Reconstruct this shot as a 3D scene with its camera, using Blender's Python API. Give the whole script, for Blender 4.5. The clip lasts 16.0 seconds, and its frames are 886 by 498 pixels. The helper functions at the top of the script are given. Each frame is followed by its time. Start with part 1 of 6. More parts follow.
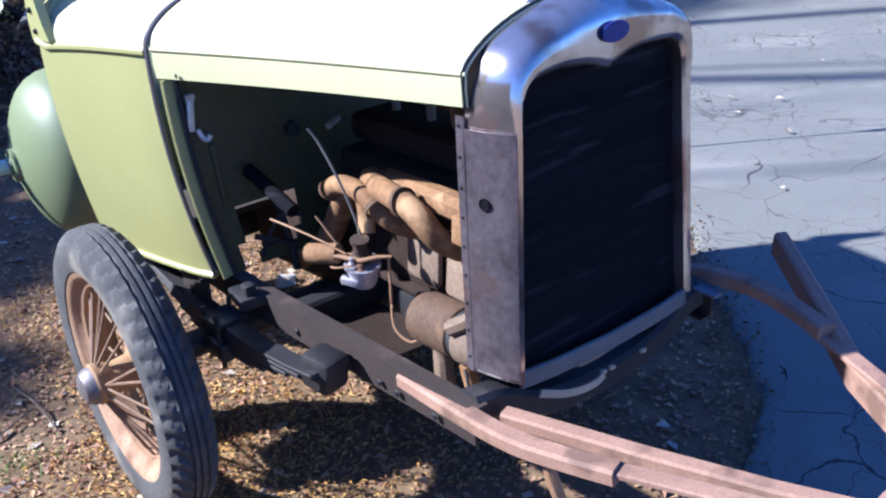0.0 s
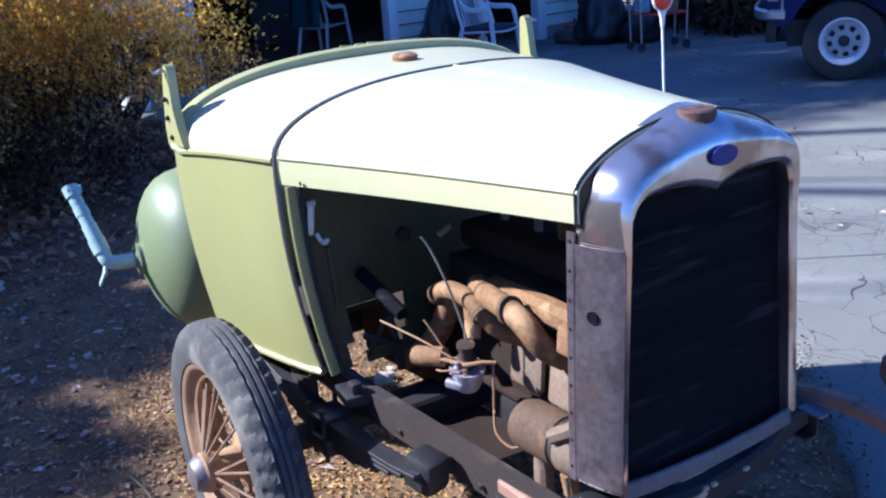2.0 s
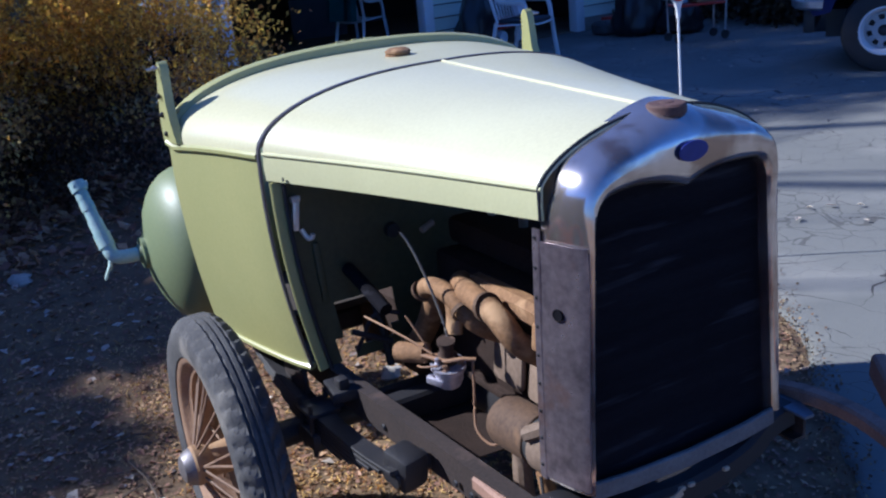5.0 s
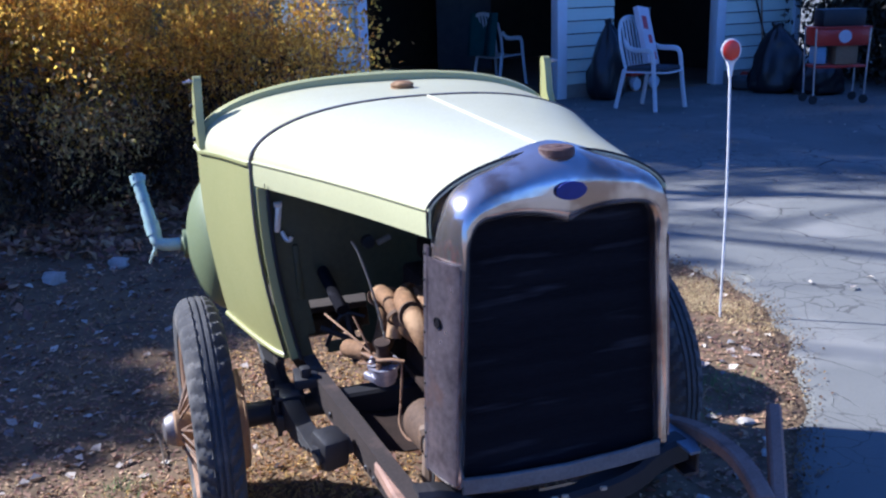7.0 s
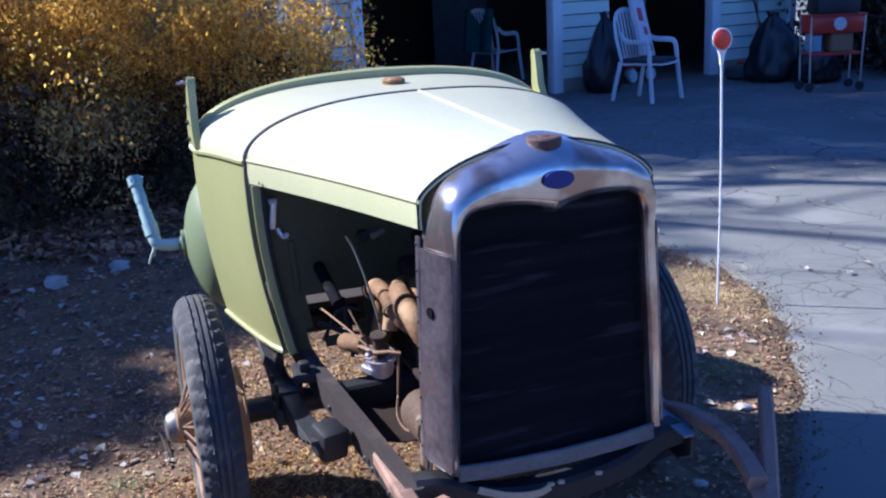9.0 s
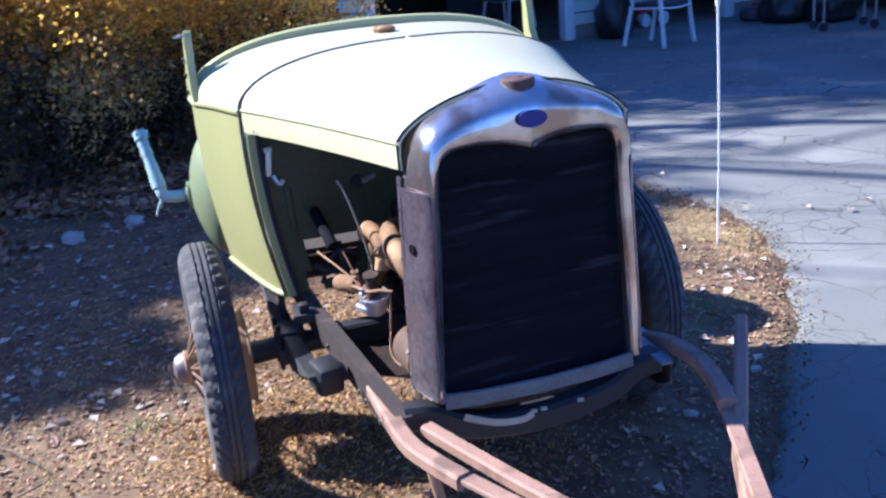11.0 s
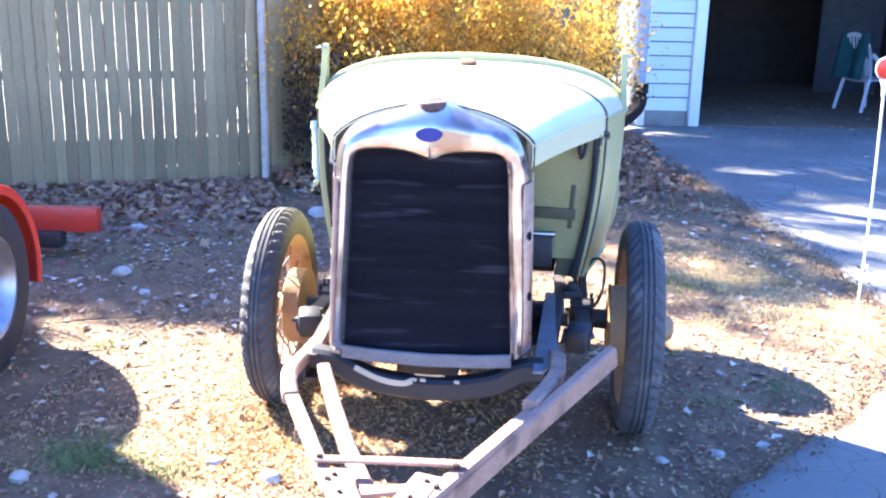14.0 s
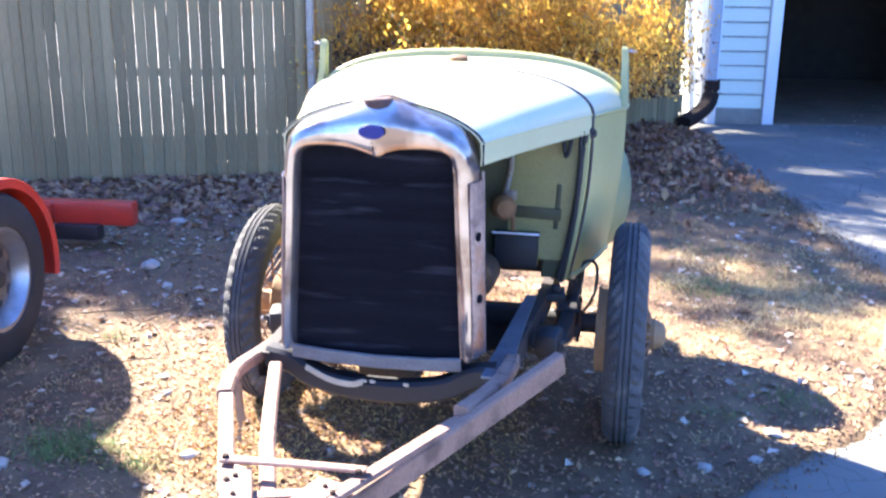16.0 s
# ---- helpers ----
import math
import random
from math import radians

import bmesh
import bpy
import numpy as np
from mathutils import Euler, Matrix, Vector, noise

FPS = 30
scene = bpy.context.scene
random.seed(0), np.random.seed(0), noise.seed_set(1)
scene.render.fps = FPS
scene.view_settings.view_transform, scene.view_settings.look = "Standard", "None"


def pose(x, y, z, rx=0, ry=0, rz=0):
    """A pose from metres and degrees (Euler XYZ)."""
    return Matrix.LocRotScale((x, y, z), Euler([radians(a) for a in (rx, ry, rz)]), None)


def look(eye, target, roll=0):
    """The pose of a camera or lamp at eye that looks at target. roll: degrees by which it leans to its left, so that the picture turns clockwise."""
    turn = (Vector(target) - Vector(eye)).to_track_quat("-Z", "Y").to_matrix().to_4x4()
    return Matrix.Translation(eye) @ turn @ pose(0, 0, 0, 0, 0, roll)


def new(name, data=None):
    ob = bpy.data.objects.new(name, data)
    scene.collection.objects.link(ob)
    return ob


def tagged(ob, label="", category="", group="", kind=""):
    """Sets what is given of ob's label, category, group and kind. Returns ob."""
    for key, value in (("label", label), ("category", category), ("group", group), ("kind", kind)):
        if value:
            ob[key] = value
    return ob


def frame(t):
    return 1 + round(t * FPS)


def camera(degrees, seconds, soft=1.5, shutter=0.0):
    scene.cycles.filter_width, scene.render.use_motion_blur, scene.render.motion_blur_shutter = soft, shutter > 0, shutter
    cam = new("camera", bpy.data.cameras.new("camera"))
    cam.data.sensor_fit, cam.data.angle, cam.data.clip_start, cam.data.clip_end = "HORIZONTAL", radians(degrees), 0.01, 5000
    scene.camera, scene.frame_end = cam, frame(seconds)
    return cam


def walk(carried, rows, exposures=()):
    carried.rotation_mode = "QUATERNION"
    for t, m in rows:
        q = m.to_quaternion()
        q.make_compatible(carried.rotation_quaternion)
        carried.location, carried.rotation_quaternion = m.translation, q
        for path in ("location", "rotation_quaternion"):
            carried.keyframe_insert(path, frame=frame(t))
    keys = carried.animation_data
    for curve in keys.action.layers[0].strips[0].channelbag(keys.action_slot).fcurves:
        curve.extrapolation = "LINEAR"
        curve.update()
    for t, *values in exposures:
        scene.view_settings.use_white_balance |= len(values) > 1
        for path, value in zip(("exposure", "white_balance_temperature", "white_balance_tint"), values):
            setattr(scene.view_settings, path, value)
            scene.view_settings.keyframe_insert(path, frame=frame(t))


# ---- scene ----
cam = camera(49.6, 16.0, soft=2.2, shutter=0.4)
PATH = [
    (0, (-1.261, -1.18, 1.533), (-0.187, 0.293, 0.71), -4.9),
    (0.5, (-1.27, -1.192, 1.557), (-0.232, 0.323, 0.764), -5.6),
    (1, (-1.308, -1.21, 1.562), (-0.275, 0.356, 0.869), -4.7),
    (1.5, (-1.308, -1.206, 1.575), (-0.312, 0.377, 0.867), -5.1),
    (2, (-1.325, -1.205, 1.583), (-0.346, 0.424, 0.962), -4.6),
    (2.5, (-1.32, -1.203, 1.582), (-0.343, 0.432, 0.973), -4.7),
    (3, (-1.331, -1.211, 1.575), (-0.34, 0.426, 0.995), -4.3),
    (3.5, (-1.336, -1.223, 1.562), (-0.323, 0.408, 1.001), -3.8),
    (4, (-1.323, -1.22, 1.577), (-0.313, 0.401, 0.983), -4.4),
    (6.5, (-0.918, -1.578, 1.572), (-0.27, 0.212, 0.96), -3.4),
    (7, (-0.858, -1.71, 1.577), (-0.231, 0.111, 1.037), -1.7),
    (7.5, (-0.832, -1.739, 1.583), (-0.205, 0.085, 1.053), -2.4),
    (8, (-0.834, -1.744, 1.57), (-0.241, 0.089, 1.033), -2.8),
    (10.5, (-0.863, -1.762, 1.574), (-0.189, 0.03, 0.994), -3.5),
    (11, (-0.796, -1.87, 1.562), (-0.234, -0.059, 0.927), -4.9),
    (11.5, (-0.637, -2.069, 1.525), (-0.367, -0.189, 0.898), -0.0),
    (12, (-0.505, -2.314, 1.523), (-0.364, -0.413, 0.919), -1.5),
    (12.5, (-0.381, -2.489, 1.524), (-0.287, -0.578, 0.941), -1.5),
    (13, (-0.112, -2.568, 1.533), (-0.243, -0.643, 1.004), 0.6),
    (13.5, (0.142, -2.541, 1.509), (-0.068, -0.619, 0.998), 2.9),
    (14, (0.305, -2.487, 1.524), (0.102, -0.566, 1.006), 1.3),
    (14.5, (0.423, -2.422, 1.538), (0.106, -0.509, 1.048), 0.3),
    (15, (0.549, -2.404, 1.529), (0.112, -0.505, 1.081), 1.3),
    (15.5, (0.679, -2.467, 1.552), (0.258, -0.562, 1.112), 2.0),
    (16, (0.685, -2.364, 1.522), (0.287, -0.476, 0.995), 0.7),
]
EXPOSURES = [(0.0, 1.55, 4950, 14), (0.5, 1.7, 4950, 14), (1.5, 1.65, 4950, 14), (3.0, 0.78, 4950, 13), (3.5, 0.65, 4950, 13), (4.2, 0.65, 4950, 13), (7.0, 1.25, 4950, 15), (8.2, 1.25, 4950, 15),
             (10.3, 1.4, 4950, 15), (11.0, 1.7, 5000, 15), (11.5, 2.25, 5100, 15), (12.5, 3.12, 5400, 14), (13.5, 3.85, 5950, 13),
             (14.5, 3.5, 5950, 13), (15.0, 3.4, 5950, 13), (16.0, 3.2, 5950, 13)]
walk(cam, [(t, look(eye, target, roll)) for t, eye, target, roll in PATH], EXPOSURES)

# ---- light: clear low autumn sun from behind and the left, blue sky ----
SUN_WAY = Vector((1.02, -0.70, -1.0)).normalized()
world = bpy.data.worlds.new("sky")
scene.world = world
world.use_nodes = True
wn = world.node_tree.nodes
sky = wn.new("ShaderNodeTexSky")
sky.sky_type, sky.sun_disc = "NISHITA", False
sky.sun_elevation = math.asin(-SUN_WAY.z)
sky.sun_rotation = math.atan2(-SUN_WAY.x, -SUN_WAY.y)
sky.dust_density, sky.ozone_density = 0.5, 3.0
wn["Background"].inputs["Strength"].default_value = 0.06
tint = wn.new("ShaderNodeMix")
tint.data_type, tint.blend_type = "RGBA", "MULTIPLY"
tint.inputs["Factor"].default_value = 1.0
tint.inputs["B"].default_value = (0.64, 0.86, 1.34, 1)  # clear cold autumn air
world.node_tree.links.new(sky.outputs[0], tint.inputs["A"])
world.node_tree.links.new(tint.outputs["Result"], wn["Background"].inputs["Color"])
sun = new("sun", bpy.data.lights.new("sun", "SUN"))
sun.data.energy, sun.data.angle, sun.data.color = 4.8, radians(1.0), (1.0, 0.885, 0.71)
sun.rotation_mode = "QUATERNION"
sun.rotation_quaternion = SUN_WAY.to_track_quat("-Z", "Y")


# ---- materials ----
def surface(name, a, b=None, rough=0.6, metal=0.0, grain=60.0, patch=6.0, bump=0.15, mix=0.5, coat=0.0, spread=0.12,
            island=False, per_object=0.0, third=None, third_at=0.6, third_scale=3.0, stretch=(1, 1, 1), translucent=0.0, spec=0.5):
    """A node material: two colours mixed by fine grain and broad patches, an optional third that shows in blotches."""
    m = bpy.data.materials.new(name)
    m.use_nodes = True
    n, link = m.node_tree.nodes, m.node_tree.links.new
    out = n["Principled BSDF"]
    b = b or tuple(c * 0.72 for c in a)
    co = n.new("ShaderNodeTexCoord")
    mp = n.new("ShaderNodeMapping")
    mp.inputs["Scale"].default_value = stretch
    link(co.outputs["Object"], mp.inputs["Vector"])

    def noise_node(scale, detail=5.0):
        t = n.new("ShaderNodeTexNoise")
        t.inputs["Scale"].default_value, t.inputs["Detail"].default_value = scale, detail
        link(mp.outputs[0], t.inputs["Vector"])
        return t

    fine, broad = noise_node(grain), noise_node(patch, 4.0)
    add = n.new("ShaderNodeMath")
    add.operation = "MULTIPLY_ADD"
    add.inputs[1].default_value = 0.45
    link(fine.outputs["Fac"], add.inputs[0])
    half = n.new("ShaderNodeMath")
    half.operation = "MULTIPLY"
    half.inputs[1].default_value = 0.55
    link(broad.outputs["Fac"], half.inputs[0])
    link(half.outputs[0], add.inputs[2])
    ramp = n.new("ShaderNodeMapRange")
    ramp.inputs["From Min"].default_value, ramp.inputs["From Max"].default_value = mix - 0.16, mix + 0.16
    link(add.outputs[0], ramp.inputs["Value"])
    col = n.new("ShaderNodeMix")
    col.data_type = "RGBA"
    col.inputs["A"].default_value, col.inputs["B"].default_value = (*a, 1), (*b, 1)
    link(ramp.outputs[0], col.inputs["Factor"])
    last = col.outputs["Result"]
    if third:
        blot = noise_node(third_scale, 6.0)
        r2 = n.new("ShaderNodeMapRange")
        r2.inputs["From Min"].default_value, r2.inputs["From Max"].default_value = third_at - 0.05, third_at + 0.07
        link(blot.outputs["Fac"], r2.inputs["Value"])
        c2 = n.new("ShaderNodeMix")
        c2.data_type = "RGBA"
        c2.inputs["B"].default_value = (*third, 1)
        link(r2.outputs[0], c2.inputs["Factor"])
        link(last, c2.inputs["A"])
        last = c2.outputs["Result"]
    if island or per_object:
        hsv = n.new("ShaderNodeHueSaturation")
        if island:
            rnd = n.new("ShaderNodeNewGeometry").outputs["Random Per Island"]
        else:
            rnd = n.new("ShaderNodeObjectInfo").outputs["Random"]
        amount = per_object or 0.5
        v = n.new("ShaderNodeMapRange")
        v.inputs["To Min"].default_value, v.inputs["To Max"].default_value = 1 - amount, 1 + amount
        link(rnd, v.inputs["Value"])
        link(v.outputs[0], hsv.inputs["Value"])
        if island:
            h = n.new("ShaderNodeMapRange")
            h.inputs["To Min"].default_value, h.inputs["To Max"].default_value = 0.475, 0.52
            link(rnd, h.inputs["Value"])
            link(h.outputs[0], hsv.inputs["Hue"])
        link(last, hsv.inputs["Color"])
        last = hsv.outputs[0]
    link(last, out.inputs["Base Color"])
    rr = n.new("ShaderNodeMapRange")
    rr.inputs["To Min"].default_value, rr.inputs["To Max"].default_value = max(0.02, rough - spread), min(1.0, rough + spread)
    link(add.outputs[0], rr.inputs["Value"])
    link(rr.outputs[0], out.inputs["Roughness"])
    out.inputs["Metallic"].default_value = metal
    out.inputs["Specular IOR Level"].default_value = spec
    out.inputs["Coat Weight"].default_value = coat
    out.inputs["Coat Roughness"].default_value = 0.12
    if bump:
        bp = n.new("ShaderNodeBump")
        bp.inputs["Strength"].default_value, bp.inputs["Distance"].default_value = bump, 0.01
        link(add.outputs[0], bp.inputs["Height"])
        link(bp.outputs[0], out.inputs["Normal"])
    if translucent:
        tr = n.new("ShaderNodeBsdfTranslucent")
        link(last, tr.inputs["Color"])
        ms = n.new("ShaderNodeMixShader")
        ms.inputs[0].default_value = translucent
        link(out.outputs[0], ms.inputs[1])
        link(tr.outputs[0], ms.inputs[2])
        link(ms.outputs[0], n["Material Output"].inputs["Surface"])
    return m


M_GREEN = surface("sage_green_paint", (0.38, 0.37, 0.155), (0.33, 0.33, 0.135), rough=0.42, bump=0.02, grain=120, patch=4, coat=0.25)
# green of the hood and cowl tops, lightened for sun and sky sheen
M_HOOD = surface("lightened_green_paint", (0.58, 0.555, 0.355), (0.50, 0.475, 0.30), rough=0.36, bump=0.02, grain=120, patch=3, coat=0.3)
M_GREEN_TANK = surface("tank_green_paint", (0.19, 0.225, 0.115), (0.16, 0.195, 0.10), rough=0.46, bump=0.02, grain=90, patch=4, coat=0.05)
# firewall green darkened to carry the engine bay's shade
M_GREEN_DARK = surface("shaded_firewall_green", (0.078, 0.078, 0.034), (0.050, 0.050, 0.024), rough=0.6, bump=0.08, grain=60, patch=5,
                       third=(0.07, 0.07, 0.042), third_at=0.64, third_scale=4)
# the same firewall green, lighter for its better lit right side
M_GREEN_LIT = surface("lit_firewall_green", (0.30, 0.275, 0.105), (0.21, 0.19, 0.075), rough=0.5, bump=0.05, grain=90, patch=5, coat=0.1)
M_STRIP = surface("pale_strip_paint", (0.55, 0.54, 0.31), (0.49, 0.48, 0.27), rough=0.4, bump=0.02, grain=120, patch=4, coat=0.25)
M_PLATE = surface("dusty_tan_plate", (0.24, 0.17, 0.12), (0.13, 0.09, 0.062), rough=0.8, bump=0.15, grain=90, patch=8)
M_CHIP = surface("golden_wood_chip", (0.52, 0.31, 0.11), (0.34, 0.19, 0.06), rough=0.8, bump=0.05, island=True)
M_PIPE = surface("teal_painted_pipe", (0.46, 0.58, 0.55), (0.28, 0.44, 0.41), rough=0.35, bump=0.04, grain=120, patch=14, coat=0.2)
M_NICKEL = surface("worn_nickel_plate", (0.68, 0.61, 0.58), (0.56, 0.49, 0.45), rough=0.17, metal=0.9, bump=0.02, grain=40, patch=9,
                   third=(0.34, 0.26, 0.22), third_at=0.58, third_scale=9, spread=0.07)
M_SHELL_SIDE = surface("tarnished_shell_side", (0.42, 0.36, 0.40), (0.17, 0.145, 0.17), rough=0.30, metal=0.8, bump=0.04, grain=60, patch=11,
                       third=(0.30, 0.18, 0.15), third_at=0.62, third_scale=8)
M_CORE = surface("radiator_core_black", (0.0045, 0.0045, 0.0065), (0.012, 0.0115, 0.015), rough=0.95, bump=0.2, grain=160, patch=9, stretch=(0.30, 1, 3.2),
                 third=(0.026, 0.025, 0.031), third_at=0.63, third_scale=13, spec=0.06)
M_SKY_STEEL = surface("worn_sky_tinted_steel", (0.20, 0.22, 0.26), (0.12, 0.13, 0.16), rough=0.42, metal=0.3, bump=0.08, grain=120, patch=12)
M_TANKSTRIP = surface("lower_tank_grey", (0.17, 0.165, 0.165), (0.105, 0.10, 0.10), rough=0.6, metal=0.1, bump=0.1, grain=120, patch=12)
M_BADGE = surface("blue_badge_enamel", (0.012, 0.02, 0.20), (0.01, 0.016, 0.15), rough=0.5, bump=0.0)
M_RUSTCAP = surface("rusty_cap", (0.10, 0.052, 0.042), (0.06, 0.032, 0.028), rough=0.75, bump=0.3, grain=150, patch=20)
M_RUSTBAR = surface("pink_rusty_bar", (0.345, 0.205, 0.145), (0.215, 0.125, 0.087), rough=0.75, bump=0.14, grain=160, patch=10,
                    third=(0.15, 0.088, 0.062), third_at=0.58, third_scale=11)
M_RUST = surface("engine_rust", (0.29, 0.158, 0.068), (0.13, 0.068, 0.031), rough=0.85, bump=0.35, grain=130, patch=14,
                 third=(0.42, 0.26, 0.13), third_at=0.60, third_scale=12)
M_RUST_GEN = surface("generator_rust", (0.115, 0.066, 0.035), (0.050, 0.028, 0.018), rough=0.8, bump=0.3, grain=110, patch=16,
                     third=(0.17, 0.095, 0.045), third_at=0.62, third_scale=14)
M_RUST_MID = surface("brown_rust", (0.060, 0.034, 0.022), (0.035, 0.020, 0.014), rough=0.85, bump=0.35, grain=130, patch=14,
                     third=(0.16, 0.095, 0.06), third_at=0.64, third_scale=10)
M_BAND = surface("dark_band_metal", (0.085, 0.080, 0.10), (0.055, 0.052, 0.065), rough=0.35, metal=0.3, bump=0.05)
M_RUST_DARK = surface("dark_rust_iron", (0.040, 0.024, 0.018), (0.022, 0.014, 0.011), rough=0.9, spec=0.25, bump=0.3, grain=130, patch=12)
M_BLACK = surface("black_chassis_paint", (0.012, 0.012, 0.016), (0.022, 0.020, 0.022), rough=0.58, bump=0.12, grain=110, patch=12)
M_RAIL = surface("scuffed_rail_paint", (0.042, 0.030, 0.026), (0.022, 0.016, 0.015), rough=0.68, bump=0.2, grain=120, patch=9,
                 third=(0.10, 0.066, 0.055), third_at=0.68, third_scale=8)
M_GASKET = surface("black_rubber_lacing", (0.018, 0.018, 0.020), (0.03, 0.03, 0.032), rough=0.7, bump=0.15)
M_TYRE = surface("weathered_tyre_rubber", (0.105, 0.102, 0.102), (0.062, 0.061, 0.064), rough=0.85, bump=0.12, grain=140, patch=9,
                 third=(0.20, 0.185, 0.165), third_at=0.60, third_scale=6, spec=0.25)
M_TYRE_BLACK = surface("black_tyre_rubber", (0.028, 0.028, 0.031), (0.020, 0.020, 0.022), rough=0.75, bump=0.1, grain=120, patch=8)
M_RIM = surface("tan_rusty_rim", (0.40, 0.26, 0.17), (0.28, 0.16, 0.09), rough=0.75, bump=0.2, grain=120, patch=12,
                third=(0.18, 0.09, 0.05), third_at=0.6, third_scale=9)
M_SPOKE = surface("rusty_spoke", (0.26, 0.17, 0.11), (0.16, 0.09, 0.055), rough=0.7, bump=0.15)
M_DRUM = surface("brown_drum", (0.36, 0.23, 0.12), (0.24, 0.14, 0.07), rough=0.8, bump=0.25)
M_LATCH = surface("bright_latch_plate", (0.78, 0.80, 0.80), (0.62, 0.63, 0.62), rough=0.35, metal=0.4, bump=0.05, grain=120, patch=20)
M_CHROME = surface("dull_hub_plate", (0.52, 0.52, 0.54), (0.38, 0.36, 0.36), rough=0.40, metal=0.95, bump=0.08, grain=120, patch=20)
M_HUB = surface("dull_hub_dome", (0.26, 0.24, 0.25), (0.16, 0.145, 0.145), rough=0.5, metal=0.5, bump=0.08, grain=90, patch=18)
M_ALU = surface("cast_aluminium", (0.60, 0.58, 0.66), (0.38, 0.36, 0.42), rough=0.45, metal=0.6, bump=0.2, grain=120, patch=25)
M_WIRE = surface("grey_wire", (0.30, 0.28, 0.25), (0.20, 0.18, 0.16), rough=0.5, metal=0.4, bump=0.05)
M_BRASS = surface("straw_tubing", (0.34, 0.20, 0.11), (0.22, 0.12, 0.065), rough=0.6, bump=0.1)
M_WHITE = surface("white_plastic", (0.78, 0.78, 0.79), (0.68, 0.68, 0.69), rough=0.45, bump=0.03)
M_TRIM = surface("white_trim_paint", (0.84, 0.85, 0.86), (0.77, 0.78, 0.79), rough=0.55, bump=0.06, grain=60, patch=5)
M_SIDING = surface("white_siding", (0.74, 0.78, 0.66), (0.67, 0.72, 0.60), rough=0.6, bump=0.05, per_object=0.06, stretch=(0.3, 1, 3))
M_SPOUT = surface("grey_downspout_paint", (0.42, 0.47, 0.52), (0.32, 0.36, 0.40), rough=0.5, bump=0.05)
M_SLAB = surface("dirty_garage_slab", (0.20, 0.15, 0.105), (0.13, 0.095, 0.065), rough=0.9, bump=0.3, grain=40, patch=2)
M_CONCRETE = surface("foundation_concrete", (0.34, 0.31, 0.26), (0.24, 0.22, 0.19), rough=0.9, bump=0.3)
M_ROOF = surface("grey_shingle", (0.10, 0.10, 0.11), (0.07, 0.07, 0.075), rough=0.9, bump=0.3)
# board colour kept near black to stand in for indoor shade
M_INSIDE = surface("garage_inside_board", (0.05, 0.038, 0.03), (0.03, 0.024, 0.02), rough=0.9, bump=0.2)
# panel grey lowered to match the shade inside the doorway
M_DOOR = surface("grey_inner_panel", (0.09, 0.09, 0.10), (0.06, 0.06, 0.07), rough=0.6, bump=0.05)
M_FENCE = surface("weathered_fence_board", (0.36, 0.275, 0.14), (0.23, 0.178, 0.085), rough=0.9, bump=0.45, grain=45, patch=5, stretch=(3, 3, 0.35),
                  per_object=0.24, third=(0.21, 0.18, 0.085), third_at=0.6, third_scale=2.2)
M_FPOST = surface("peeling_white_post", (0.58, 0.53, 0.44), (0.36, 0.30, 0.22), rough=0.85, bump=0.3, grain=40, patch=14)
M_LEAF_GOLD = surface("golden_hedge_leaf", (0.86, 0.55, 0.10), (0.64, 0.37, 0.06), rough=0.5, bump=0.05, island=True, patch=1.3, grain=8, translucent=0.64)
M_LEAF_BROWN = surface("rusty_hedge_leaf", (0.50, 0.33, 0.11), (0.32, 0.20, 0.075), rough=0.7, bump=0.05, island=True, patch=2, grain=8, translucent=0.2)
M_HEDGE_SHADE = surface("shade_brown_growth", (0.075, 0.046, 0.026), (0.035, 0.022, 0.014), rough=0.9, bump=0.05, island=True, patch=2, grain=8)
M_TWIG = surface("grey_brown_twig", (0.10, 0.075, 0.055), (0.16, 0.12, 0.09), rough=0.9, bump=0.2)
M_LITTER = surface("fallen_leaf", (0.42, 0.25, 0.15), (0.26, 0.14, 0.08), rough=0.75, bump=0.1, island=True, translucent=0.1)
M_LITTER_PALE = surface("pale_fallen_leaf", (0.52, 0.45, 0.38), (0.34, 0.27, 0.20), rough=0.7, bump=0.1, island=True)
M_STRAW = surface("dry_grass", (0.46, 0.29, 0.115), (0.30, 0.18, 0.07), rough=0.8, bump=0, island=True, patch=0.8, grain=3)
M_CRUMB = surface("earth_crumb", (0.22, 0.145, 0.08), (0.12, 0.078, 0.045), rough=0.95, bump=0.1, island=True)
M_STRAW_PALE = surface("pale_dry_grass", (0.56, 0.42, 0.21), (0.40, 0.28, 0.13), rough=0.8, bump=0, island=True, patch=0.8, grain=3)
M_MOSS = surface("green_grass", (0.10, 0.17, 0.04), (0.15, 0.18, 0.05), rough=0.8, bump=0, island=True)
M_STONE = surface("pale_stone", (0.46, 0.42, 0.37), (0.32, 0.29, 0.25), rough=0.85, bump=0.3, grain=50, patch=10)
M_RED = surface("red_trailer_paint", (0.56, 0.045, 0.025), (0.44, 0.035, 0.022), rough=0.38, bump=0.05, grain=90, patch=6, coat=0.3)
M_REDTAG = surface("orange_red_reflector", (0.76, 0.045, 0.02), (0.66, 0.035, 0.016), rough=0.3, bump=0.0, coat=0.4)
M_BLUE = surface("dark_blue_car_paint", (0.004, 0.012, 0.085), (0.0035, 0.010, 0.07), rough=0.35, bump=0.0, coat=0.08, spec=0.2)
M_DARKPLASTIC = surface("black_plastic", (0.018, 0.018, 0.02), (0.03, 0.03, 0.032), rough=0.5, bump=0.08)
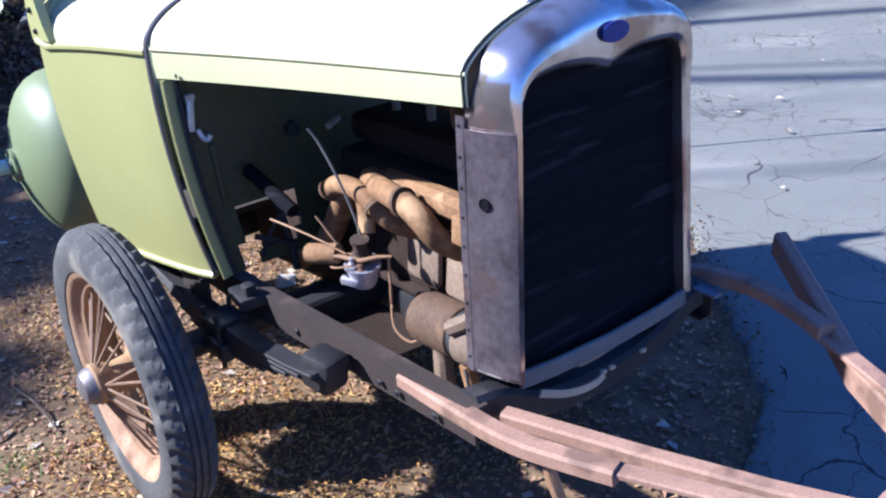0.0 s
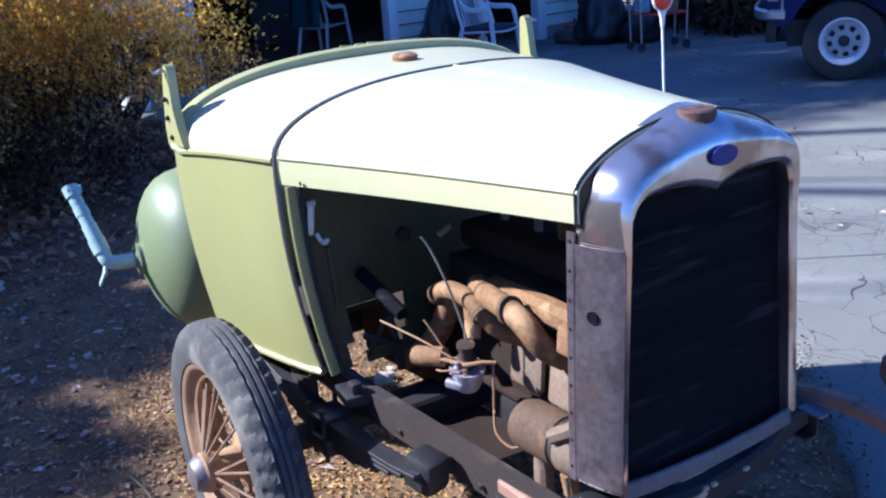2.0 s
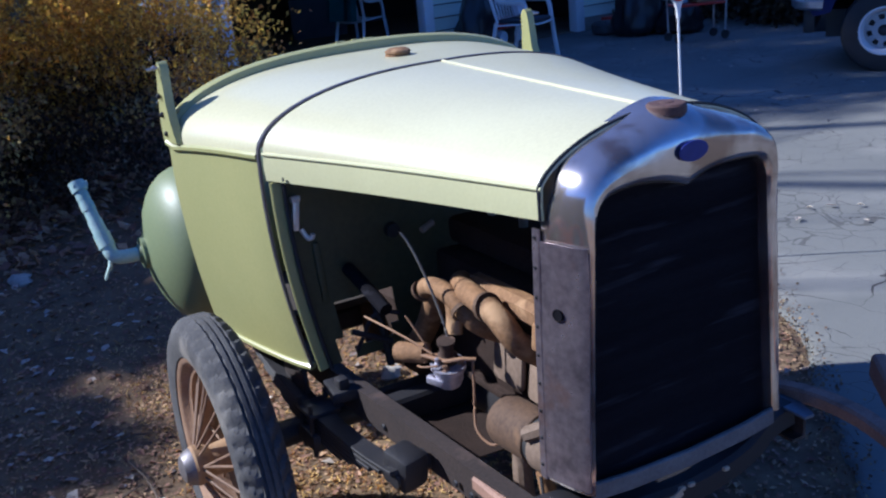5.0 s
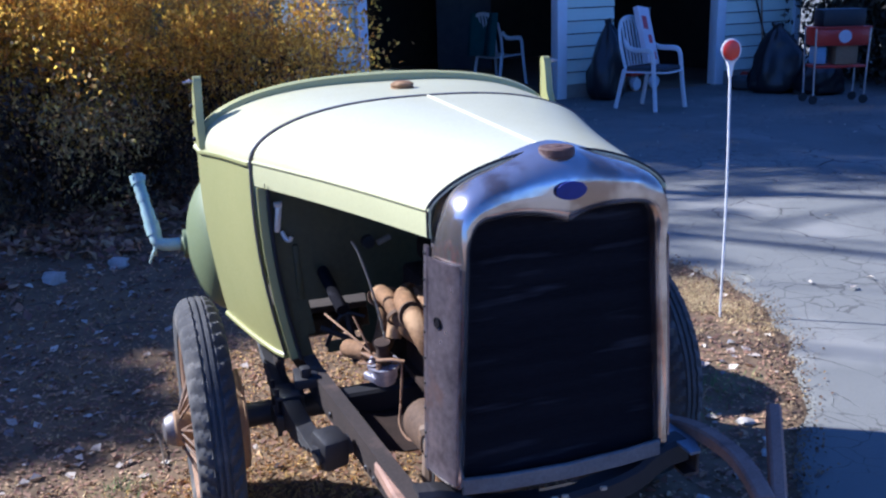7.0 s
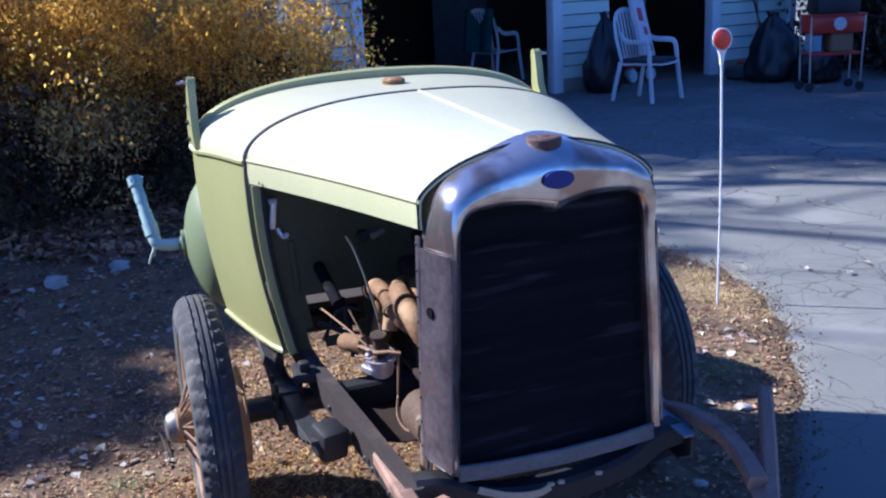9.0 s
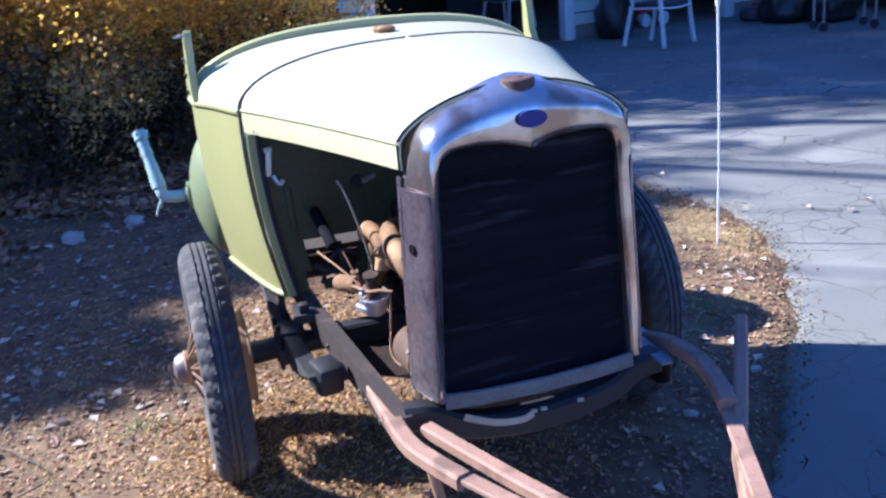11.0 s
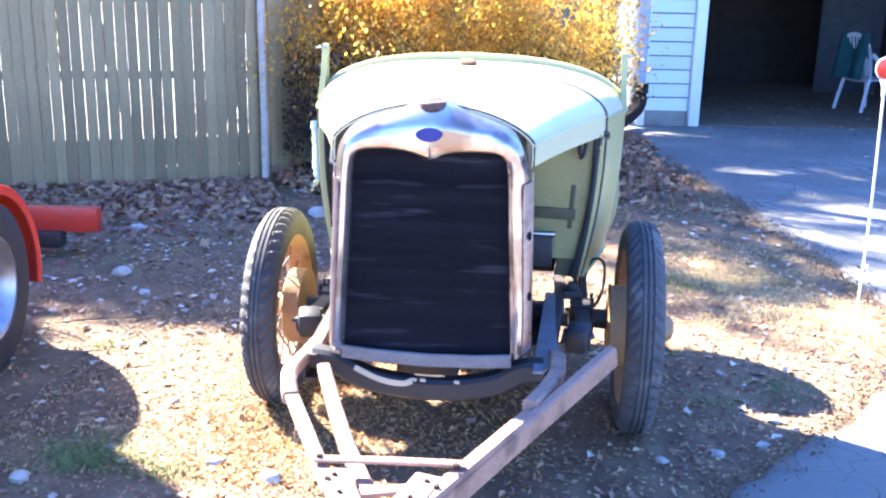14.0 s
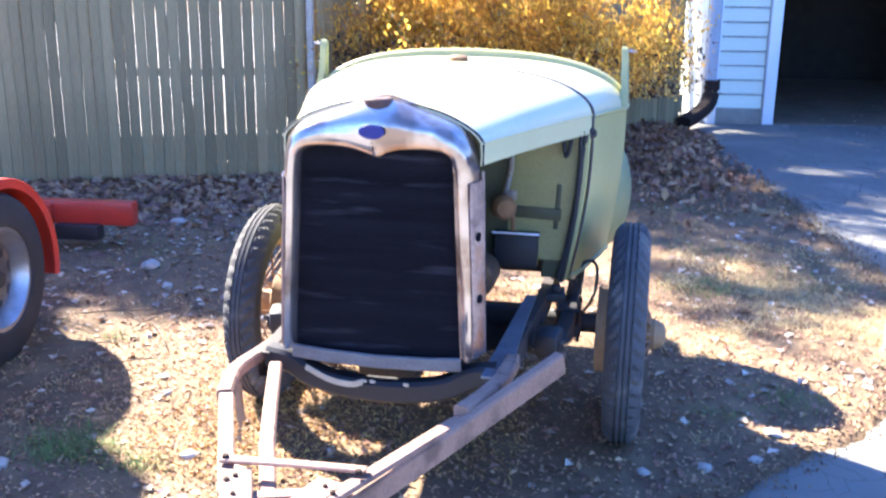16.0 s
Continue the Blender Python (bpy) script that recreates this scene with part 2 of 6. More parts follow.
M_BAG = surface("black_bag_film", (0.014, 0.014, 0.017), (0.022, 0.022, 0.026), rough=0.35, bump=0.5, grain=22, patch=7)
M_AMBER = surface("amber_lens", (0.75, 0.22, 0.02), (0.62, 0.16, 0.015), rough=0.2, bump=0)
M_HEADLIGHT = surface("headlight_glass", (0.5, 0.55, 0.6), (0.35, 0.4, 0.46), rough=0.15, metal=0.5, bump=0.05)
M_CUSHION = surface("dark_cushion", (0.05, 0.055, 0.07), (0.035, 0.04, 0.05), rough=0.9, bump=0.2)
M_CLOTH = surface("teal_jacket_cloth", (0.02, 0.10, 0.10), (0.014, 0.06, 0.065), rough=0.9, bump=0.3)
M_BOX = surface("printed_carton", (0.70, 0.66, 0.68), (0.60, 0.55, 0.58), rough=0.6, bump=0.03)
M_BOXRED = surface("carton_red_print", (0.55, 0.08, 0.09), (0.42, 0.06, 0.07), rough=0.6, bump=0.02)
M_BUCKET = surface("pale_blue_tub", (0.35, 0.46, 0.58), (0.27, 0.38, 0.5), rough=0.5, bump=0.03)
M_WOOD = surface("tool_handle_wood", (0.34, 0.22, 0.12), (0.24, 0.15, 0.08), rough=0.7, bump=0.1)
M_GAP_PALE = surface("pale_gap_backing", (0.30, 0.28, 0.25), (0.22, 0.205, 0.185), rough=0.95, bump=0.4, grain=30, patch=1)
M_SHRUB = surface("dull_shrub_leaf", (0.055, 0.045, 0.025), (0.035, 0.030, 0.018), rough=0.8, bump=0, island=True, translucent=0.1)
M_TANSHEET = surface("tan_sheet_strip", (0.50, 0.44, 0.32), (0.38, 0.32, 0.22), rough=0.7, bump=0.1)


def ground_material():
    """Bare earth: broad damp and dry areas, crumbly grain, no hard-edged patches."""
    m = surface("leaf_strewn_earth", (0.165, 0.105, 0.054), (0.080, 0.050, 0.028), rough=0.95, bump=0.6, grain=70, patch=2.2)
    n, link = m.node_tree.nodes, m.node_tree.links.new
    out = n["Principled BSDF"]
    src = out.inputs["Base Color"].links[0].from_socket
    co = n.new("ShaderNodeTexCoord")
    dust = n.new("ShaderNodeTexNoise")
    dust.inputs["Scale"].default_value, dust.inputs["Detail"].default_value, dust.inputs["Roughness"].default_value = 5.0, 9.0, 0.72
    link(co.outputs["Object"], dust.inputs["Vector"])
    how = n.new("ShaderNodeMapRange")
    how.inputs["From Min"].default_value, how.inputs["From Max"].default_value = 0.42, 0.74
    how.inputs["To Max"].default_value = 0.8
    link(dust.outputs["Fac"], how.inputs["Value"])
    c = n.new("ShaderNodeMix")
    c.data_type = "RGBA"
    c.inputs["B"].default_value = (0.28, 0.19, 0.10, 1)
    link(how.outputs[0], c.inputs["Factor"])
    link(src, c.inputs["A"])
    link(c.outputs["Result"], out.inputs["Base Color"])
    return m


def asphalt_material():
    m = surface("old_cracked_asphalt", (0.185, 0.184, 0.166), (0.140, 0.141, 0.130), rough=0.88, bump=0.5, grain=170, patch=1.2,
                third=(0.222, 0.216, 0.194), third_at=0.58, third_scale=1.1)
    n, link = m.node_tree.nodes, m.node_tree.links.new
    out = n["Principled BSDF"]
    src = out.inputs["Base Color"].links[0].from_socket
    co = n.new("ShaderNodeTexCoord")
    wob = n.new("ShaderNodeTexNoise")
    wob.inputs["Scale"].default_value, wob.inputs["Detail"].default_value = 3.0, 4.0
    link(co.outputs["Object"], wob.inputs["Vector"])
    vm = n.new("ShaderNodeVectorMath")
    vm.operation = "MULTIPLY_ADD"
    vm.inputs[1].default_value = (0.35, 0.35, 0.0)
    link(wob.outputs["Color"], vm.inputs[0])
    link(co.outputs["Object"], vm.inputs[2])
    vor = n.new("ShaderNodeTexVoronoi")
    vor.feature = "DISTANCE_TO_EDGE"
    vor.inputs["Scale"].default_value = 2.0
    link(vm.outputs[0], vor.inputs["Vector"])
    mask = n.new("ShaderNodeTexNoise")
    mask.inputs["Scale"].default_value = 1.1
    link(co.outputs["Object"], mask.inputs["Vector"])
    wide = n.new("ShaderNodeMapRange")
    wide.inputs["From Min"].default_value, wide.inputs["From Max"].default_value = 0.46, 0.66
    wide.inputs["To Min"].default_value, wide.inputs["To Max"].default_value = 0.0, 0.010
    link(mask.outputs["Fac"], wide.inputs["Value"])
    less = n.new("ShaderNodeMath")
    less.operation = "LESS_THAN"
    link(vor.outputs["Distance"], less.inputs[0])
    link(wide.outputs[0], less.inputs[1])
    fine = n.new("ShaderNodeTexVoronoi")
    fine.feature = "DISTANCE_TO_EDGE"
    fine.inputs["Scale"].default_value = 7.5
    link(vm.outputs[0], fine.inputs["Vector"])
    patches = n.new("ShaderNodeTexNoise")
    patches.inputs["Scale"].default_value, patches.inputs["Detail"].default_value = 0.8, 3.0
    link(co.outputs["Object"], patches.inputs["Vector"])
    thin = n.new("ShaderNodeMapRange")
    thin.inputs["From Min"].default_value, thin.inputs["From Max"].default_value = 0.44, 0.62
    thin.inputs["To Min"].default_value, thin.inputs["To Max"].default_value = 0.0, 0.030
    link(patches.outputs["Fac"], thin.inputs["Value"])
    hair = n.new("ShaderNodeMath")
    hair.operation = "LESS_THAN"
    link(fine.outputs["Distance"], hair.inputs[0])
    link(thin.outputs[0], hair.inputs[1])
    soft_hair = n.new("ShaderNodeMath")
    soft_hair.operation = "MULTIPLY"
    soft_hair.inputs[1].default_value = 0.6
    link(hair.outputs[0], soft_hair.inputs[0])
    both = n.new("ShaderNodeMath")
    both.operation = "MAXIMUM"
    link(less.outputs[0], both.inputs[0])
    link(soft_hair.outputs[0], both.inputs[1])
    c = n.new("ShaderNodeMix")
    c.data_type = "RGBA"
    c.inputs["B"].default_value = (0.05, 0.045, 0.042, 1)
    link(both.outputs[0], c.inputs["Factor"])
    link(src, c.inputs["A"])
    link(c.outputs["Result"], out.inputs["Base Color"])
    return m


# ---- mesh helpers ----
def empty(name, x=0.0, y=0.0, z=0.0, rz=0.0):
    ob = new(name)
    ob.empty_display_size = 0.1
    ob.matrix_basis = pose(x, y, z, 0, 0, rz)
    return ob


def part(name, bm, material, parent=None, label="", smooth=30):
    """Links a bmesh as one mesh object, under a thing or a part."""
    me = bpy.data.meshes.new(name)
    bmesh.ops.recalc_face_normals(bm, faces=bm.faces)
    if smooth:
        lim = math.cos(radians(smooth))
        for f in bm.faces:
            f.smooth = True
        for e in bm.edges:
            if len(e.link_faces) == 2 and e.link_faces[0].normal.dot(e.link_faces[1].normal) < lim:
                e.smooth = False
    bm.to_mesh(me)
    bm.free()
    me.materials.append(material)
    ob = new(name, me)
    if parent:
        ob.parent = parent
    return tagged(ob, label)


def share(name, ob, parent, m):
    """Another object on the same mesh."""
    o = new(name, ob.data)
    o.parent = parent
    o.matrix_basis = m
    return o


def box(bm, sx, sy, sz, m=Matrix(), bevel=0.0):
    made = bmesh.ops.create_cube(bm, size=1.0, matrix=m @ Matrix.Diagonal((sx, sy, sz, 1)))
    if bevel:
        edges = list({e for v in made["verts"] for e in v.link_edges})
        bmesh.ops.bevel(bm, geom=edges, offset=bevel, segments=2, affect="EDGES", profile=0.5)
    return bm


def at(x, y, z, rx=0, ry=0, rz=0):
    return pose(x, y, z, rx, ry, rz)


def chaikin(points, rounds=2):
    pts = [Vector(p) for p in points]
    for _ in range(rounds):
        out = [pts[0]]
        for a, b in zip(pts, pts[1:]):
            out += [a * 0.75 + b * 0.25, a * 0.25 + b * 0.75]
        pts = out + [pts[-1]]
    return pts


def skin(bm, rings, closed=True, caps=False):
    """Bridges rings of equally many points."""
    rows = [[bm.verts.new(p) for p in ring] for ring in rings]
    for a, b in zip(rows, rows[1:]):
        n = len(a)
        for i in range(n if closed else n - 1):
            j = (i + 1) % n
            bm.faces.new((a[i], a[j], b[j], b[i]))
    if caps:
        bm.faces.new(rows[0][::-1])
        bm.faces.new(rows[-1])
    return rows


def sweep(bm, path, section, up=(0, 0, 1)):
    """Sweeps a closed section of (across, up) points along a path, with caps."""
    pts = [Vector(p) for p in path]
    rings = []
    for i, p in enumerate(pts):
        way = (pts[min(i + 1, len(pts) - 1)] - pts[max(i - 1, 0)]).normalized()
        u = Vector(up)
        if abs(way.dot(u)) > 0.98:
            u = Vector((0, 1, 0))
        side = way.cross(u).normalized()
        top = side.cross(way)
        scale = 1.0
        rings.append([p + side * a * scale + top * b * scale for a, b in section])
    skin(bm, rings, caps=True)
    return bm


def disc_section(r, n=10):
    return [(r * math.cos(2 * math.pi * i / n), r * math.sin(2 * math.pi * i / n)) for i in range(n)]


def rect_section(w, h, r=0.004):
    return [(-w / 2 + r, -h / 2), (w / 2 - r, -h / 2), (w / 2, -h / 2 + r), (w / 2, h / 2 - r),
            (w / 2 - r, h / 2), (-w / 2 + r, h / 2), (-w / 2, h / 2 - r), (-w / 2, -h / 2 + r)]


def tube(bm, path, r, n=10, rounds=2):
    return sweep(bm, chaikin(path, rounds) if len(path) > 2 else path, disc_section(r, n))


def lathe(bm, profile, n=32, m=Matrix(), closed=False):
    """Turns (radius, along) points round the local z axis."""
    rings = []
    for k in range(n):
        a = 2 * math.pi * k / n
        rings.append([m @ Vector((r * math.cos(a), r * math.sin(a), z)) for r, z in profile])
    rows = [[bm.verts.new(p) for p in ring] for ring in rings]
    count = len(profile)
    for k in range(n):
        a, b = rows[k], rows[(k + 1) % n]
        for i in range(count if closed else count - 1):
            j = (i + 1) % count
            bm.faces.new((a[i], a[j], b[j], b[i]))
    bmesh.ops.remove_doubles(bm, verts=bm.verts, dist=1e-5)
    return bm


def panel(bm, rows, thick):
    """A sheet with thickness through rows of points."""
    grid = [[bm.verts.new(p) for p in r] for r in rows]
    for a, b in zip(grid, grid[1:]):
        for i in range(len(a) - 1):
            bm.faces.new((a[i], a[i + 1], b[i + 1], b[i]))
    bmesh.ops.recalc_face_normals(bm, faces=bm.faces)
    bmesh.ops.solidify(bm, geom=list(bm.faces), thickness=thick)
    return bm


def raw(name, verts, faces, material, parent=None, smooth=False):
    me = bpy.data.meshes.new(name)
    me.from_pydata(verts, [], faces)
    me.materials.append(material)
    if smooth:
        me.polygons.foreach_set("use_smooth", [True] * len(me.polygons))
    me.update()
    ob = new(name, me)
    if parent:
        ob.parent = parent
    return ob


def leaf_cloud(name, centres, size, material, parent=None, flat=0.0, seed=1, aspect=0.55, curl=0.25):
    """Many small pointed leaves, each a folded pair of triangles, turned at random (flat: how nearly they lie)."""
    rng = np.random.default_rng(seed)
    c = np.asarray(centres, float)
    n = len(c)
    s = size * rng.uniform(0.6, 1.35, n)[:, None]
    yaw = rng.uniform(0, 2 * np.pi, n)
    tilt = rng.normal(0, 1, n) * (1 - flat) * 1.2
    d = np.stack([np.cos(yaw) * np.cos(tilt), np.sin(yaw) * np.cos(tilt), np.sin(tilt)], 1)
    side = np.cross(d, rng.normal(0, 1 - 0.92 * flat, (n, 3)) * 0.6 + [0, 0, 1])
    side /= np.linalg.norm(side, axis=1)[:, None] + 1e-9
    up = np.cross(side, d)
    lift = curl * rng.uniform(-0.3, 1, n)[:, None] * s
    v = np.stack([c - d * s * 0.5, c + side * s * aspect * 0.5 + up * lift, c + d * s * 0.5, c - side * s * aspect * 0.5 + up * lift], 1)
    f = np.arange(4 * n).reshape(-1, 4)
    f = np.concatenate([f[:, [0, 1, 2]], f[:, [0, 2, 3]]])
    return raw(name, v.reshape(-1, 3).tolist(), f.tolist(), material, parent)


# ---- ground and driveway ----
def edge_x(y):
    """Where the driveway's ragged edge runs."""
    ys = [-30, -1.5, -0.6, -0.04, 0.11, 0.31, 0.53, 0.68, 1.06, 1.42, 1.9, 2.4, 2.9, 3.4, 4.2, 5.03, 6.1, 7.5, 9.0, 60]
    xs = [-22, -1.5, -0.15, 0.41, 0.68, 0.89, 1.11, 1.22, 1.53, 1.78, 2.03, 2.10, 2.03, 2.0, 1.86, 1.78, 1.53, 1.35, 1.16, -4]
    return float(np.interp(y, ys, xs))


def spread(dense, far, inner):
    lo, hi = dense
    mid = np.arange(lo, hi + 1e-6, inner)
    out = np.geomspace(0.15, far, 22)
    return np.concatenate([lo - out[::-1], mid, hi + out])


def height(x, y):
    h = 0.010 * noise.noise((x * 1.7, y * 1.7, 0)) + 0.006 * noise.noise((x * 6, y * 6, 3))
    d = edge_x(y) - x
    h -= 0.004 * max(0.0, min(1.0, 1 - d / 0.10)) + (0.035 if d < -0.05 else 0.0)
    return h - 0.004


def build_ground():
    xs, ys = spread((-4.0, 2.4), 600, 0.05), spread((-1.4, 6.4), 600, 0.05)
    verts = [(x, y, height(x, y) if abs(x) < 6 and abs(y) < 9 else -0.035) for y in ys for x in xs]
    w = len(xs)
    faces = [(j * w + i, j * w + i + 1, (j + 1) * w + i + 1, (j + 1) * w + i) for j in range(len(ys) - 1) for i in range(w - 1)]
    ob = raw("ground", verts, faces, ground_material(), smooth=True)
    tagged(ob, "brown bare earth strewn with dry grass and leaves", "ground", kind="structure")
    ys = np.concatenate([np.geomspace(30, 1.6, 14) * -1, np.arange(-1.5, 9.4, 0.035), np.geomspace(9.5, 60, 10)])
    fr = np.concatenate([[0, 0.02, 0.05], np.geomspace(0.12, 60, 34)])
    verts = []
    for y in ys:
        for k, d in enumerate(fr):
            jag = 0.06 * noise.noise((y * 2.3, 0.3, 0)) + 0.04 * noise.noise((y * 9, 7.3, 0)) + 0.04 * noise.noise((y * 27, 1.3, 0))
            x = edge_x(y) + jag * (1 if k < 4 else 0.3) + d
            z = (-0.03, 0.002, 0.006)[k] if k < 3 else 0.008 + 0.005 * noise.noise((x * 0.9, y * 0.9, 5))
            verts.append((x, y, z))
    w = len(fr)
    faces = [(j * w + i, j * w + i + 1, (j + 1) * w + i + 1, (j + 1) * w + i) for j in range(len(ys) - 1) for i in range(w - 1)]
    ob = raw("road", verts, faces, asphalt_material(), smooth=True)
    tagged(ob, "old grey asphalt driveway with branching cracks", "driveway", kind="structure")

    # made-up pale sheet, bright in the sun behind the fence gaps
    bm = bmesh.new()
    v = [bm.verts.new(p) for p in ((-60, 5.6, 0.012), (-4.2, 5.6, 0.012), (-2.4, 7.0, 0.012), (-2.4, 45, 0.012), (-60, 45, 0.012))]
    bm.faces.new(v)
    yard = part("pavement", bm, M_GAP_PALE, smooth=0)
    tagged(yard, "pale sheet added beyond the fence to brighten its gaps", "lane", kind="structure")


build_ground()

# ---- the old car front made into a trailer ----
car = tagged(empty("antique_car", 0, 0.86, 0), "stripped pale green antique car front made into a trailer", "car")
CAR = Matrix.Translation((0, -0.86, 0))


def cpart(name, bm, material, parent=None, label="", smooth=30):
    """A part of the car, given in the place's own coordinates."""
    if parent is None or parent is car:
        bmesh.ops.transform(bm, matrix=CAR, verts=bm.verts)
        return part(name, bm, material, car, label, smooth)
    off = Matrix.Translation(-parent.matrix_basis.translation)
    bmesh.ops.transform(bm, matrix=off @ CAR, verts=bm.verts)
    return part(name, bm, material, parent, label, smooth)


def smooth_half(half, rounds=2):
    return [(p.x, p.y) for p in chaikin([(x, z, 0) for x, z in half], rounds)]


OUTER = smooth_half([(0.286, 0.55), (0.284, 0.70), (0.275, 0.92), (0.266, 1.06), (0.256, 1.12), (0.226, 1.166), (0.175, 1.192), (0.115, 1.208), (0.055, 1.219), (0, 1.222)])
INNER = smooth_half([(0.236, 0.55), (0.229, 0.70), (0.217, 0.92), (0.212, 1.03), (0.210, 1.085), (0.190, 1.111), (0.160, 1.117), (0.105, 1.118), (0.05, 1.112), (0, 1.094)])


# how deep the shell lies from its inner (0) to its outer edge (1): thin lip at the core, then the side sweeps back
ROLL_F = (0.0, 0.04, 0.15, 0.35, 0.50, 0.70, 0.85, 1.0)
ROLL_Y = {-1: (0.012, 0.000, -0.012, -0.022, -0.013, 0.014, 0.042, 0.080), 1: (0.020, 0.010, 0.003, 0.000, 0.006, 0.024, 0.046, 0.076)}


def edge_at(f, z):
    """Half width of the shell at a height, between its inner and outer outline."""
    inner = float(np.interp(z, [b for a, b in INNER[:12]], [a for a, b in INNER[:12]]))
    outer = float(np.interp(z, [b for a, b in OUTER[:12]], [a for a, b in OUTER[:12]]))
    return inner + (outer - inner) * f


def shell_ring(f, y, lift=0.0):
    sides = {-1: [], 1: []}
    for (ax, az), (bx, bz) in zip(INNER, OUTER):
        x, z = ax + (bx - ax) * f, az + (bz - az) * f
        top = max(0.0, min(1.0, (z - 1.02) / 0.2))
        dent = (0.006 * noise.noise((x * 11, z * 11, 1)) + 0.003 * noise.noise((x * 25, z * 25, 5))) * top
        face = y + 0.012 * top * f
        high = z + lift * top + 0.017 * math.exp(-(x / 0.085) ** 2) * max(0.0, (f - 0.5) / 0.5)  # swell under the filler cap
        for side in (-1, 1):
            low = float(np.interp(f, ROLL_F, ROLL_Y[side]))
            deep = low + (face - low) * min(1.0, top * 1.3) if y < 0.08 and f > 0 else face
            sides[side].append(Vector((side * x, deep + dent + (0.003 * noise.noise((x * 9, z * 9, 4)) * top if side > 0 else 0.0), high)))
    return sides[-1] + sides[1][-2::-1]


bm = bmesh.new()
skin(bm, [shell_ring(0.0, 0.035), shell_ring(0.0, 0.004), shell_ring(0.04, -0.007), shell_ring(0.12, -0.012), shell_ring(0.2, -0.015), shell_ring(0.35, -0.017),
          shell_ring(0.45, -0.018), shell_ring(0.58, -0.018), shell_ring(0.65, -0.017), shell_ring(0.70, -0.015), shell_ring(0.80, -0.008), shell_ring(0.90, 0.006),
          shell_ring(0.97, 0.026, 0.001), shell_ring(1.0, 0.055, 0.004), shell_ring(1.0, 0.085, 0.010)], closed=False)
cpart("radiator_shell", bm, M_NICKEL, label="dented dull nickel radiator shell", smooth=50)
for s in (-1, 1):
    bm = bmesh.new()
    fs = (0.42, 0.50, 0.60, 0.70, 0.78, 0.85, 0.93, 1.0)
    panel(bm, [[Vector((s * (edge_at(f, z) + 0.0045), float(np.interp(f, ROLL_F, ROLL_Y[s])), z)) for f in fs if s < 0 or f > 0.55] for z in np.linspace(0.558, 1.035, 9)], 0.003)
    side = cpart("shell_side", bm, M_SHELL_SIDE, label="tarnished metal side strip with rivets")
    bm = bmesh.new()
    sweep(bm, [(s * 0.288, 0.093, 0.55), (s * 0.277, 0.093, 0.95), (s * 0.273, 0.093, 1.055)], rect_section(0.006, 0.022, 0.002), up=(0, 1, 0))
    cpart("side_flange", bm, M_SHELL_SIDE, side)
    for z in np.linspace(0.58, 1.04, 9):
        bm = bmesh.new()
        lathe(bm, [(0.0, 0.003), (0.003, 0.002), (0.004, 0)], 8, at(s * (0.292 - 0.028 * (z - 0.55)), 0.093, z, 0, s * 90, 0))
        cpart("rivet", bm, M_BLACK, side)
    for z in ((0.903,) if s < 0 else (0.889, 0.718)):
        bm = bmesh.new()
        lathe(bm, [(0.0, 0.0), (0.009, 0.0), (0.0105, 0.0015), (0.012, 0.001), (0.012, -0.002)], 16, at(s * (edge_at(0.84, z) + 0.0075), float(np.interp(0.84, ROLL_F, ROLL_Y[s])), z, 0, s * 90, -s * 12))
        cpart("bolt_hole", bm, M_CORE, side, "dark round hole")
# core with its tubes and fins
bm = bmesh.new()
prof = [(x * 1.02, z) for x, z in INNER]
ring = [Vector((-x, 0.030, max(0.5, z - (0.045 if z < 0.56 else 0)))) for x, z in prof] + [Vector((x, 0.030, max(0.5, z - (0.045 if z < 0.56 else 0)))) for x, z in prof[-2::-1]]
skin(bm, [ring, [p + Vector((0, 0.05, 0)) for p in ring]], caps=True)
cpart("radiator_core", bm, M_CORE, label="black finned radiator core with pale scuffs", smooth=0)
bm = bmesh.new()
sweep(bm, [(-0.238, 0.006, 0.540), (-0.15, 0.002, 0.534), (0, 0.0, 0.530), (0.15, 0.002, 0.534), (0.238, 0.006, 0.540)], rect_section(0.012, 0.038, 0.003))
cpart("lower_tank", bm, M_TANKSTRIP, label="grey sheet metal bottom strip")
bm = bmesh.new()
sweep(bm, chaikin([(-0.20, -0.004, 0.497), (-0.13, -0.014, 0.468), (-0.06, -0.016, 0.460), (-0.035, -0.016, 0.472)]), rect_section(0.004, 0.017, 0.001))
cpart("loose_strip", bm, M_TANSHEET, label="tan strip hanging under the radiator")
for x in (-0.03, -0.005, 0.09):
    bm = bmesh.new()
    box(bm, 0.016, 0.008, 0.009, at(x, -0.010, 0.474, 0, 10, 5), 0.002)
    cpart("drain_clip", bm, M_TANSHEET)
bm = bmesh.new()
lathe(bm, [(0.0, -0.0), (0.0345, 0.0), (0.0345, 0.0015), (0.0335, 0.0025), (0.0, 0.003)], 40, at(0, -0.0185, 1.164, 94, 0, 0) @ Matrix.Diagonal((1, 0.56, 1, 1)))
badge = cpart("badge", bm, M_BADGE, label="oval dark blue enamel badge")
# radiator cap
bm = bmesh.new()
lathe(bm, [(0, 0.0135), (0.012, 0.013), (0.013, 0.0115), (0.026, 0.0115), (0.034, 0.0105), (0.0375, 0.007), (0.0375, -0.006), (0.034, -0.010), (0.034, -0.02)], 28, at(0, 0.050, 1.2330))
cpart("radiator_cap", bm, M_RUSTCAP, label="round rusty filler cap")


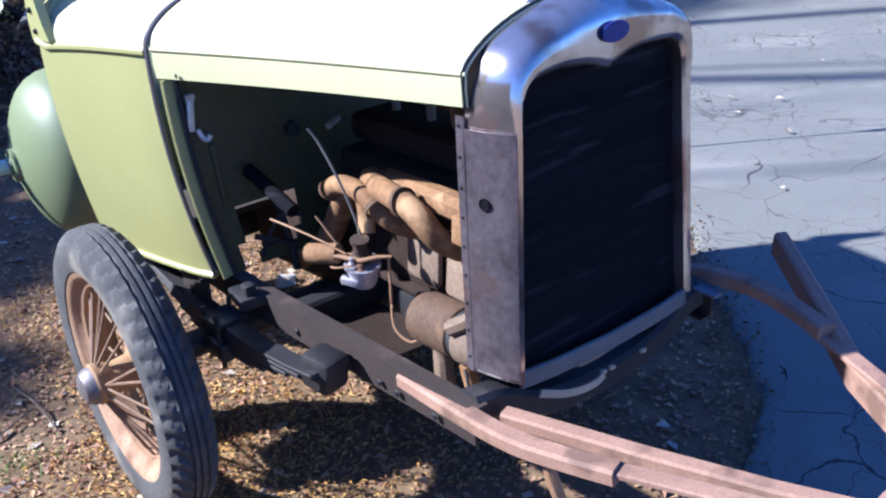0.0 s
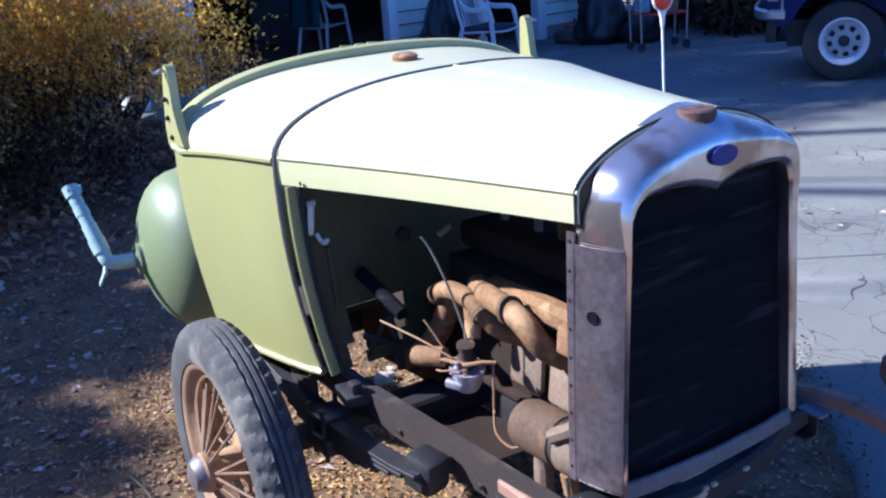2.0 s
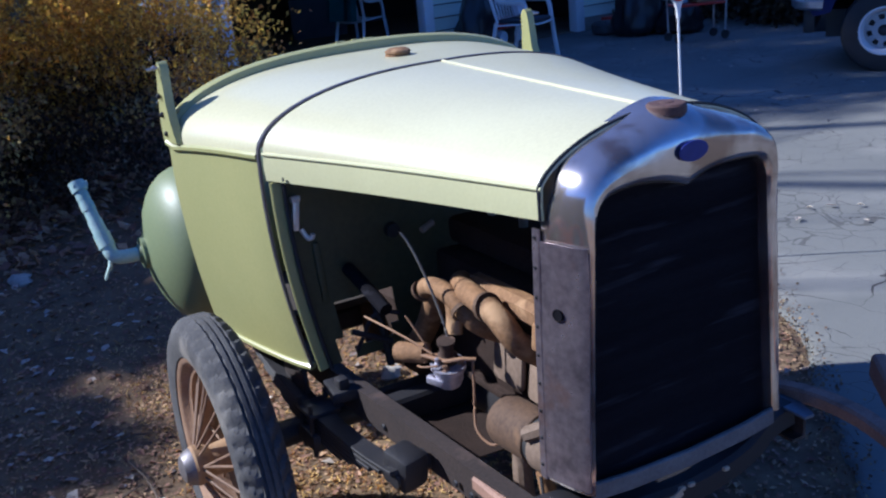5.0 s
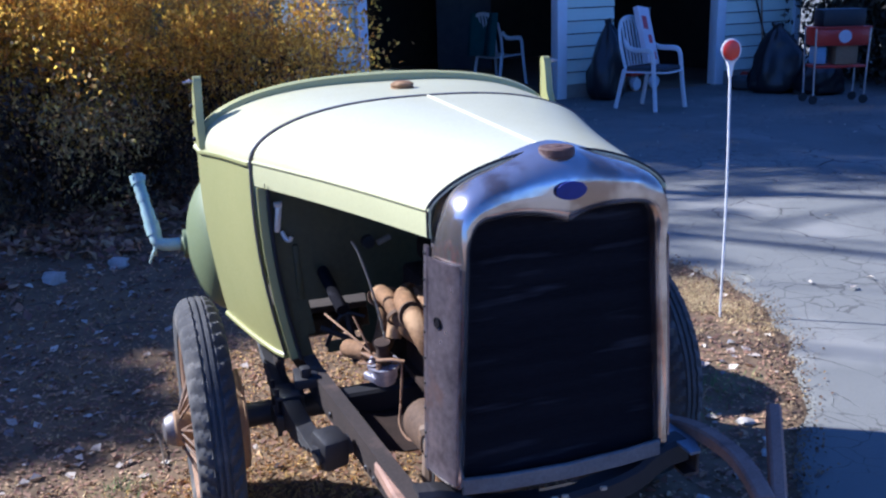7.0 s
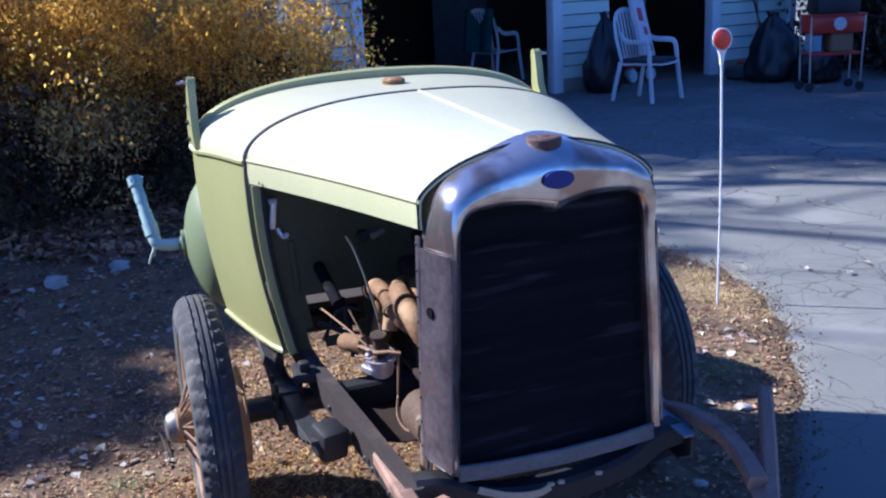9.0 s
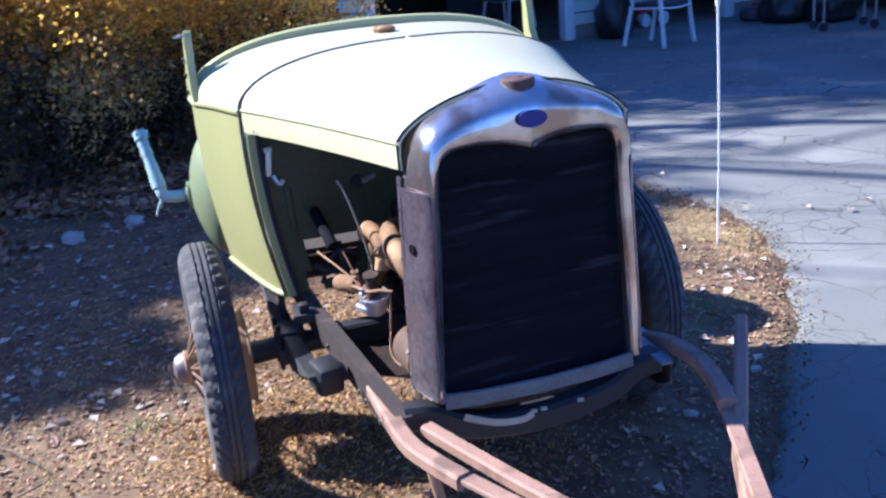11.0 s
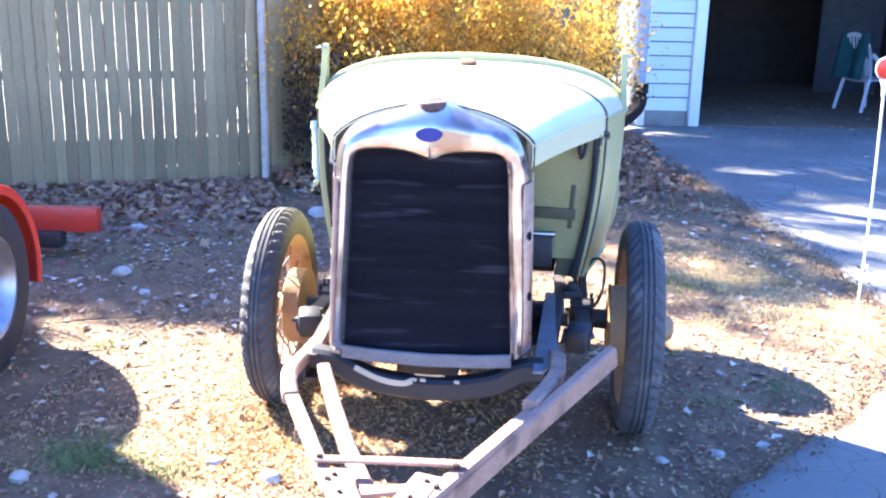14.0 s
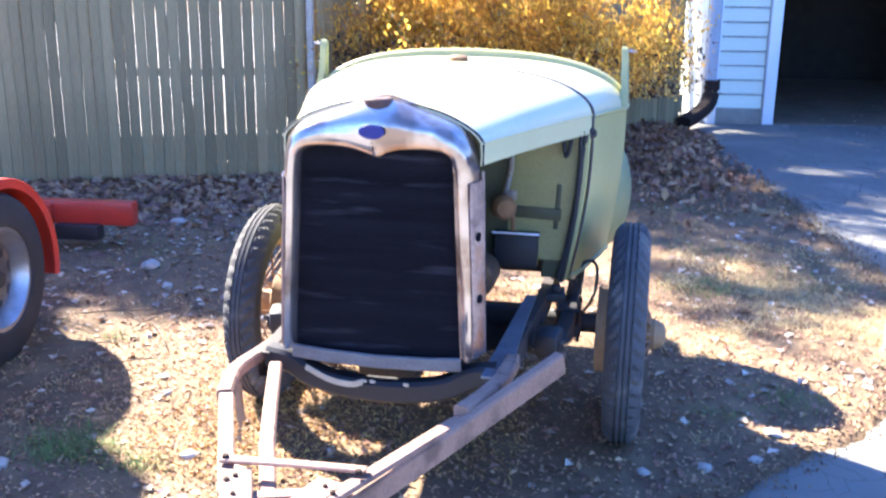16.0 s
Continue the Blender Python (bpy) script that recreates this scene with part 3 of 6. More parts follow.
def hood_section(y, drop=True):
    f = (y - 0.062) / (0.872 - 0.062)
    xs, zc, zcr = 0.268 + (0.503 - 0.268) * f - 0.012 * math.sin(f * math.pi), 1.231 + 0.033 * f, 1.134 - 0.014 * f
    n, e = 2.0 + 0.5 * f, 0.72 - 0.20 * f
    half = [(xs * u, zcr + (zc - zcr) * max(0.0, 1 - u ** n) ** e) for u in [math.sin(a * math.pi / 2) for a in np.linspace(0, 1, 21)]]
    return half, xs, zcr


YS = np.linspace(0.071, 0.872, 18)
for s in (-1, 1):
    bm = bmesh.new()
    rows = []
    for y in YS:
        half, xs, zcr = hood_section(y)
        rows.append([Vector((s * max(x, 0.004), y, z)) for x, z in half])
    panel(bm, rows, 0.004)
    top = cpart("hood_panel", bm, M_HOOD, label="pale green hood top panel, lightened for sky sheen", smooth=50)
    bm = bmesh.new()
    rows = []
    for y in YS:
        half, xs, zcr = hood_section(y)
        f = (y - 0.062) / 0.81
        rows.append([Vector((s * (xs + 0.001), y, zcr - 0.006)), Vector((s * (xs + 0.003), y, zcr - 0.03)), Vector((s * (xs + 0.002), y, zcr - 0.060 - 0.006 * f))])
    panel(bm, rows, 0.004)
    strip = cpart("hood_side_strip", bm, M_STRIP, top, smooth=50)
    bm = bmesh.new()
    tube(bm, [(s * (hood_section(y)[1] + 0.001), y, hood_section(y)[2] - 0.002) for y in YS], 0.0045, 8, 0)
    cpart("side_hinge", bm, M_STRIP, top)
    bm = bmesh.new()
    lathe(bm, [(0.0, 0.002), (0.005, 0.002), (0.0055, 0)], 10, at(s * 0.487, 0.80, 1.066, 0, s * 90, 0))
    cpart("bolt_hole", bm, M_GASKET, strip)
bm = bmesh.new()
tube(bm, [(0, 0.075, 1.2315), (0, 0.872, 1.2645)], 0.0042, 8, 0)
cpart("centre_hinge", bm, M_HOOD, label="rod hinge along the hood")
# lacing against the shell and the cowl band
for y0, name in ((0.074, "hood_lacing"),):
    bm = bmesh.new()
    half, xs, zcr = hood_section(0.068)
    pts = [(-xs - 0.002, 0.076, zcr - 0.06)] + [(-x - 0.002, 0.076, z - 0.001) for x, z in half[::-1]] + [(x + 0.002, 0.076, z - 0.001) for x, z in half[1:]] + [(xs + 0.002, 0.076, zcr - 0.06)]
    sweep(bm, pts, rect_section(0.012, 0.005, 0.001), up=(0, 1, 0))
    cpart(name, bm, M_GASKET, label="black lacing behind the radiator shell")


def cowl_section(y):
    f = (y - 0.895) / (1.35 - 0.895)
    xs = 0.507 + (0.607 - 0.507) * f ** 0.85
    zc, zb = 1.262 + 0.004 * f, 1.114 - 0.026 * f ** 2
    n, e = 2.5 + 0.3 * f, 0.52 - 0.02 * f
    half = [(xs * u, zb + (zc - zb) * max(0.0, 1 - u ** n) ** e) for u in [math.sin(a * math.pi / 2) for a in np.linspace(0, 1, 21)]]
    low = 0.452 + (0.560 - 0.452) * f ** 0.75
    side = []
    for g in np.linspace(0, 1, 10):
        bulge = 0.012 * math.sin(g * math.pi) + 0.0
        side.append((xs + (low - xs) * g ** 1.5 + bulge * (1 - 0.3 * f), zb + (0.548 - zb) * g))
    return half, side, xs, zb


CY = np.linspace(0.895, 1.35, 12)
bm = bmesh.new()
rows = []
for y in CY:
    half, side, xs, zb = cowl_section(y)
    rows.append([Vector((-x, y, z)) for x, z in half][::-1] + [Vector((x, y, z)) for x, z in half[1:]])
panel(bm, rows, 0.005)
cowl = cpart("cowl", bm, M_HOOD, label="pale green cowl top, lightened for sky sheen", smooth=50)
for s in (-1, 1):
    bm = bmesh.new()
    panel(bm, [[Vector((s * x, y, z)) for x, z in cowl_section(y)[1]] for y in CY], 0.005)
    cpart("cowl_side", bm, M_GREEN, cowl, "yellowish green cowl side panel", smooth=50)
for s in (-1, 1):
    bm = bmesh.new()
    pts = [(s * (cowl_section(y)[2] + 0.004), y, cowl_section(y)[3] - 0.004) for y in CY]
    sweep(bm, pts[:-1] + [(s * 0.612, 1.345, 1.10)], rect_section(0.012, 0.018, 0.005))
    cpart("belt_moulding", bm, M_GREEN, cowl)
    bm = bmesh.new()
    pts = [(s * (cowl_section(y)[1][-1][0] - 0.004), y, 0.543) for y in CY]
    sweep(bm, pts, rect_section(0.024, 0.016, 0.004))
    cpart("sill", bm, M_GREEN, cowl)
    # triangular gusset that carries the windscreen post
    bm = bmesh.new()
    panel(bm, [[Vector((s * 0.606, 1.262, 1.105)), Vector((s * 0.612, 1.375, 1.10))], [Vector((s * 0.606, 1.292, 1.15)), Vector((s * 0.612, 1.378, 1.15))],
               [Vector((s * 0.604, 1.318, 1.20)), Vector((s * 0.608, 1.378, 1.20))], [Vector((s * 0.602, 1.325, 1.27)), Vector((s * 0.604, 1.368, 1.27))],
               [Vector((s * 0.600, 1.328, 1.298)), Vector((s * 0.601, 1.365, 1.298))], [Vector((s * 0.600, 1.335, 1.310)), Vector((s * 0.600, 1.358, 1.310))], [Vector((s * 0.600, 1.343, 1.315)), Vector((s * 0.600, 1.351, 1.315))]], 0.024)
    post = cpart("windscreen_post", bm, M_GREEN, label="short green windscreen post stub")
    for z, y in ((1.30, 1.347), (1.225, 1.35), (1.175, 1.35), (1.125, 1.335)):
        if s > 0 and z < 1.28:
            continue
        bm = bmesh.new()
        lathe(bm, [(0, 0.006), (0.005, 0.005), (0.0075, 0.0), (0.0075, -0.004)], 10, at(s * 0.612, y, z, 0, s * 90, 0))
        cpart("bolt", bm, M_BLACK if z < 1.28 else M_CHROME, post)
    bm = bmesh.new()
    tube(bm, [(s * 0.60, 1.347, 1.30), (s * 0.632, 1.347, 1.298)], 0.004, 8)
    cpart("stud", bm, M_CHROME, post)
# upright lip where the windscreen stood
bm = bmesh.new()
half, side, xs, zb = cowl_section(1.35)
pts = [(-x, 1.355, z) for x, z in half[::-1]] + [(x, 1.355, z) for x, z in half[1:]]
inner = [(x * 0.995, 1.335, z + 0.001) for x, y, z in pts]
rings = [inner, [(x, 1.338, z + 0.014 + 0.010 * (1 - abs(x) / 0.61)) for x, y, z in pts], [(x, 1.350, z + 0.020 + 0.010 * (1 - abs(x) / 0.61)) for x, y, z in pts],
         [(x, 1.378, z + 0.018 + 0.010 * (1 - abs(x) / 0.61)) for x, y, z in pts], [(x, 1.382, z - 0.01) for x, y, z in pts]]
skin(bm, rings, closed=False)
cpart("windscreen_rail", bm, M_GREEN, label="raised rail along the cowl's rear edge", smooth=40)
for x in (-0.06, -0.01, 0.03):
    bm = bmesh.new()
    box(bm, 0.03, 0.010, 0.004, at(x, 1.365, 1.2955, 0, 3, 0), 0.0015)
    cpart("weld_stub", bm, M_GREEN)
bm = bmesh.new()
lathe(bm, [(0, 0.021), (0.024, 0.020), (0.034, 0.014), (0.036, 0.009), (0.033, 0.004), (0.036, 0.002), (0.036, -0.012)], 28, at(0, 1.12, 1.264))
cpart("fuel_cap", bm, M_RUST, label="rusty fuel tank cap")
# band between hood and cowl
bm = bmesh.new()
half, side, xs, zb = cowl_section(0.895)
full = half + side[1:]
pts = [(-x - 0.003, 0.885, z + 0.002) for x, z in full[::-1]] + [(x + 0.003, 0.885, z + 0.002) for x, z in full[1:]]
sweep(bm, pts, rect_section(0.007, 0.017, 0.002), up=(0, 1, 0))
cpart("cowl_band", bm, M_BAND, label="dark metal band round the cowl's front edge")
# firewall with its openings, its folded edge and fittings
bm = bmesh.new()
zs = np.linspace(0.545, 1.245, 22)


def wall_half(z):
    full = cowl_section(0.895)
    line = full[0] + full[1][1:]
    if z > 1.114:
        return 0.507 * max(0.0, 1 - ((z - 1.114) / 0.148) ** (1 / 0.52)) ** (1 / 2.5) - 0.008
    return float(np.interp(-z, [-b for a, b in full[1]], [a for a, b in full[1]])) - 0.008


xsn = np.linspace(-1, 1, 41)
grid = [[bm.verts.new((u * wall_half(z), 0.868, z)) for u in xsn] for z in zs]
for a, b, z in zip(grid, grid[1:], zs):
    for i in range(40):
        x = (a[i].co.x + a[i + 1].co.x) / 2
        if (z < 0.69 and -0.365 < x < -0.215 and z > 0.56) or (z < 0.59 and -0.385 < x < -0.325):
            continue
        if z < 0.60 and 0.19 < x < 0.36:
            continue
        bm.faces.new((a[i], a[i + 1], b[i + 1], b[i]))
bmesh.ops.recalc_face_normals(bm, faces=bm.faces)
bmesh.ops.solidify(bm, geom=list(bm.faces), thickness=0.004)
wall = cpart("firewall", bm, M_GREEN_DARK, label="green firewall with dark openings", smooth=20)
for s in (-1, 1):
    bm = bmesh.new()
    full = cowl_section(0.895)[1]
    pts = [(s * (x - 0.020), 0.852, z) for x, z in full if z < 1.075]
    sweep(bm, pts, rect_section(0.030, 0.010, 0.003), up=(0, 1, 0))
    cpart("edge_flange", bm, M_GREEN, wall)
    bm = bmesh.new()
    pts = [(s * (x - 0.034), 0.838, z) for x, z in full if z < 1.06]
    sweep(bm, pts, disc_section(0.006, 8), up=(0, 1, 0))
    cpart("welting", bm, M_GASKET, wall)
    bm = bmesh.new()
    box(bm, 0.018, 0.010, 0.16, at(s * 0.405, 0.860, 0.80, 0, s * 3, 0), 0.004)
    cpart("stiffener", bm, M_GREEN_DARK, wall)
bm = bmesh.new()
box(bm, 0.018, 0.014, 0.085, at(-0.452, 0.85, 0.965, 0, 8, 0), 0.005)
tube(bm, [(-0.462, 0.842, 1.003), (-0.44, 0.842, 1.003)], 0.008, 8)
tube(bm, [(-0.445, 0.845, 0.925), (-0.436, 0.84, 0.903), (-0.425, 0.838, 0.898), (-0.420, 0.836, 0.91)], 0.0065, 8)
cpart("hood_latch", bm, M_LATCH, wall, "bright metal hood catch")
bm = bmesh.new()
lathe(bm, [(0, 0.02), (0.018, 0.018), (0.020, 0.0)], 16, at(-0.20, 0.864, 0.865, 90, 0, 0))
cpart("grommet", bm, M_GASKET, wall)
# solid black block in place of a dark opening
bm = bmesh.new()
box(bm, 0.15, 0.05, 0.11, at(0.27, 0.84, 0.64), 0.006)
box(bm, 0.16, 0.06, 0.012, at(0.27, 0.84, 0.70), 0.003)
cpart("battery_box", bm, M_BLACK, wall, "black block standing in for a dark firewall opening")
# white strip imitates light catching the opening's upper rim
bm = bmesh.new()
box(bm, 0.165, 0.008, 0.006, at(0.27, 0.81, 0.709), 0.002)
cpart("lid_edge", bm, M_TRIM, wall, "white strip painted as the opening's lit rim")
# added sheet that paints the firewall's right side as lit
bm = bmesh.new()
panel(bm, [[Vector((u, 0.861, z)) for u in np.linspace(0.235, wall_half(z) - 0.012, 8)] for z in np.linspace(0.61, 1.09, 14)], 0.003)
cpart("side_sheet", bm, M_GREEN_LIT, wall, "added sheet coloured as the firewall's brighter lit side")
bm = bmesh.new()
box(bm, 0.17, 0.010, 0.040, at(0.335, 0.852, 0.775, 0, 2, 0), 0.003)
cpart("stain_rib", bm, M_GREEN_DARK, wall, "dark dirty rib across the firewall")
bm = bmesh.new()
tube(bm, [(0.262, 0.80, 0.72), (0.258, 0.805, 0.80), (0.25, 0.81, 0.86)], 0.008, 8, 1)
cpart("rusty_rod", bm, M_RUST, wall)
bm = bmesh.new()
lathe(bm, [(0, 0.055), (0.030, 0.05), (0.042, 0.03), (0.042, 0.0), (0.03, -0.02), (0, -0.022)], 18, at(0.225, 0.80, 0.805, 90, 0, 20))
cpart("horn_body", bm, M_RUST, wall, "rusty round unit on the firewall")
bm = bmesh.new()
tube(bm, [(0.225, 0.83, 0.83), (0.235, 0.845, 0.88), (0.245, 0.85, 0.93), (0.24, 0.855, 1.02)], 0.010, 10)
box(bm, 0.035, 0.02, 0.03, at(0.255, 0.80, 0.845), 0.006)
cpart("conduit", bm, M_WIRE, wall)

# chassis
for s in (-1, 1):
    bm = bmesh.new()
    # channel section opening inwards
    sec = [(-0.010, 0.0), (0.028, 0.0), (0.028, -0.078), (-0.010, -0.078), (-0.010, -0.072), (0.022, -0.072), (0.022, -0.006), (-0.010, -0.006)]
    if s > 0:
        sec = [(-a, b) for a, b in sec][::-1]
    path = [(s * 0.372, 1.42, 0.515), (s * 0.370, 0.82, 0.517), (s * 0.348, 0.45, 0.518), (s * 0.330, 0.10, 0.520), (s * 0.326, 0.015, 0.520)]
    # the path runs forwards, so its right is the car's -x side
    sweep(bm, path, [(a, b) for a, b in sec])
    rail = cpart("frame_rail", bm, M_RAIL, label="scuffed dark channel frame rail")
    for y in (0.62, 0.30, 0.24, 0.12):
        bm = bmesh.new()
        lathe(bm, [(0, 0.005), (0.007, 0.004), (0.009, 0)], 8, at(s * (0.40 - 0.04 * (0.9 - y)), y, 0.465, 0, s * 90, 0))
        cpart("rivet", bm, M_BLACK, rail)
    # curved horn and the flat bar bolted on it
    bm = bmesh.new()
    horn = chaikin([(s * 0.350, 0.24, 0.492), (s * 0.354, 0.08, 0.498), (s * 0.362, -0.10, 0.515), (s * 0.338, -0.20, 0.522), (s * 0.305, -0.30, 0.526)], 2)
    if s > 0:
        horn = chaikin([(0.356, 0.17, 0.505), (0.370, 0.05, 0.538), (0.366, -0.09, 0.548), (0.338, -0.20, 0.548), (0.298, -0.30, 0.545)], 2)
    sweep(bm, horn, rect_section(0.041, 0.034, 0.006))
    h = cpart("frame_horn", bm, M_RUSTBAR, label="bent frame end with pink primer rust")
    bm = bmesh.new()
    tip = (s * 0.148, -0.64, 0.527)
    sweep(bm, [(s * 0.318, -0.262, 0.530), (s * 0.285, -0.335, 0.531), tip, (s * 0.10, -0.745, 0.525)], rect_section(0.036, 0.013, 0.003))
    arm = cpart("tow_arm", bm, M_RUSTBAR, label="pinkish rusty flat tow bar arm")
    bm = bmesh.new()
    lathe(bm, [(0, 0.010), (0.007, 0.009), (0.008, 0.0)], 8, at(s * 0.148, -0.64, 0.545))
    cpart("bolt", bm, M_RUST_DARK, arm)
    bm = bmesh.new()
    lathe(bm, [(0, 0.008), (0.006, 0.007), (0.007, 0.0)], 8, at(s * 0.115, -0.71, 0.533))
    cpart("bolt", bm, M_RUST_DARK, arm)
    bm = bmesh.new()
    if s < 0:
        sweep(bm, [(-0.290, 0.0, 0.487), (-0.199, -0.264, 0.487), (-0.125, -0.47, 0.490), (-0.02, -0.72, 0.495)], rect_section(0.036, 0.030, 0.005))
    else:
        sweep(bm, [(0.508, -0.045, 0.592), (0.39, -0.215, 0.545), (0.265, -0.39, 0.494), (0.13, -0.64, 0.466), (0.06, -0.80, 0.456)], rect_section(0.032, 0.062, 0.006))
    cpart("tongue_bar", bm, M_RUSTBAR, label="straight rusty tongue bar")
    # springs, clamps and hangers
    sx = s * 0.462
    bm = bmesh.new()
    for k in range(6):
        ln = 0.47 - 0.06 * k
        pts = [(sx, 0.86 + u * ln, 0.435 - 0.012 * k + 0.05 * (u * ln / 0.47) ** 2) for u in np.linspace(-1, 1, 9)]
        sweep(bm, pts, rect_section(0.05, 0.010, 0.002))
    spring = cpart("leaf_spring", bm, M_BLACK, label="black stacked leaf spring")
    bm = bmesh.new()
    box(bm, 0.085, 0.10, 0.012, at(sx, 0.86, 0.445), 0.003)
    for dx in (-0.035, 0.035):
        for dy in (-0.035, 0.035):
            tube(bm, [(sx + dx, 0.86 + dy, 0.33), (sx + dx, 0.86 + dy, 0.475)], 0.007, 8)
    cpart("spring_clamp", bm, M_BLACK, spring)
    for yy, tall in ((0.42, 0.085), (1.31, 0.07)):
        bm = bmesh.new()
        box(bm, 0.075, 0.085, tall, at(s * 0.435, yy, 0.472, 8, 0, s * -14), 0.016)
        tube(bm, [(s * 0.385, yy, 0.475), (s * 0.475, yy - 0.01, 0.462)], 0.026, 12)
        cpart("spring_hanger", bm, M_BLACK, spring)
    bm = bmesh.new()
    box(bm, 0.09, 0.16, 0.010, at(s * 0.425, 1.02, 0.522, 0, s * 6, 0), 0.002)
    box(bm, 0.010, 0.16, 0.07, at(s * 0.455, 1.02, 0.485), 0.002)
    cpart("body_bracket", bm, M_RAIL, label="flat steel body bracket")
    bm = bmesh.new()
    box(bm, 0.07, 0.10, 0.03, at(s * 0.415, 0.80, 0.505, 0, 0, s * 8), 0.006)
    box(bm, 0.03, 0.035, 0.03, at(s * 0.42, 0.78, 0.532), 0.006)
    cpart("body_block", bm, M_BLACK)
bm = bmesh.new()
sweep(bm, [(-0.158, -0.642, 0.543), (0.0, -0.632, 0.546), (0.158, -0.618, 0.543)], rect_section(0.026, 0.009, 0.003))
cpart("cross_strap", bm, M_RUSTBAR, label="flat rusty cross strap")
bm = bmesh.new()
sweep(bm, [(-0.09, -0.735, 0.512), (0.04, -0.690, 0.512), (0.13, -0.66, 0.512)], rect_section(0.034, 0.010, 0.003))
cpart("cross_strap", bm, M_RUSTBAR)
for s in (-1, 1):
    bm = bmesh.new()
    sweep(bm, [(s * 0.105 - 0.01, -0.66, 0.528), (s * 0.055, -0.80, 0.528), (0.005, -0.97, 0.520)], rect_section(0.066, 0.013, 0.003))
    plate = cpart("tongue_plate", bm, M_RUSTBAR, label="bolted rusty steel tongue plate")
    for d in (0.0, 0.07, 0.14):
        bm = bmesh.new()
        lathe(bm, [(0, 0.006), (0.005, 0.005), (0.006, 0)], 8, at(s * (0.098 - 0.36 * d) - 0.006, -0.69 - d, 0.535))
        cpart("bolt", bm, M_RUST_DARK, plate)
bm = bmesh.new()
sweep(bm, [(0.0, -0.93, 0.50), (0.0, -1.10, 0.50)], rect_section(0.07, 0.05, 0.008))
lathe(bm, [(0.02, 0.0), (0.045, 0.0), (0.05, 0.02), (0.04, 0.05), (0.0, 0.055)], 16, at(0, -1.12, 0.49))
cpart("coupler", bm, M_RAIL, label="trailer coupler")
bm = bmesh.new()
tube(bm, [(0, -1.0, 0.02), (0, -1.0, 0.50)], 0.022, 12)
lathe(bm, [(0, 0.0), (0.07, 0.0), (0.07, 0.012), (0.02, 0.02), (0.0, 0.02)], 16, at(0, -1.0, 0.008))
cpart("jack_post", bm, M_RAIL, label="jack post under the tongue")
bm = bmesh.new()
sweep(bm, chaikin([(-0.33, 0.055, 0.50), (-0.26, 0.05, 0.495), (-0.19, 0.045, 0.447), (0, 0.04, 0.425), (0.19, 0.045, 0.447), (0.26, 0.05, 0.495), (0.33, 0.055, 0.50)]), rect_section(0.060, 0.062, 0.010))
cpart("crossmember", bm, M_BLACK, label="dark curved front crossmember")
for y in (0.70, 1.36):
    bm = bmesh.new()
    sweep(bm, [(-0.36, y, 0.455), (0.36, y, 0.455)], rect_section(0.06, 0.07, 0.008))
    cpart("crossmember", bm, M_BLACK)
bm = bmesh.new()
tube(bm, [(-0.62, 0.965, 0.344), (0.60, 0.94, 0.363)], 0.036, 16)
axle = cpart("axle", bm, M_BLACK, label="black tube axle")
for x in (-0.462, 0.462):
    bm = bmesh.new()
    box(bm, 0.09, 0.11, 0.05, at(x, 0.86, 0.372), 0.008)
    cpart("spring_pad", bm, M_BLACK, axle)
# brake cable on the far side
bm = bmesh.new()
tube(bm, [(0.47, 0.98, 0.50), (0.49, 1.0, 0.57), (0.53, 1.02, 0.575), (0.55, 1.02, 0.54), (0.54, 0.98, 0.44), (0.50, 0.92, 0.40)], 0.006, 8, 3)
cpart("loose_cable", bm, M_GASKET, label="black looped cable")
bm = bmesh.new()
tube(bm, [(0.445, 0.84, 1.055), (0.44, 0.83, 1.0), (0.425, 0.83, 0.97), (0.42, 0.835, 1.03)], 0.007, 8, 2)
tube(bm, [(0.46, 0.86, 1.06), (0.478, 0.85, 1.068), (0.487, 0.86, 1.05)], 0.006, 8, 2)
tube(bm, [(0.487, 0.862, 1.062), (0.512, 0.872, 1.066), (0.520, 0.880, 1.052), (0.508, 0.868, 1.045), (0.490, 0.856, 1.05)], 0.009, 8, 2)
tube(bm, [(0.490, 0.848, 1.05), (0.480, 0.838, 0.99), (0.476, 0.834, 0.88), (0.462, 0.836, 0.74), (0.440, 0.840, 0.60), (0.430, 0.845, 0.54)], 0.0095, 8, 2)
cpart("loose_wire", bm, M_GASKET, label="black wire tied at the hood corner")
bm = bmesh.new()
tube(bm, [(-0.335, -0.16, 0.50), (-0.325, -0.175, 0.43), (-0.318, -0.18, 0.40)], 0.012, 10)
tube(bm, [(-0.318, -0.18, 0.405), (-0.326, -0.185, 0.37), (-0.322, -0.19, 0.345)], 0.006, 8)
cpart("dangling_link", bm, M_BRASS, label="rusty link hanging under the bar")

# plate whose blue stands for sky reflected in the rail top
bm = bmesh.new()
panel(bm, [[Vector((a, y, 0.528)), Vector((b, y, 0.528))] for y, a, b in ((0.70, 0.328, 0.362), (0.40, 0.316, 0.362), (0.20, 0.308, 0.366), (0.10, 0.304, 0.372), (0.03, 0.302, 0.350), (-0.03, 0.300, 0.328))], 0.006)
cpart("frame_plate", bm, M_SKY_STEEL, label="worn rail-end plate tinted with the sky's blue sheen")

# engine
bm = bmesh.new()
box(bm, 0.20, 0.60, 0.30, at(-0.03, 0.47, 0.67), 0.015)
engine = cpart("engine", bm, M_RUST_DARK, label="dark rusty four cylinder engine block")
bm = bmesh.new()
box(bm, 0.24, 0.62, 0.02, at(-0.03, 0.47, 0.53), 0.004)
cpart("block_flange", bm, M_RUST_DARK, engine)
bm = bmesh.new()
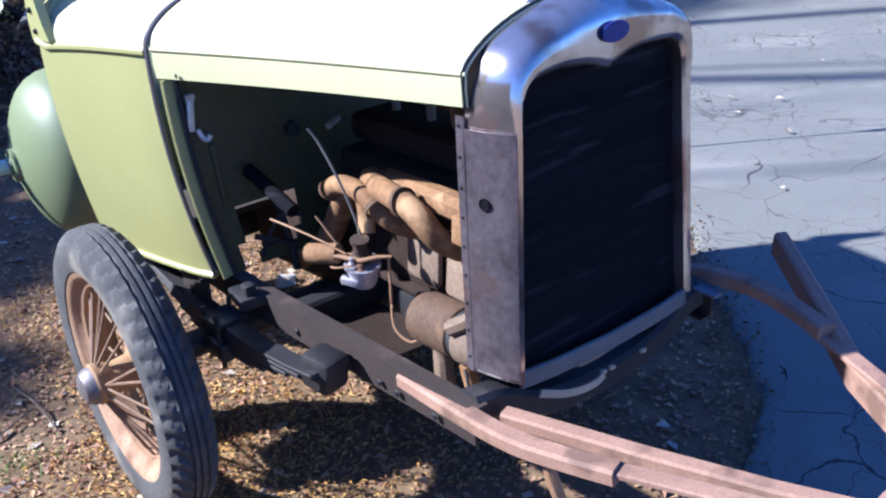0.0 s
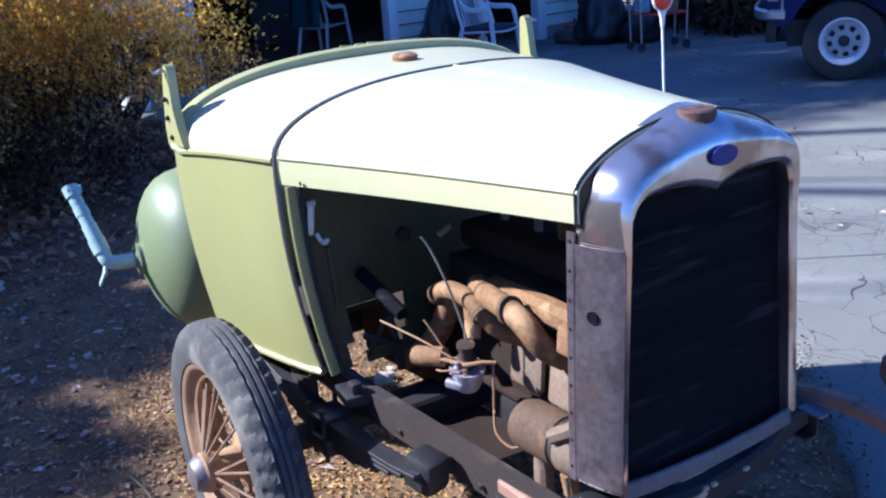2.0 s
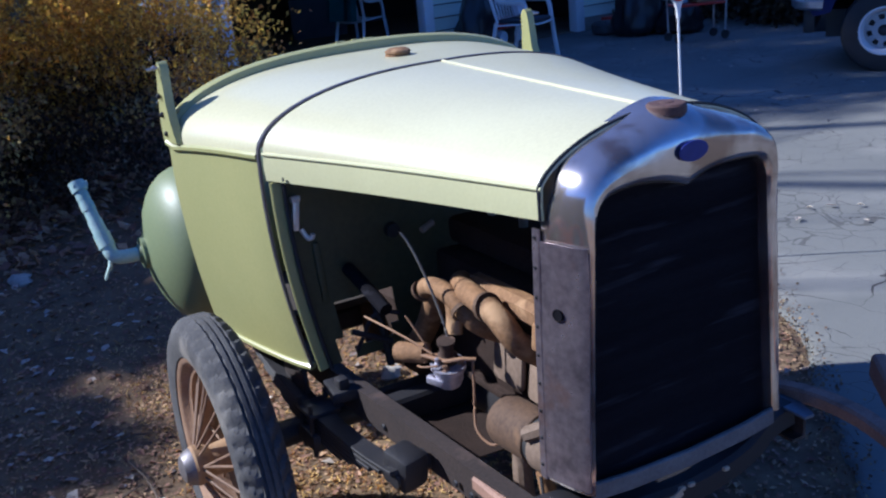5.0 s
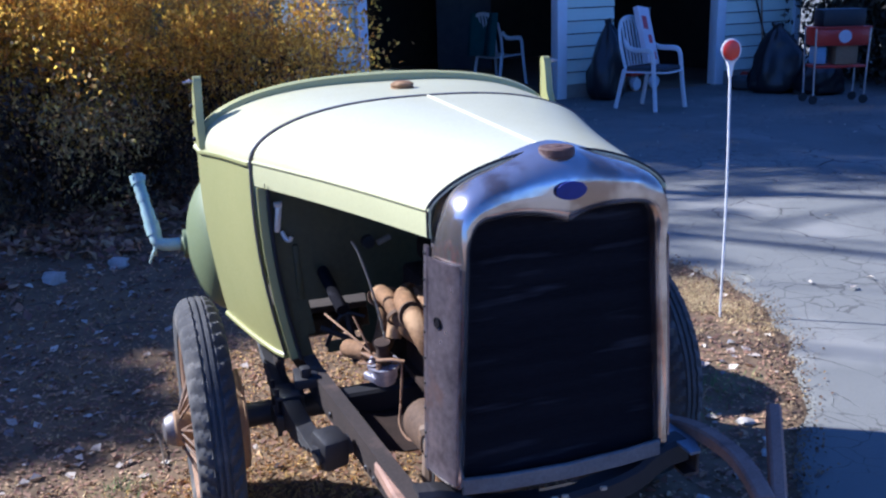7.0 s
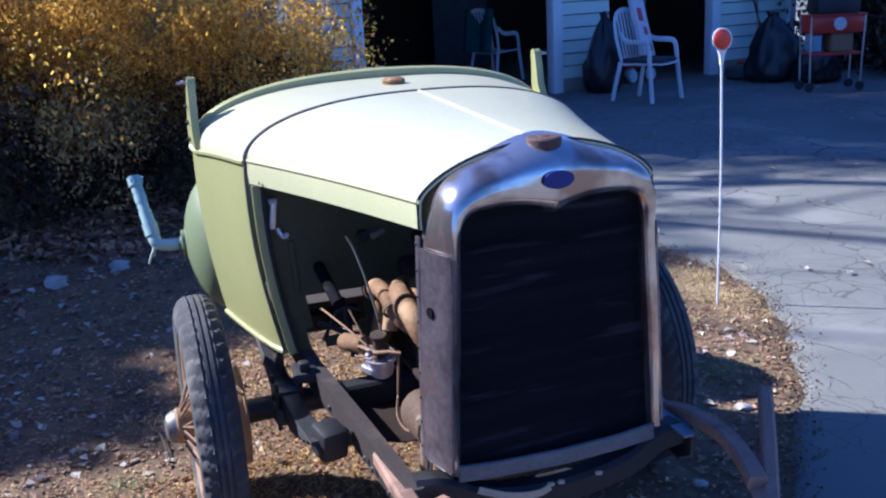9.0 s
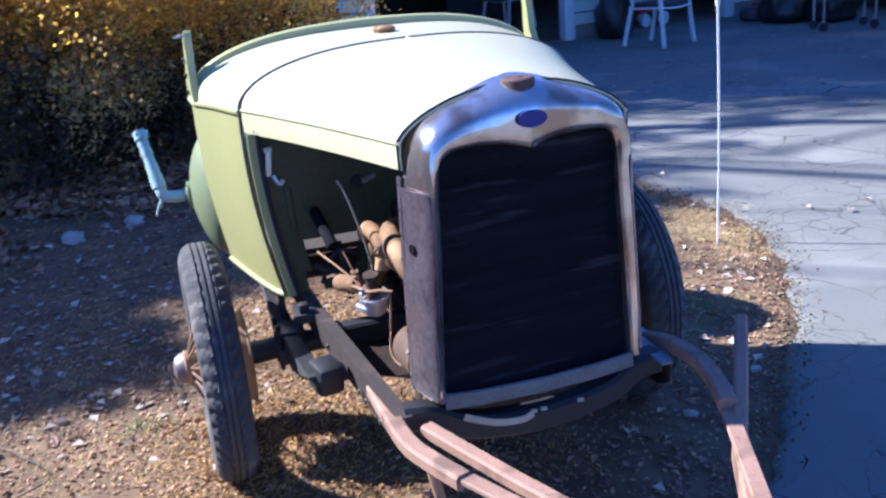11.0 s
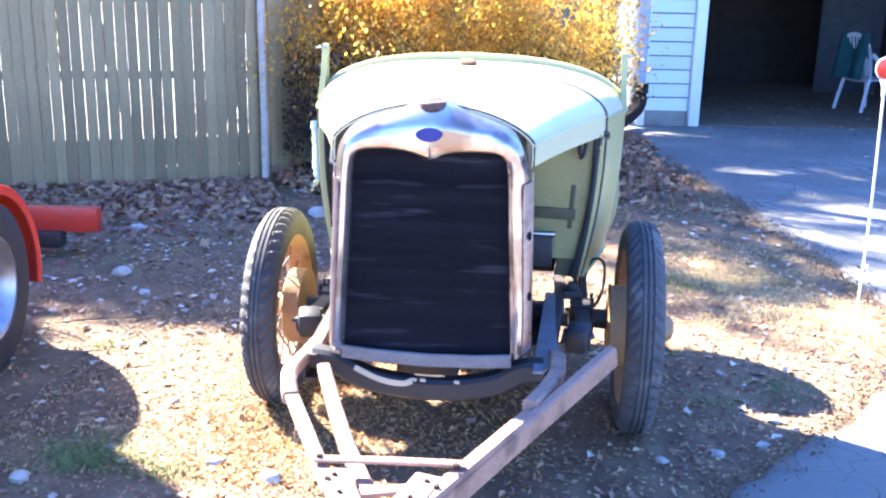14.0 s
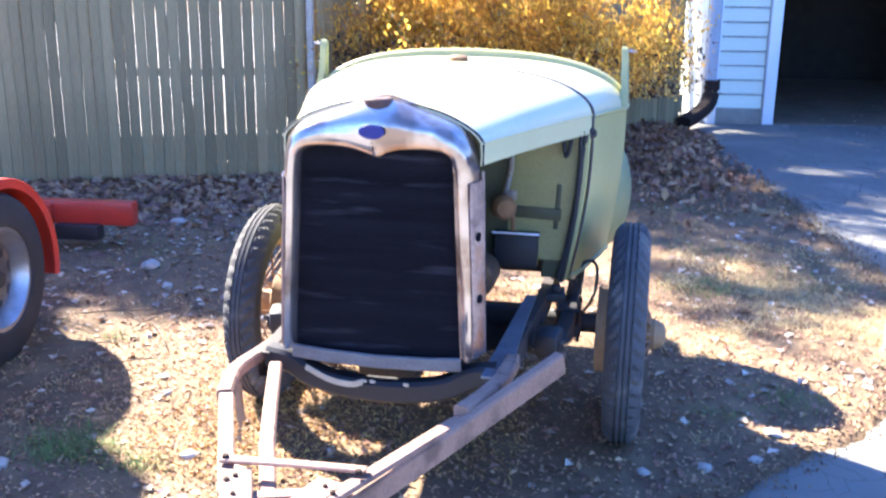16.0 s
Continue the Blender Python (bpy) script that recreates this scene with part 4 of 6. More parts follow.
box(bm, 0.17, 0.62, 0.07, at(0.0, 0.47, 0.86), 0.02)
cpart("cylinder_head", bm, M_RUST_DARK, engine)
bm = bmesh.new()
box(bm, 0.19, 0.56, 0.13, at(-0.02, 0.47, 0.44), 0.03)
cpart("oil_pan", bm, M_BLACK, engine)
bm = bmesh.new()
tube(bm, [(0, 0.17, 0.90), (0.0, 0.12, 0.96), (0, 0.085, 1.0)], 0.032, 14)
cpart("water_outlet", bm, M_RUST_DARK, engine)
for i in range(4):
    bm = bmesh.new()
    lathe(bm, [(0, 0.07), (0.006, 0.07), (0.006, 0.04), (0.011, 0.038), (0.011, 0.0)], 10, at(0.0, 0.27 + 0.14 * i, 0.895))
    cpart("spark_plug", bm, M_WIRE, engine)
bm = bmesh.new()
lathe(bm, [(0, 0.075), (0.035, 0.07), (0.042, 0.03), (0.04, 0.0)], 18, at(0.03, 0.45, 0.895))
cpart("distributor", bm, M_RUST, engine)
# three manifold branches: a hooped one, a second with a clamp ring, and the square trunk behind
bm = bmesh.new()
tube(bm, [(-0.15, 0.69, 0.70), (-0.205, 0.665, 0.735), (-0.237, 0.635, 0.782), (-0.242, 0.575, 0.802), (-0.240, 0.512, 0.802), (-0.232, 0.464, 0.774), (-0.212, 0.442, 0.735), (-0.15, 0.43, 0.70)], 0.022, 16, 3)
hoop = cpart("exhaust_manifold", bm, M_RUST, engine, "tan rusted exhaust manifold branch")
for y, z, tilt in ((0.648, 0.768, 55), (0.462, 0.772, 118)):
    bm = bmesh.new()
    lathe(bm, [(0.022, -0.005), (0.0265, -0.005), (0.0265, 0.005), (0.022, 0.005)], 18, at(-0.2355, y, z, tilt, 0, 0), closed=True)
    cpart("clamp_ring", bm, M_RUST_GEN, engine)
bm = bmesh.new()
tube(bm, [(-0.17, 0.57, 0.795), (-0.208, 0.50, 0.808), (-0.224, 0.41, 0.812), (-0.228, 0.345, 0.806), (-0.222, 0.303, 0.778), (-0.205, 0.288, 0.74), (-0.15, 0.28, 0.70)], 0.027, 16, 3)
cpart("exhaust_manifold", bm, M_RUST, engine, "tan rusted exhaust manifold branch")
bm = bmesh.new()
lathe(bm, [(0.027, -0.006), (0.033, -0.006), (0.033, 0.006), (0.027, 0.006)], 18, at(-0.2285, 0.362, 0.809, 78, 0, 0), closed=True)
cpart("clamp_ring", bm, M_RUST_GEN, engine)
bm = bmesh.new()
sweep(bm, chaikin([(-0.160, 0.52, 0.798), (-0.160, 0.40, 0.802), (-0.163, 0.28, 0.805), (-0.165, 0.14, 0.800)], 2), rect_section(0.052, 0.056, 0.014))
cpart("manifold_trunk", bm, M_RUST, engine, "square tan rusted manifold trunk")
bm = bmesh.new()
box(bm, 0.030, 0.045, 0.060, at(-0.190, 0.215, 0.775, 0, 6, 0), 0.006)
cpart("manifold_lug", bm, M_RUST, engine)
bm = bmesh.new()
tube(bm, [(-0.205, 0.62, 0.775), (-0.20, 0.66, 0.72), (-0.195, 0.72, 0.64), (-0.19, 0.80, 0.56), (-0.18, 0.95, 0.48)], 0.030, 14, 3)
cpart("exhaust_pipe", bm, M_RUST, engine)
bm = bmesh.new()
cm = at(-0.270, 0.487, 0.628, 10, -8, 15)
lathe(bm, [(0, -0.046), (0.016, -0.045), (0.028, -0.036), (0.033, -0.022), (0.034, 0.006), (0.041, 0.010), (0.041, 0.020), (0.0, 0.021)], 22, cm)
box(bm, 0.020, 0.045, 0.020, cm @ at(-0.030, 0.012, -0.018, 0, 0, 12), 0.005)
carb = cpart("carburettor", bm, M_ALU, engine, "pale aluminium carburettor bowl")
bm = bmesh.new()
lathe(bm, [(0.0, 0.0), (0.024, 0.0), (0.026, 0.014), (0.017, 0.022), (0.015, 0.046), (0.021, 0.050), (0.021, 0.058), (0, 0.059)], 18, cm @ at(0.004, 0.006, 0.021))
cpart("throttle_body", bm, M_RUST_MID, carb, "rusty throttle body")
for px, py, pz, rr in ((-0.022, -0.012, 0.026, 0.007), (0.020, -0.020, 0.026, 0.006), (-0.012, 0.026, 0.030, 0.006), (-0.030, 0.004, 0.040, 0.005)):
    bm = bmesh.new()
    lathe(bm, [(0, 0.016), (rr, 0.015), (rr, 0.004), (rr * 1.4, 0.003), (rr * 1.4, -0.006)], 8, cm @ at(px, py, pz - 0.006))
    cpart("screw", bm, M_BRASS if rr > 0.0055 else M_ALU, carb)
bm = bmesh.new()
tube(bm, [(-0.235, 0.51, 0.70), (-0.222, 0.52, 0.75), (-0.215, 0.54, 0.775)], 0.020, 12)
tube(bm, [(-0.30, 0.53, 0.665), (-0.325, 0.57, 0.66), (-0.335, 0.60, 0.655)], 0.024, 12)
cpart("intake_neck", bm, M_RUST, engine)
bm = bmesh.new()
tube(bm, [(-0.262, 0.49, 0.70), (-0.268, 0.50, 0.76), (-0.288, 0.525, 0.86), (-0.306, 0.552, 0.93), (-0.318, 0.562, 0.952)], 0.0032, 8)
cpart("choke_rod", bm, M_WIRE, engine, "bent grey choke rod")
bm = bmesh.new()
tube(bm, [(-0.235, 0.62, 0.925), (-0.20, 0.63, 0.935)], 0.008, 10)
cpart("rod_handle", bm, M_WIRE, engine)
bm = bmesh.new()
tube(bm, [(-0.30, 0.50, 0.672), (-0.33, 0.56, 0.70), (-0.355, 0.64, 0.715), (-0.37, 0.70, 0.722)], 0.0026, 8)
tube(bm, [(-0.295, 0.52, 0.668), (-0.315, 0.56, 0.73), (-0.322, 0.575, 0.75)], 0.0026, 8)
tube(bm, [(-0.305, 0.47, 0.655), (-0.33, 0.50, 0.648), (-0.325, 0.53, 0.64)], 0.0024, 8)
cpart("linkage", bm, M_BRASS, engine, "rusty throttle linkage")
bm = bmesh.new()
sweep(bm, [(-0.315, 0.52, 0.668), (-0.29, 0.465, 0.664), (-0.262, 0.435, 0.672), (-0.235, 0.42, 0.668)], rect_section(0.012, 0.006, 0.001))
cpart("bracket", bm, M_BRASS, engine)
bm = bmesh.new()
tube(bm, [(-0.24, 0.425, 0.67), (-0.245, 0.42, 0.60), (-0.252, 0.415, 0.545), (-0.262, 0.40, 0.505), (-0.25, 0.36, 0.482), (-0.235, 0.345, 0.49)], 0.0032, 8)
cpart("fuel_line", bm, M_BRASS, engine)
bm = bmesh.new()
gm = at(-0.205, 0.21, 0.545, 90, 0, 4)
lathe(bm, [(0, -0.150), (0.040, -0.148), (0.052, -0.138), (0.058, -0.12), (0.058, -0.012), (0.056, -0.010), (0.0, -0.009)], 28, gm)
gen = cpart("generator", bm, M_RUST_GEN, engine, "rusty round generator with an open front")
bm = bmesh.new()
lathe(bm, [(0, -0.010), (0.054, -0.010), (0.054, 0.010), (0, 0.010)], 28, gm)
cpart("gap_band", bm, M_GASKET, gen, "dark gap round the body")
bm = bmesh.new()
lathe(bm, [(0.052, 0.008), (0.060, 0.010), (0.061, 0.045), (0.056, 0.068), (0.046, 0.076), (0.040, 0.070), (0.040, 0.040), (0.0, 0.038)], 28, gm)
cpart("end_bell", bm, M_PLATE, gen, "dusty grey end bell")
bm = bmesh.new()
lathe(bm, [(0, 0.055), (0.036, 0.055), (0.039, 0.050), (0.039, 0.035)], 24, gm)
cpart("end_opening", bm, M_GASKET, gen, "black open front")
for k, a in enumerate((0.5, 2.6, 4.4)):
    bm = bmesh.new()
    lathe(bm, [(0, 0.012), (0.006, 0.011), (0.008, 0.004), (0.008, -0.006)], 8, gm @ at(0.050 * math.cos(a), 0.050 * math.sin(a), 0.068))
    cpart("bolt", bm, M_RUST_DARK, gen)
bm = bmesh.new()
sweep(bm, chaikin([(-0.255, 0.20, 0.585), (-0.235, 0.155, 0.612), (-0.222, 0.130, 0.640), (-0.215, 0.112, 0.675)]), rect_section(0.036, 0.030, 0.008))
cpart("adjuster_arm", bm, M_PLATE, engine, "dusty cast adjuster arm")
bm = bmesh.new()
lathe(bm, [(0, 0.03), (0.018, 0.028), (0.026, 0.012), (0.028, -0.02), (0, -0.022)], 16, at(-0.20, 0.118, 0.668, 75, 20, 0))
cpart("pump_housing", bm, M_PLATE, engine)
bm = bmesh.new()
tube(bm, [(-0.215, 0.285, 0.50), (-0.222, 0.28, 0.43), (-0.22, 0.27, 0.36)], 0.022, 12)
cpart("lower_hose", bm, M_PLATE, engine)
bm = bmesh.new()
tube(bm, [(-0.225, 0.19, 0.49), (-0.222, 0.175, 0.42), (-0.215, 0.17, 0.36)], 0.018, 12)
cpart("lower_hose", bm, M_RUST, engine)
bm = bmesh.new()
tube(bm, [(-0.25, 0.165, 0.50), (-0.262, 0.14, 0.455), (-0.245, 0.11, 0.43), (-0.21, 0.10, 0.445)], 0.0035, 8)
cpart("ground_wire", bm, M_GASKET, engine)
bm = bmesh.new()
sweep(bm, [(-0.24, 0.155, 0.432), (-0.20, 0.11, 0.425), (-0.15, 0.09, 0.425)], rect_section(0.06, 0.012, 0.004))
cpart("splash_plate", bm, M_TANSHEET, engine)
bm = bmesh.new()
box(bm, 0.02, 0.15, 0.14, at(-0.142, 0.265, 0.645, 0, 8, 0), 0.012)
box(bm, 0.02, 0.12, 0.14, at(-0.145, 0.42, 0.65, 0, 6, 0), 0.012)
cpart("valve_cover", bm, M_PLATE, engine, "dusty tan side cover")
bm = bmesh.new()
tube(bm, [(-0.33, 0.66, 0.74), (-0.335, 0.74, 0.77), (-0.34, 0.84, 0.80)], 0.017, 12)
cpart("steering_box", bm, M_CORE, engine, "dark steering column stub")
bm = bmesh.new()
tube(bm, [(-0.285, 0.83, 0.70), (-0.27, 0.82, 0.60), (-0.262, 0.82, 0.52)], 0.011, 8)
tube(bm, [(-0.345, 0.83, 0.58), (-0.30, 0.80, 0.69), (-0.24, 0.78, 0.67)], 0.006, 8)
tube(bm, [(-0.36, 0.82, 0.64), (-0.26, 0.80, 0.59)], 0.008, 8)
cpart("pedal_rod", bm, M_BLACK, engine)

# dark housing, added to block light below the firewall
bm = bmesh.new()
sweep(bm, [(0, 0.76, 0.56), (0, 0.80, 0.56), (0, 0.90, 0.54), (0, 1.02, 0.50), (0, 1.30, 0.48)], rect_section(0.26, 0.30, 0.05))
cpart("bell_housing", bm, M_RUST_DARK, engine, "dark rusty bell housing added to block light behind the engine")
# dark sheets added where only shade lies between rail and engine
for s in (-1, 1):
    bm = bmesh.new()
    panel(bm, [[Vector((s * 0.34, y, 0.452)), Vector((s * 0.24, y, 0.425)), Vector((s * 0.12, y, 0.42))] for y in (0.42, 0.62, 0.84)], 0.004)
    cpart("splash_pan", bm, M_RUST_DARK, engine, "dark pan added for the black shade beside the engine")
bm = bmesh.new()
lathe(bm, [(0.0, 0.10), (0.030, 0.10), (0.036, 0.085), (0.060, 0.08), (0.062, 0.06), (0.062, -0.07), (0.055, -0.085), (0.0, -0.09)], 24, at(0.165, 0.70, 0.585, 90, 0, 0))
cpart("starter", bm, M_RUST_GEN, engine, "rusty round starter housing")
# added board that stops sun leaking through into the car's shadow
bm = bmesh.new()
box(bm, 1.02, 0.44, 0.022, at(0, 1.38, 0.575), 0.003)
cpart("floor_board", bm, M_INSIDE, label="unseen dark board added behind the firewall to block light")

# steel tank across the back, with its side pipe
bm = bmesh.new()
half = [(0.0, 0.640), (0.05, 0.637), (0.10, 0.628), (0.15, 0.612), (0.19, 0.592), (0.22, 0.570), (0.245, 0.540), (0.26, 0.505), (0.266, 0.465), (0.270, 0.460), (0.270, 0.450), (0.266, 0.445)]
lathe(bm, half + [(r, -z) for r, z in half[::-1]], 64, at(0, 1.80, 0.672, 0, 90, 0))
tank = cpart("tank", bm, M_GREEN_TANK, label="green painted steel tank with domed ends", smooth=40)
for s in (-1, 1):
    bm = bmesh.new()
    sweep(bm, [(s * 0.36, 1.36, 0.46), (s * 0.36, 2.15, 0.46)], rect_section(0.06, 0.09, 0.008))
    cpart("cradle_rail", bm, M_RAIL, tank)
    for y in (1.62, 1.98):
        bm = bmesh.new()
        box(bm, 0.05, 0.06, 0.10, at(s * 0.36, y, 0.48), 0.006)
        cpart("cradle_foot", bm, M_RAIL, tank)
bm = bmesh.new()
lathe(bm, [(0.0, 0.03), (0.028, 0.03), (0.034, 0.02), (0.052, 0.018), (0.054, 0.0), (0.054, -0.03)], 22, at(-0.632, 1.825, 0.672, 0, -90, 0))
cpart("flange", bm, M_GREEN_TANK, tank, "pipe flange")
bm = bmesh.new()
tube(bm, [(-0.64, 1.825, 0.672), (-0.715, 1.826, 0.672), (-0.742, 1.835, 0.684), (-0.746, 1.85, 0.710)], 0.023, 14, 2)
a, b = Vector((-0.746, 1.848, 0.705)), Vector((-0.782, 1.962, 0.895))
tube(bm, [a, b], 0.021, 14)
way = (b - a).normalized()
for f, r, ln in ((0.02, 0.027, 0.05), (0.24, 0.024, 0.05), (0.62, 0.023, 0.028), (0.80, 0.022, 0.02), (0.93, 0.026, 0.035)):
    p = a + (b - a) * f
    tube(bm, [p, p + way * ln], r, 14)
pipe = cpart("pipe", bm, M_PIPE, tank, "jointed teal side pipe")
bm = bmesh.new()
tube(bm, [(-0.755, 1.962, 0.898), (-0.80, 1.958, 0.905)], 0.016, 12)
cpart("pipe_end", bm, M_PIPE, tank)
bm = bmesh.new()
box(bm, 0.012, 0.022, 0.04, at(-0.752, 1.835, 0.655, 20, 10, 0), 0.004)
box(bm, 0.008, 0.018, 0.06, at(-0.765, 1.825, 0.635, 25, 20, 0), 0.003)
cpart("valve_lever", bm, M_PIPE, tank, "short bent lever")


# wheels with wire spokes
def build_wheel(s):
    hub = new("wheel")
    hub.parent = car
    hub.matrix_basis = at(-0.682, 0.105, 0.340, 0, -90, 0) if s < 0 else at(0.664, 0.03, 0.356, 0, 90, 0) @ Matrix.Scale(1.03, 4)  # local +z points outwards
    R = 0.375
    prof = [(0.268, 0.046), (0.276, 0.056), (0.30, 0.061), (0.325, 0.062), (0.343, 0.058), (0.352, 0.052), (0.362, 0.046), (0.369, 0.038), (R, 0.026), (R, 0.022),
            (R - 0.006, 0.020), (R - 0.006, 0.015), (R + 0.001, 0.013), (R + 0.001, 0.004), (R - 0.006, 0.002), (R - 0.006, -0.002), (R + 0.001, -0.004),
            (R + 0.001, -0.013), (R - 0.006, -0.015), (R - 0.006, -0.020), (R, -0.022), (R, -0.026), (0.369, -0.038), (0.362, -0.046), (0.352, -0.052),
            (0.343, -0.058), (0.325, -0.062), (0.30, -0.061), (0.276, -0.056), (0.268, -0.046)]
    bm = bmesh.new()
    n = 240
    rows = []
    for k in range(n):
        a = 2 * math.pi * k / n
        row = []
        for i, (r, z) in enumerate(prof):
            notch = 0.0
            cut = (1.0, 0.75, 0.12, 0.0, 0.0)[(k + (i in (7, 22)) * 1 + (i in (8, 21)) * 2) % 5]
            if i in (6, 7, 22, 23):
                notch = 0.013 * cut
            elif i in (8, 21):
                notch = 0.009 * cut
            elif i in (5, 24):
                notch = 0.008 * cut
            zz = z + (0.003 * math.sin(a * 48) if i in (10, 11, 18, 19) else 0)
            row.append(bm.verts.new(((r - notch) * math.cos(a), (r - notch) * math.sin(a), zz)))
        rows.append(row)
    for k in range(n):
        a, b = rows[k], rows[(k + 1) % n]
        for i in range(len(prof) - 1):
            bm.faces.new((a[i], a[i + 1], b[i + 1], b[i]))
    part("tyre", bm, M_TYRE, hub, "weathered black tyre with notched shoulders", smooth=35)
    bm = bmesh.new()
    lathe(bm, [(0.262, 0.05), (0.278, 0.054), (0.281, 0.049), (0.270, 0.042), (0.262, 0.040), (0.252, 0.030), (0.238, 0.024), (0.236, -0.024), (0.252, -0.03), (0.262, -0.04),
               (0.281, -0.049), (0.278, -0.054), (0.262, -0.05), (0.255, -0.042), (0.246, -0.03), (0.230, -0.026), (0.230, 0.026), (0.246, 0.032), (0.255, 0.044)], 64, closed=True)
    part("rim", bm, M_RIM, hub, "tan rusty wheel rim", smooth=40)
    for k in range(30):
        a = 2 * math.pi * k / 30
        lean = radians((18, -18)[k % 2] if k % 3 else 0)
        outer = k % 3 != 2
        z0, r0 = (0.085, 0.040) if outer else (-0.015, 0.07)
        z1 = 0.008 if outer else -0.012
        bm = bmesh.new()
        tube(bm, [(r0 * math.cos(a + lean), r0 * math.sin(a + lean), z0), (0.234 * math.cos(a), 0.234 * math.sin(a), z1)], 0.0038, 6)
        part("spoke", bm, M_SPOKE, hub)
    bm = bmesh.new()
    lathe(bm, [(0.0, 0.10), (0.048, 0.10), (0.053, 0.093), (0.050, 0.07), (0.040, 0.05), (0.045, 0.0), (0.075, -0.012), (0.078, -0.03), (0.0, -0.03)], 32)
    part("hub", bm, M_DRUM, hub)
    bm = bmesh.new()
    lathe(bm, [(0.0, 0.132), (0.018, 0.131), (0.036, 0.124), (0.046, 0.110), (0.049, 0.098)], 32)
    part("hub_cap", bm, M_HUB if s < 0 else M_DRUM, hub, "dull metal hub cap" if s < 0 else "brown rusty hub cap")
    bm = bmesh.new()
    lathe(bm, [(0.0, -0.03), (0.135, -0.032), (0.143, -0.038), (0.143, -0.092), (0.147, -0.094), (0.147, -0.10), (0.0, -0.104)], 40)
    part("brake_drum", bm, M_DRUM, hub, "brown brake drum")


build_wheel(-1)
build_wheel(1)

# ---- fence ----
FA, FB, FC = Vector((-1.93, 4.94, 0)), Vector((-6.22, 3.03, 0)), Vector((1.08, 8.95, 0))


def fence_run(name, a, b, label):
    way = (b - a)
    length = way.length
    angle = math.degrees(math.atan2(way.y, way.x))
    f = tagged(empty(name, a.x, a.y, 0, angle), label, "fence")
    back = 1 if way.x > 0 else -1
    for z, h in ((0.075, 0.15), (0.273, 0.205), (0.865, 0.055), (1.46, 0.12)):
        bm = bmesh.new()
        box(bm, length, 0.04, h, at(length / 2, back * 0.032, z), 0.003)
        part("rail", bm, M_FENCE, f)
    for k in range(int(length / 2.2) + 1):
        bm = bmesh.new()
        box(bm, 0.085, 0.085, 1.78, at(0.05 + k * 2.2, back * 0.095, 0.88), 0.004)
        part("post", bm, M_FENCE, f)
    return f, length


fence_left, LEFT_LEN = fence_run("fence", FA, FB, "weathered grey-brown wooden picket fence with narrow bright gaps")
fence_right, RIGHT_LEN = fence_run("fence", FA, FC, "dark weathered picket fence behind the hedge")
bm = bmesh.new()
sweep(bm, [(0, 0, 0), (0.004, 0, 0.6), (-0.003, 0, 1.2), (0.0, 0, 1.95)], rect_section(0.05, 0.06, 0.006), up=(0, 1, 0))
post = part("fence_post", bm, M_FPOST)
post.matrix_basis = at(FA.x + 0.02, FA.y - 0.07, 0)
tagged(post, "peeling whitish fence corner post", "post")

# ---- garage ----
GA = Vector((1.36, 9.40, 0))
GANG = math.degrees(math.atan2(0.41, 2.91))
garage = tagged(empty("garage", GA.x, GA.y, 0, GANG), "white clapboard garage with two open doorways", "garage")
H = 2.55
# stretches of solid front wall, along the front: start, end
SOLID = ((0.0, 0.64), (3.56, 4.38), (6.30, 7.75))
# dark backing shows between the siding boards as the laps' shade lines
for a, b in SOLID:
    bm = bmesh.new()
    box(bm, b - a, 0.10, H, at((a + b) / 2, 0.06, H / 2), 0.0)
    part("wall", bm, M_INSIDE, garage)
    bm = bmesh.new()
    box(bm, b - a - 0.02, 0.05, 0.20, at((a + b) / 2, 0.0, 0.09), 0.006)
    part("foundation", bm, M_CONCRETE, garage)
for x in (0.0, 7.75):
    bm = bmesh.new()
    box(bm, 0.10, 6.0, H, at(x, 3.1, H / 2))
    part("wall", bm, M_SIDING, garage)
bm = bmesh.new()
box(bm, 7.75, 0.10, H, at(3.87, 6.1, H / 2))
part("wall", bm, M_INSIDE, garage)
# added lining whose dark colour holds the garage's inner shade
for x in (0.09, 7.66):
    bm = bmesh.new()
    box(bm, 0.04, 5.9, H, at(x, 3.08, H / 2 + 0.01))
    part("wall_lining", bm, M_INSIDE, garage, "boards coloured dark for the garage's inner shade")
bm = bmesh.new()
box(bm, 7.85, 0.10, 0.45, at(3.87, 0.06, H + 0.1))
part("header", bm, M_SIDING, garage)
bm = bmesh.new()
box(bm, 7.7, 6.2, 0.03, at(3.87, 3.1, 0.005))
part("slab", bm, M_SLAB, garage)
bm = bmesh.new()
panel(bm, [[Vector((-0.3, -0.35, 2.62)), Vector((8.05, -0.35, 2.62))], [Vector((-0.3, 3.1, 4.3)), Vector((8.05, 3.1, 4.3))], [Vector((-0.3, 6.5, 2.62)), Vector((8.05, 6.5, 2.62))]], 0.08)
part("roof", bm, M_ROOF, garage, smooth=0)
for x in (-0.05, 7.8):
    bm = bmesh.new()
    v = [bm.verts.new(p) for p in ((x, 0, 2.55), (x, 6.2, 2.55), (x, 3.1, 4.25))]
    bm.faces.new(v)
    bmesh.ops.solidify(bm, geom=list(bm.faces), thickness=0.06)
    part("gable", bm, M_SIDING, garage, smooth=0)
for x, w in ((0.045, 0.10), (0.70, 0.13), (3.50, 0.15), (6.22, 0.16), (7.72, 0.12)):
    bm = bmesh.new()
    box(bm, w, 0.16, H, at(x, -0.005, H / 2 + 0.01), 0.006)
    part("door_trim", bm, M_TRIM, garage, "white painted corner board")
bm = bmesh.new()
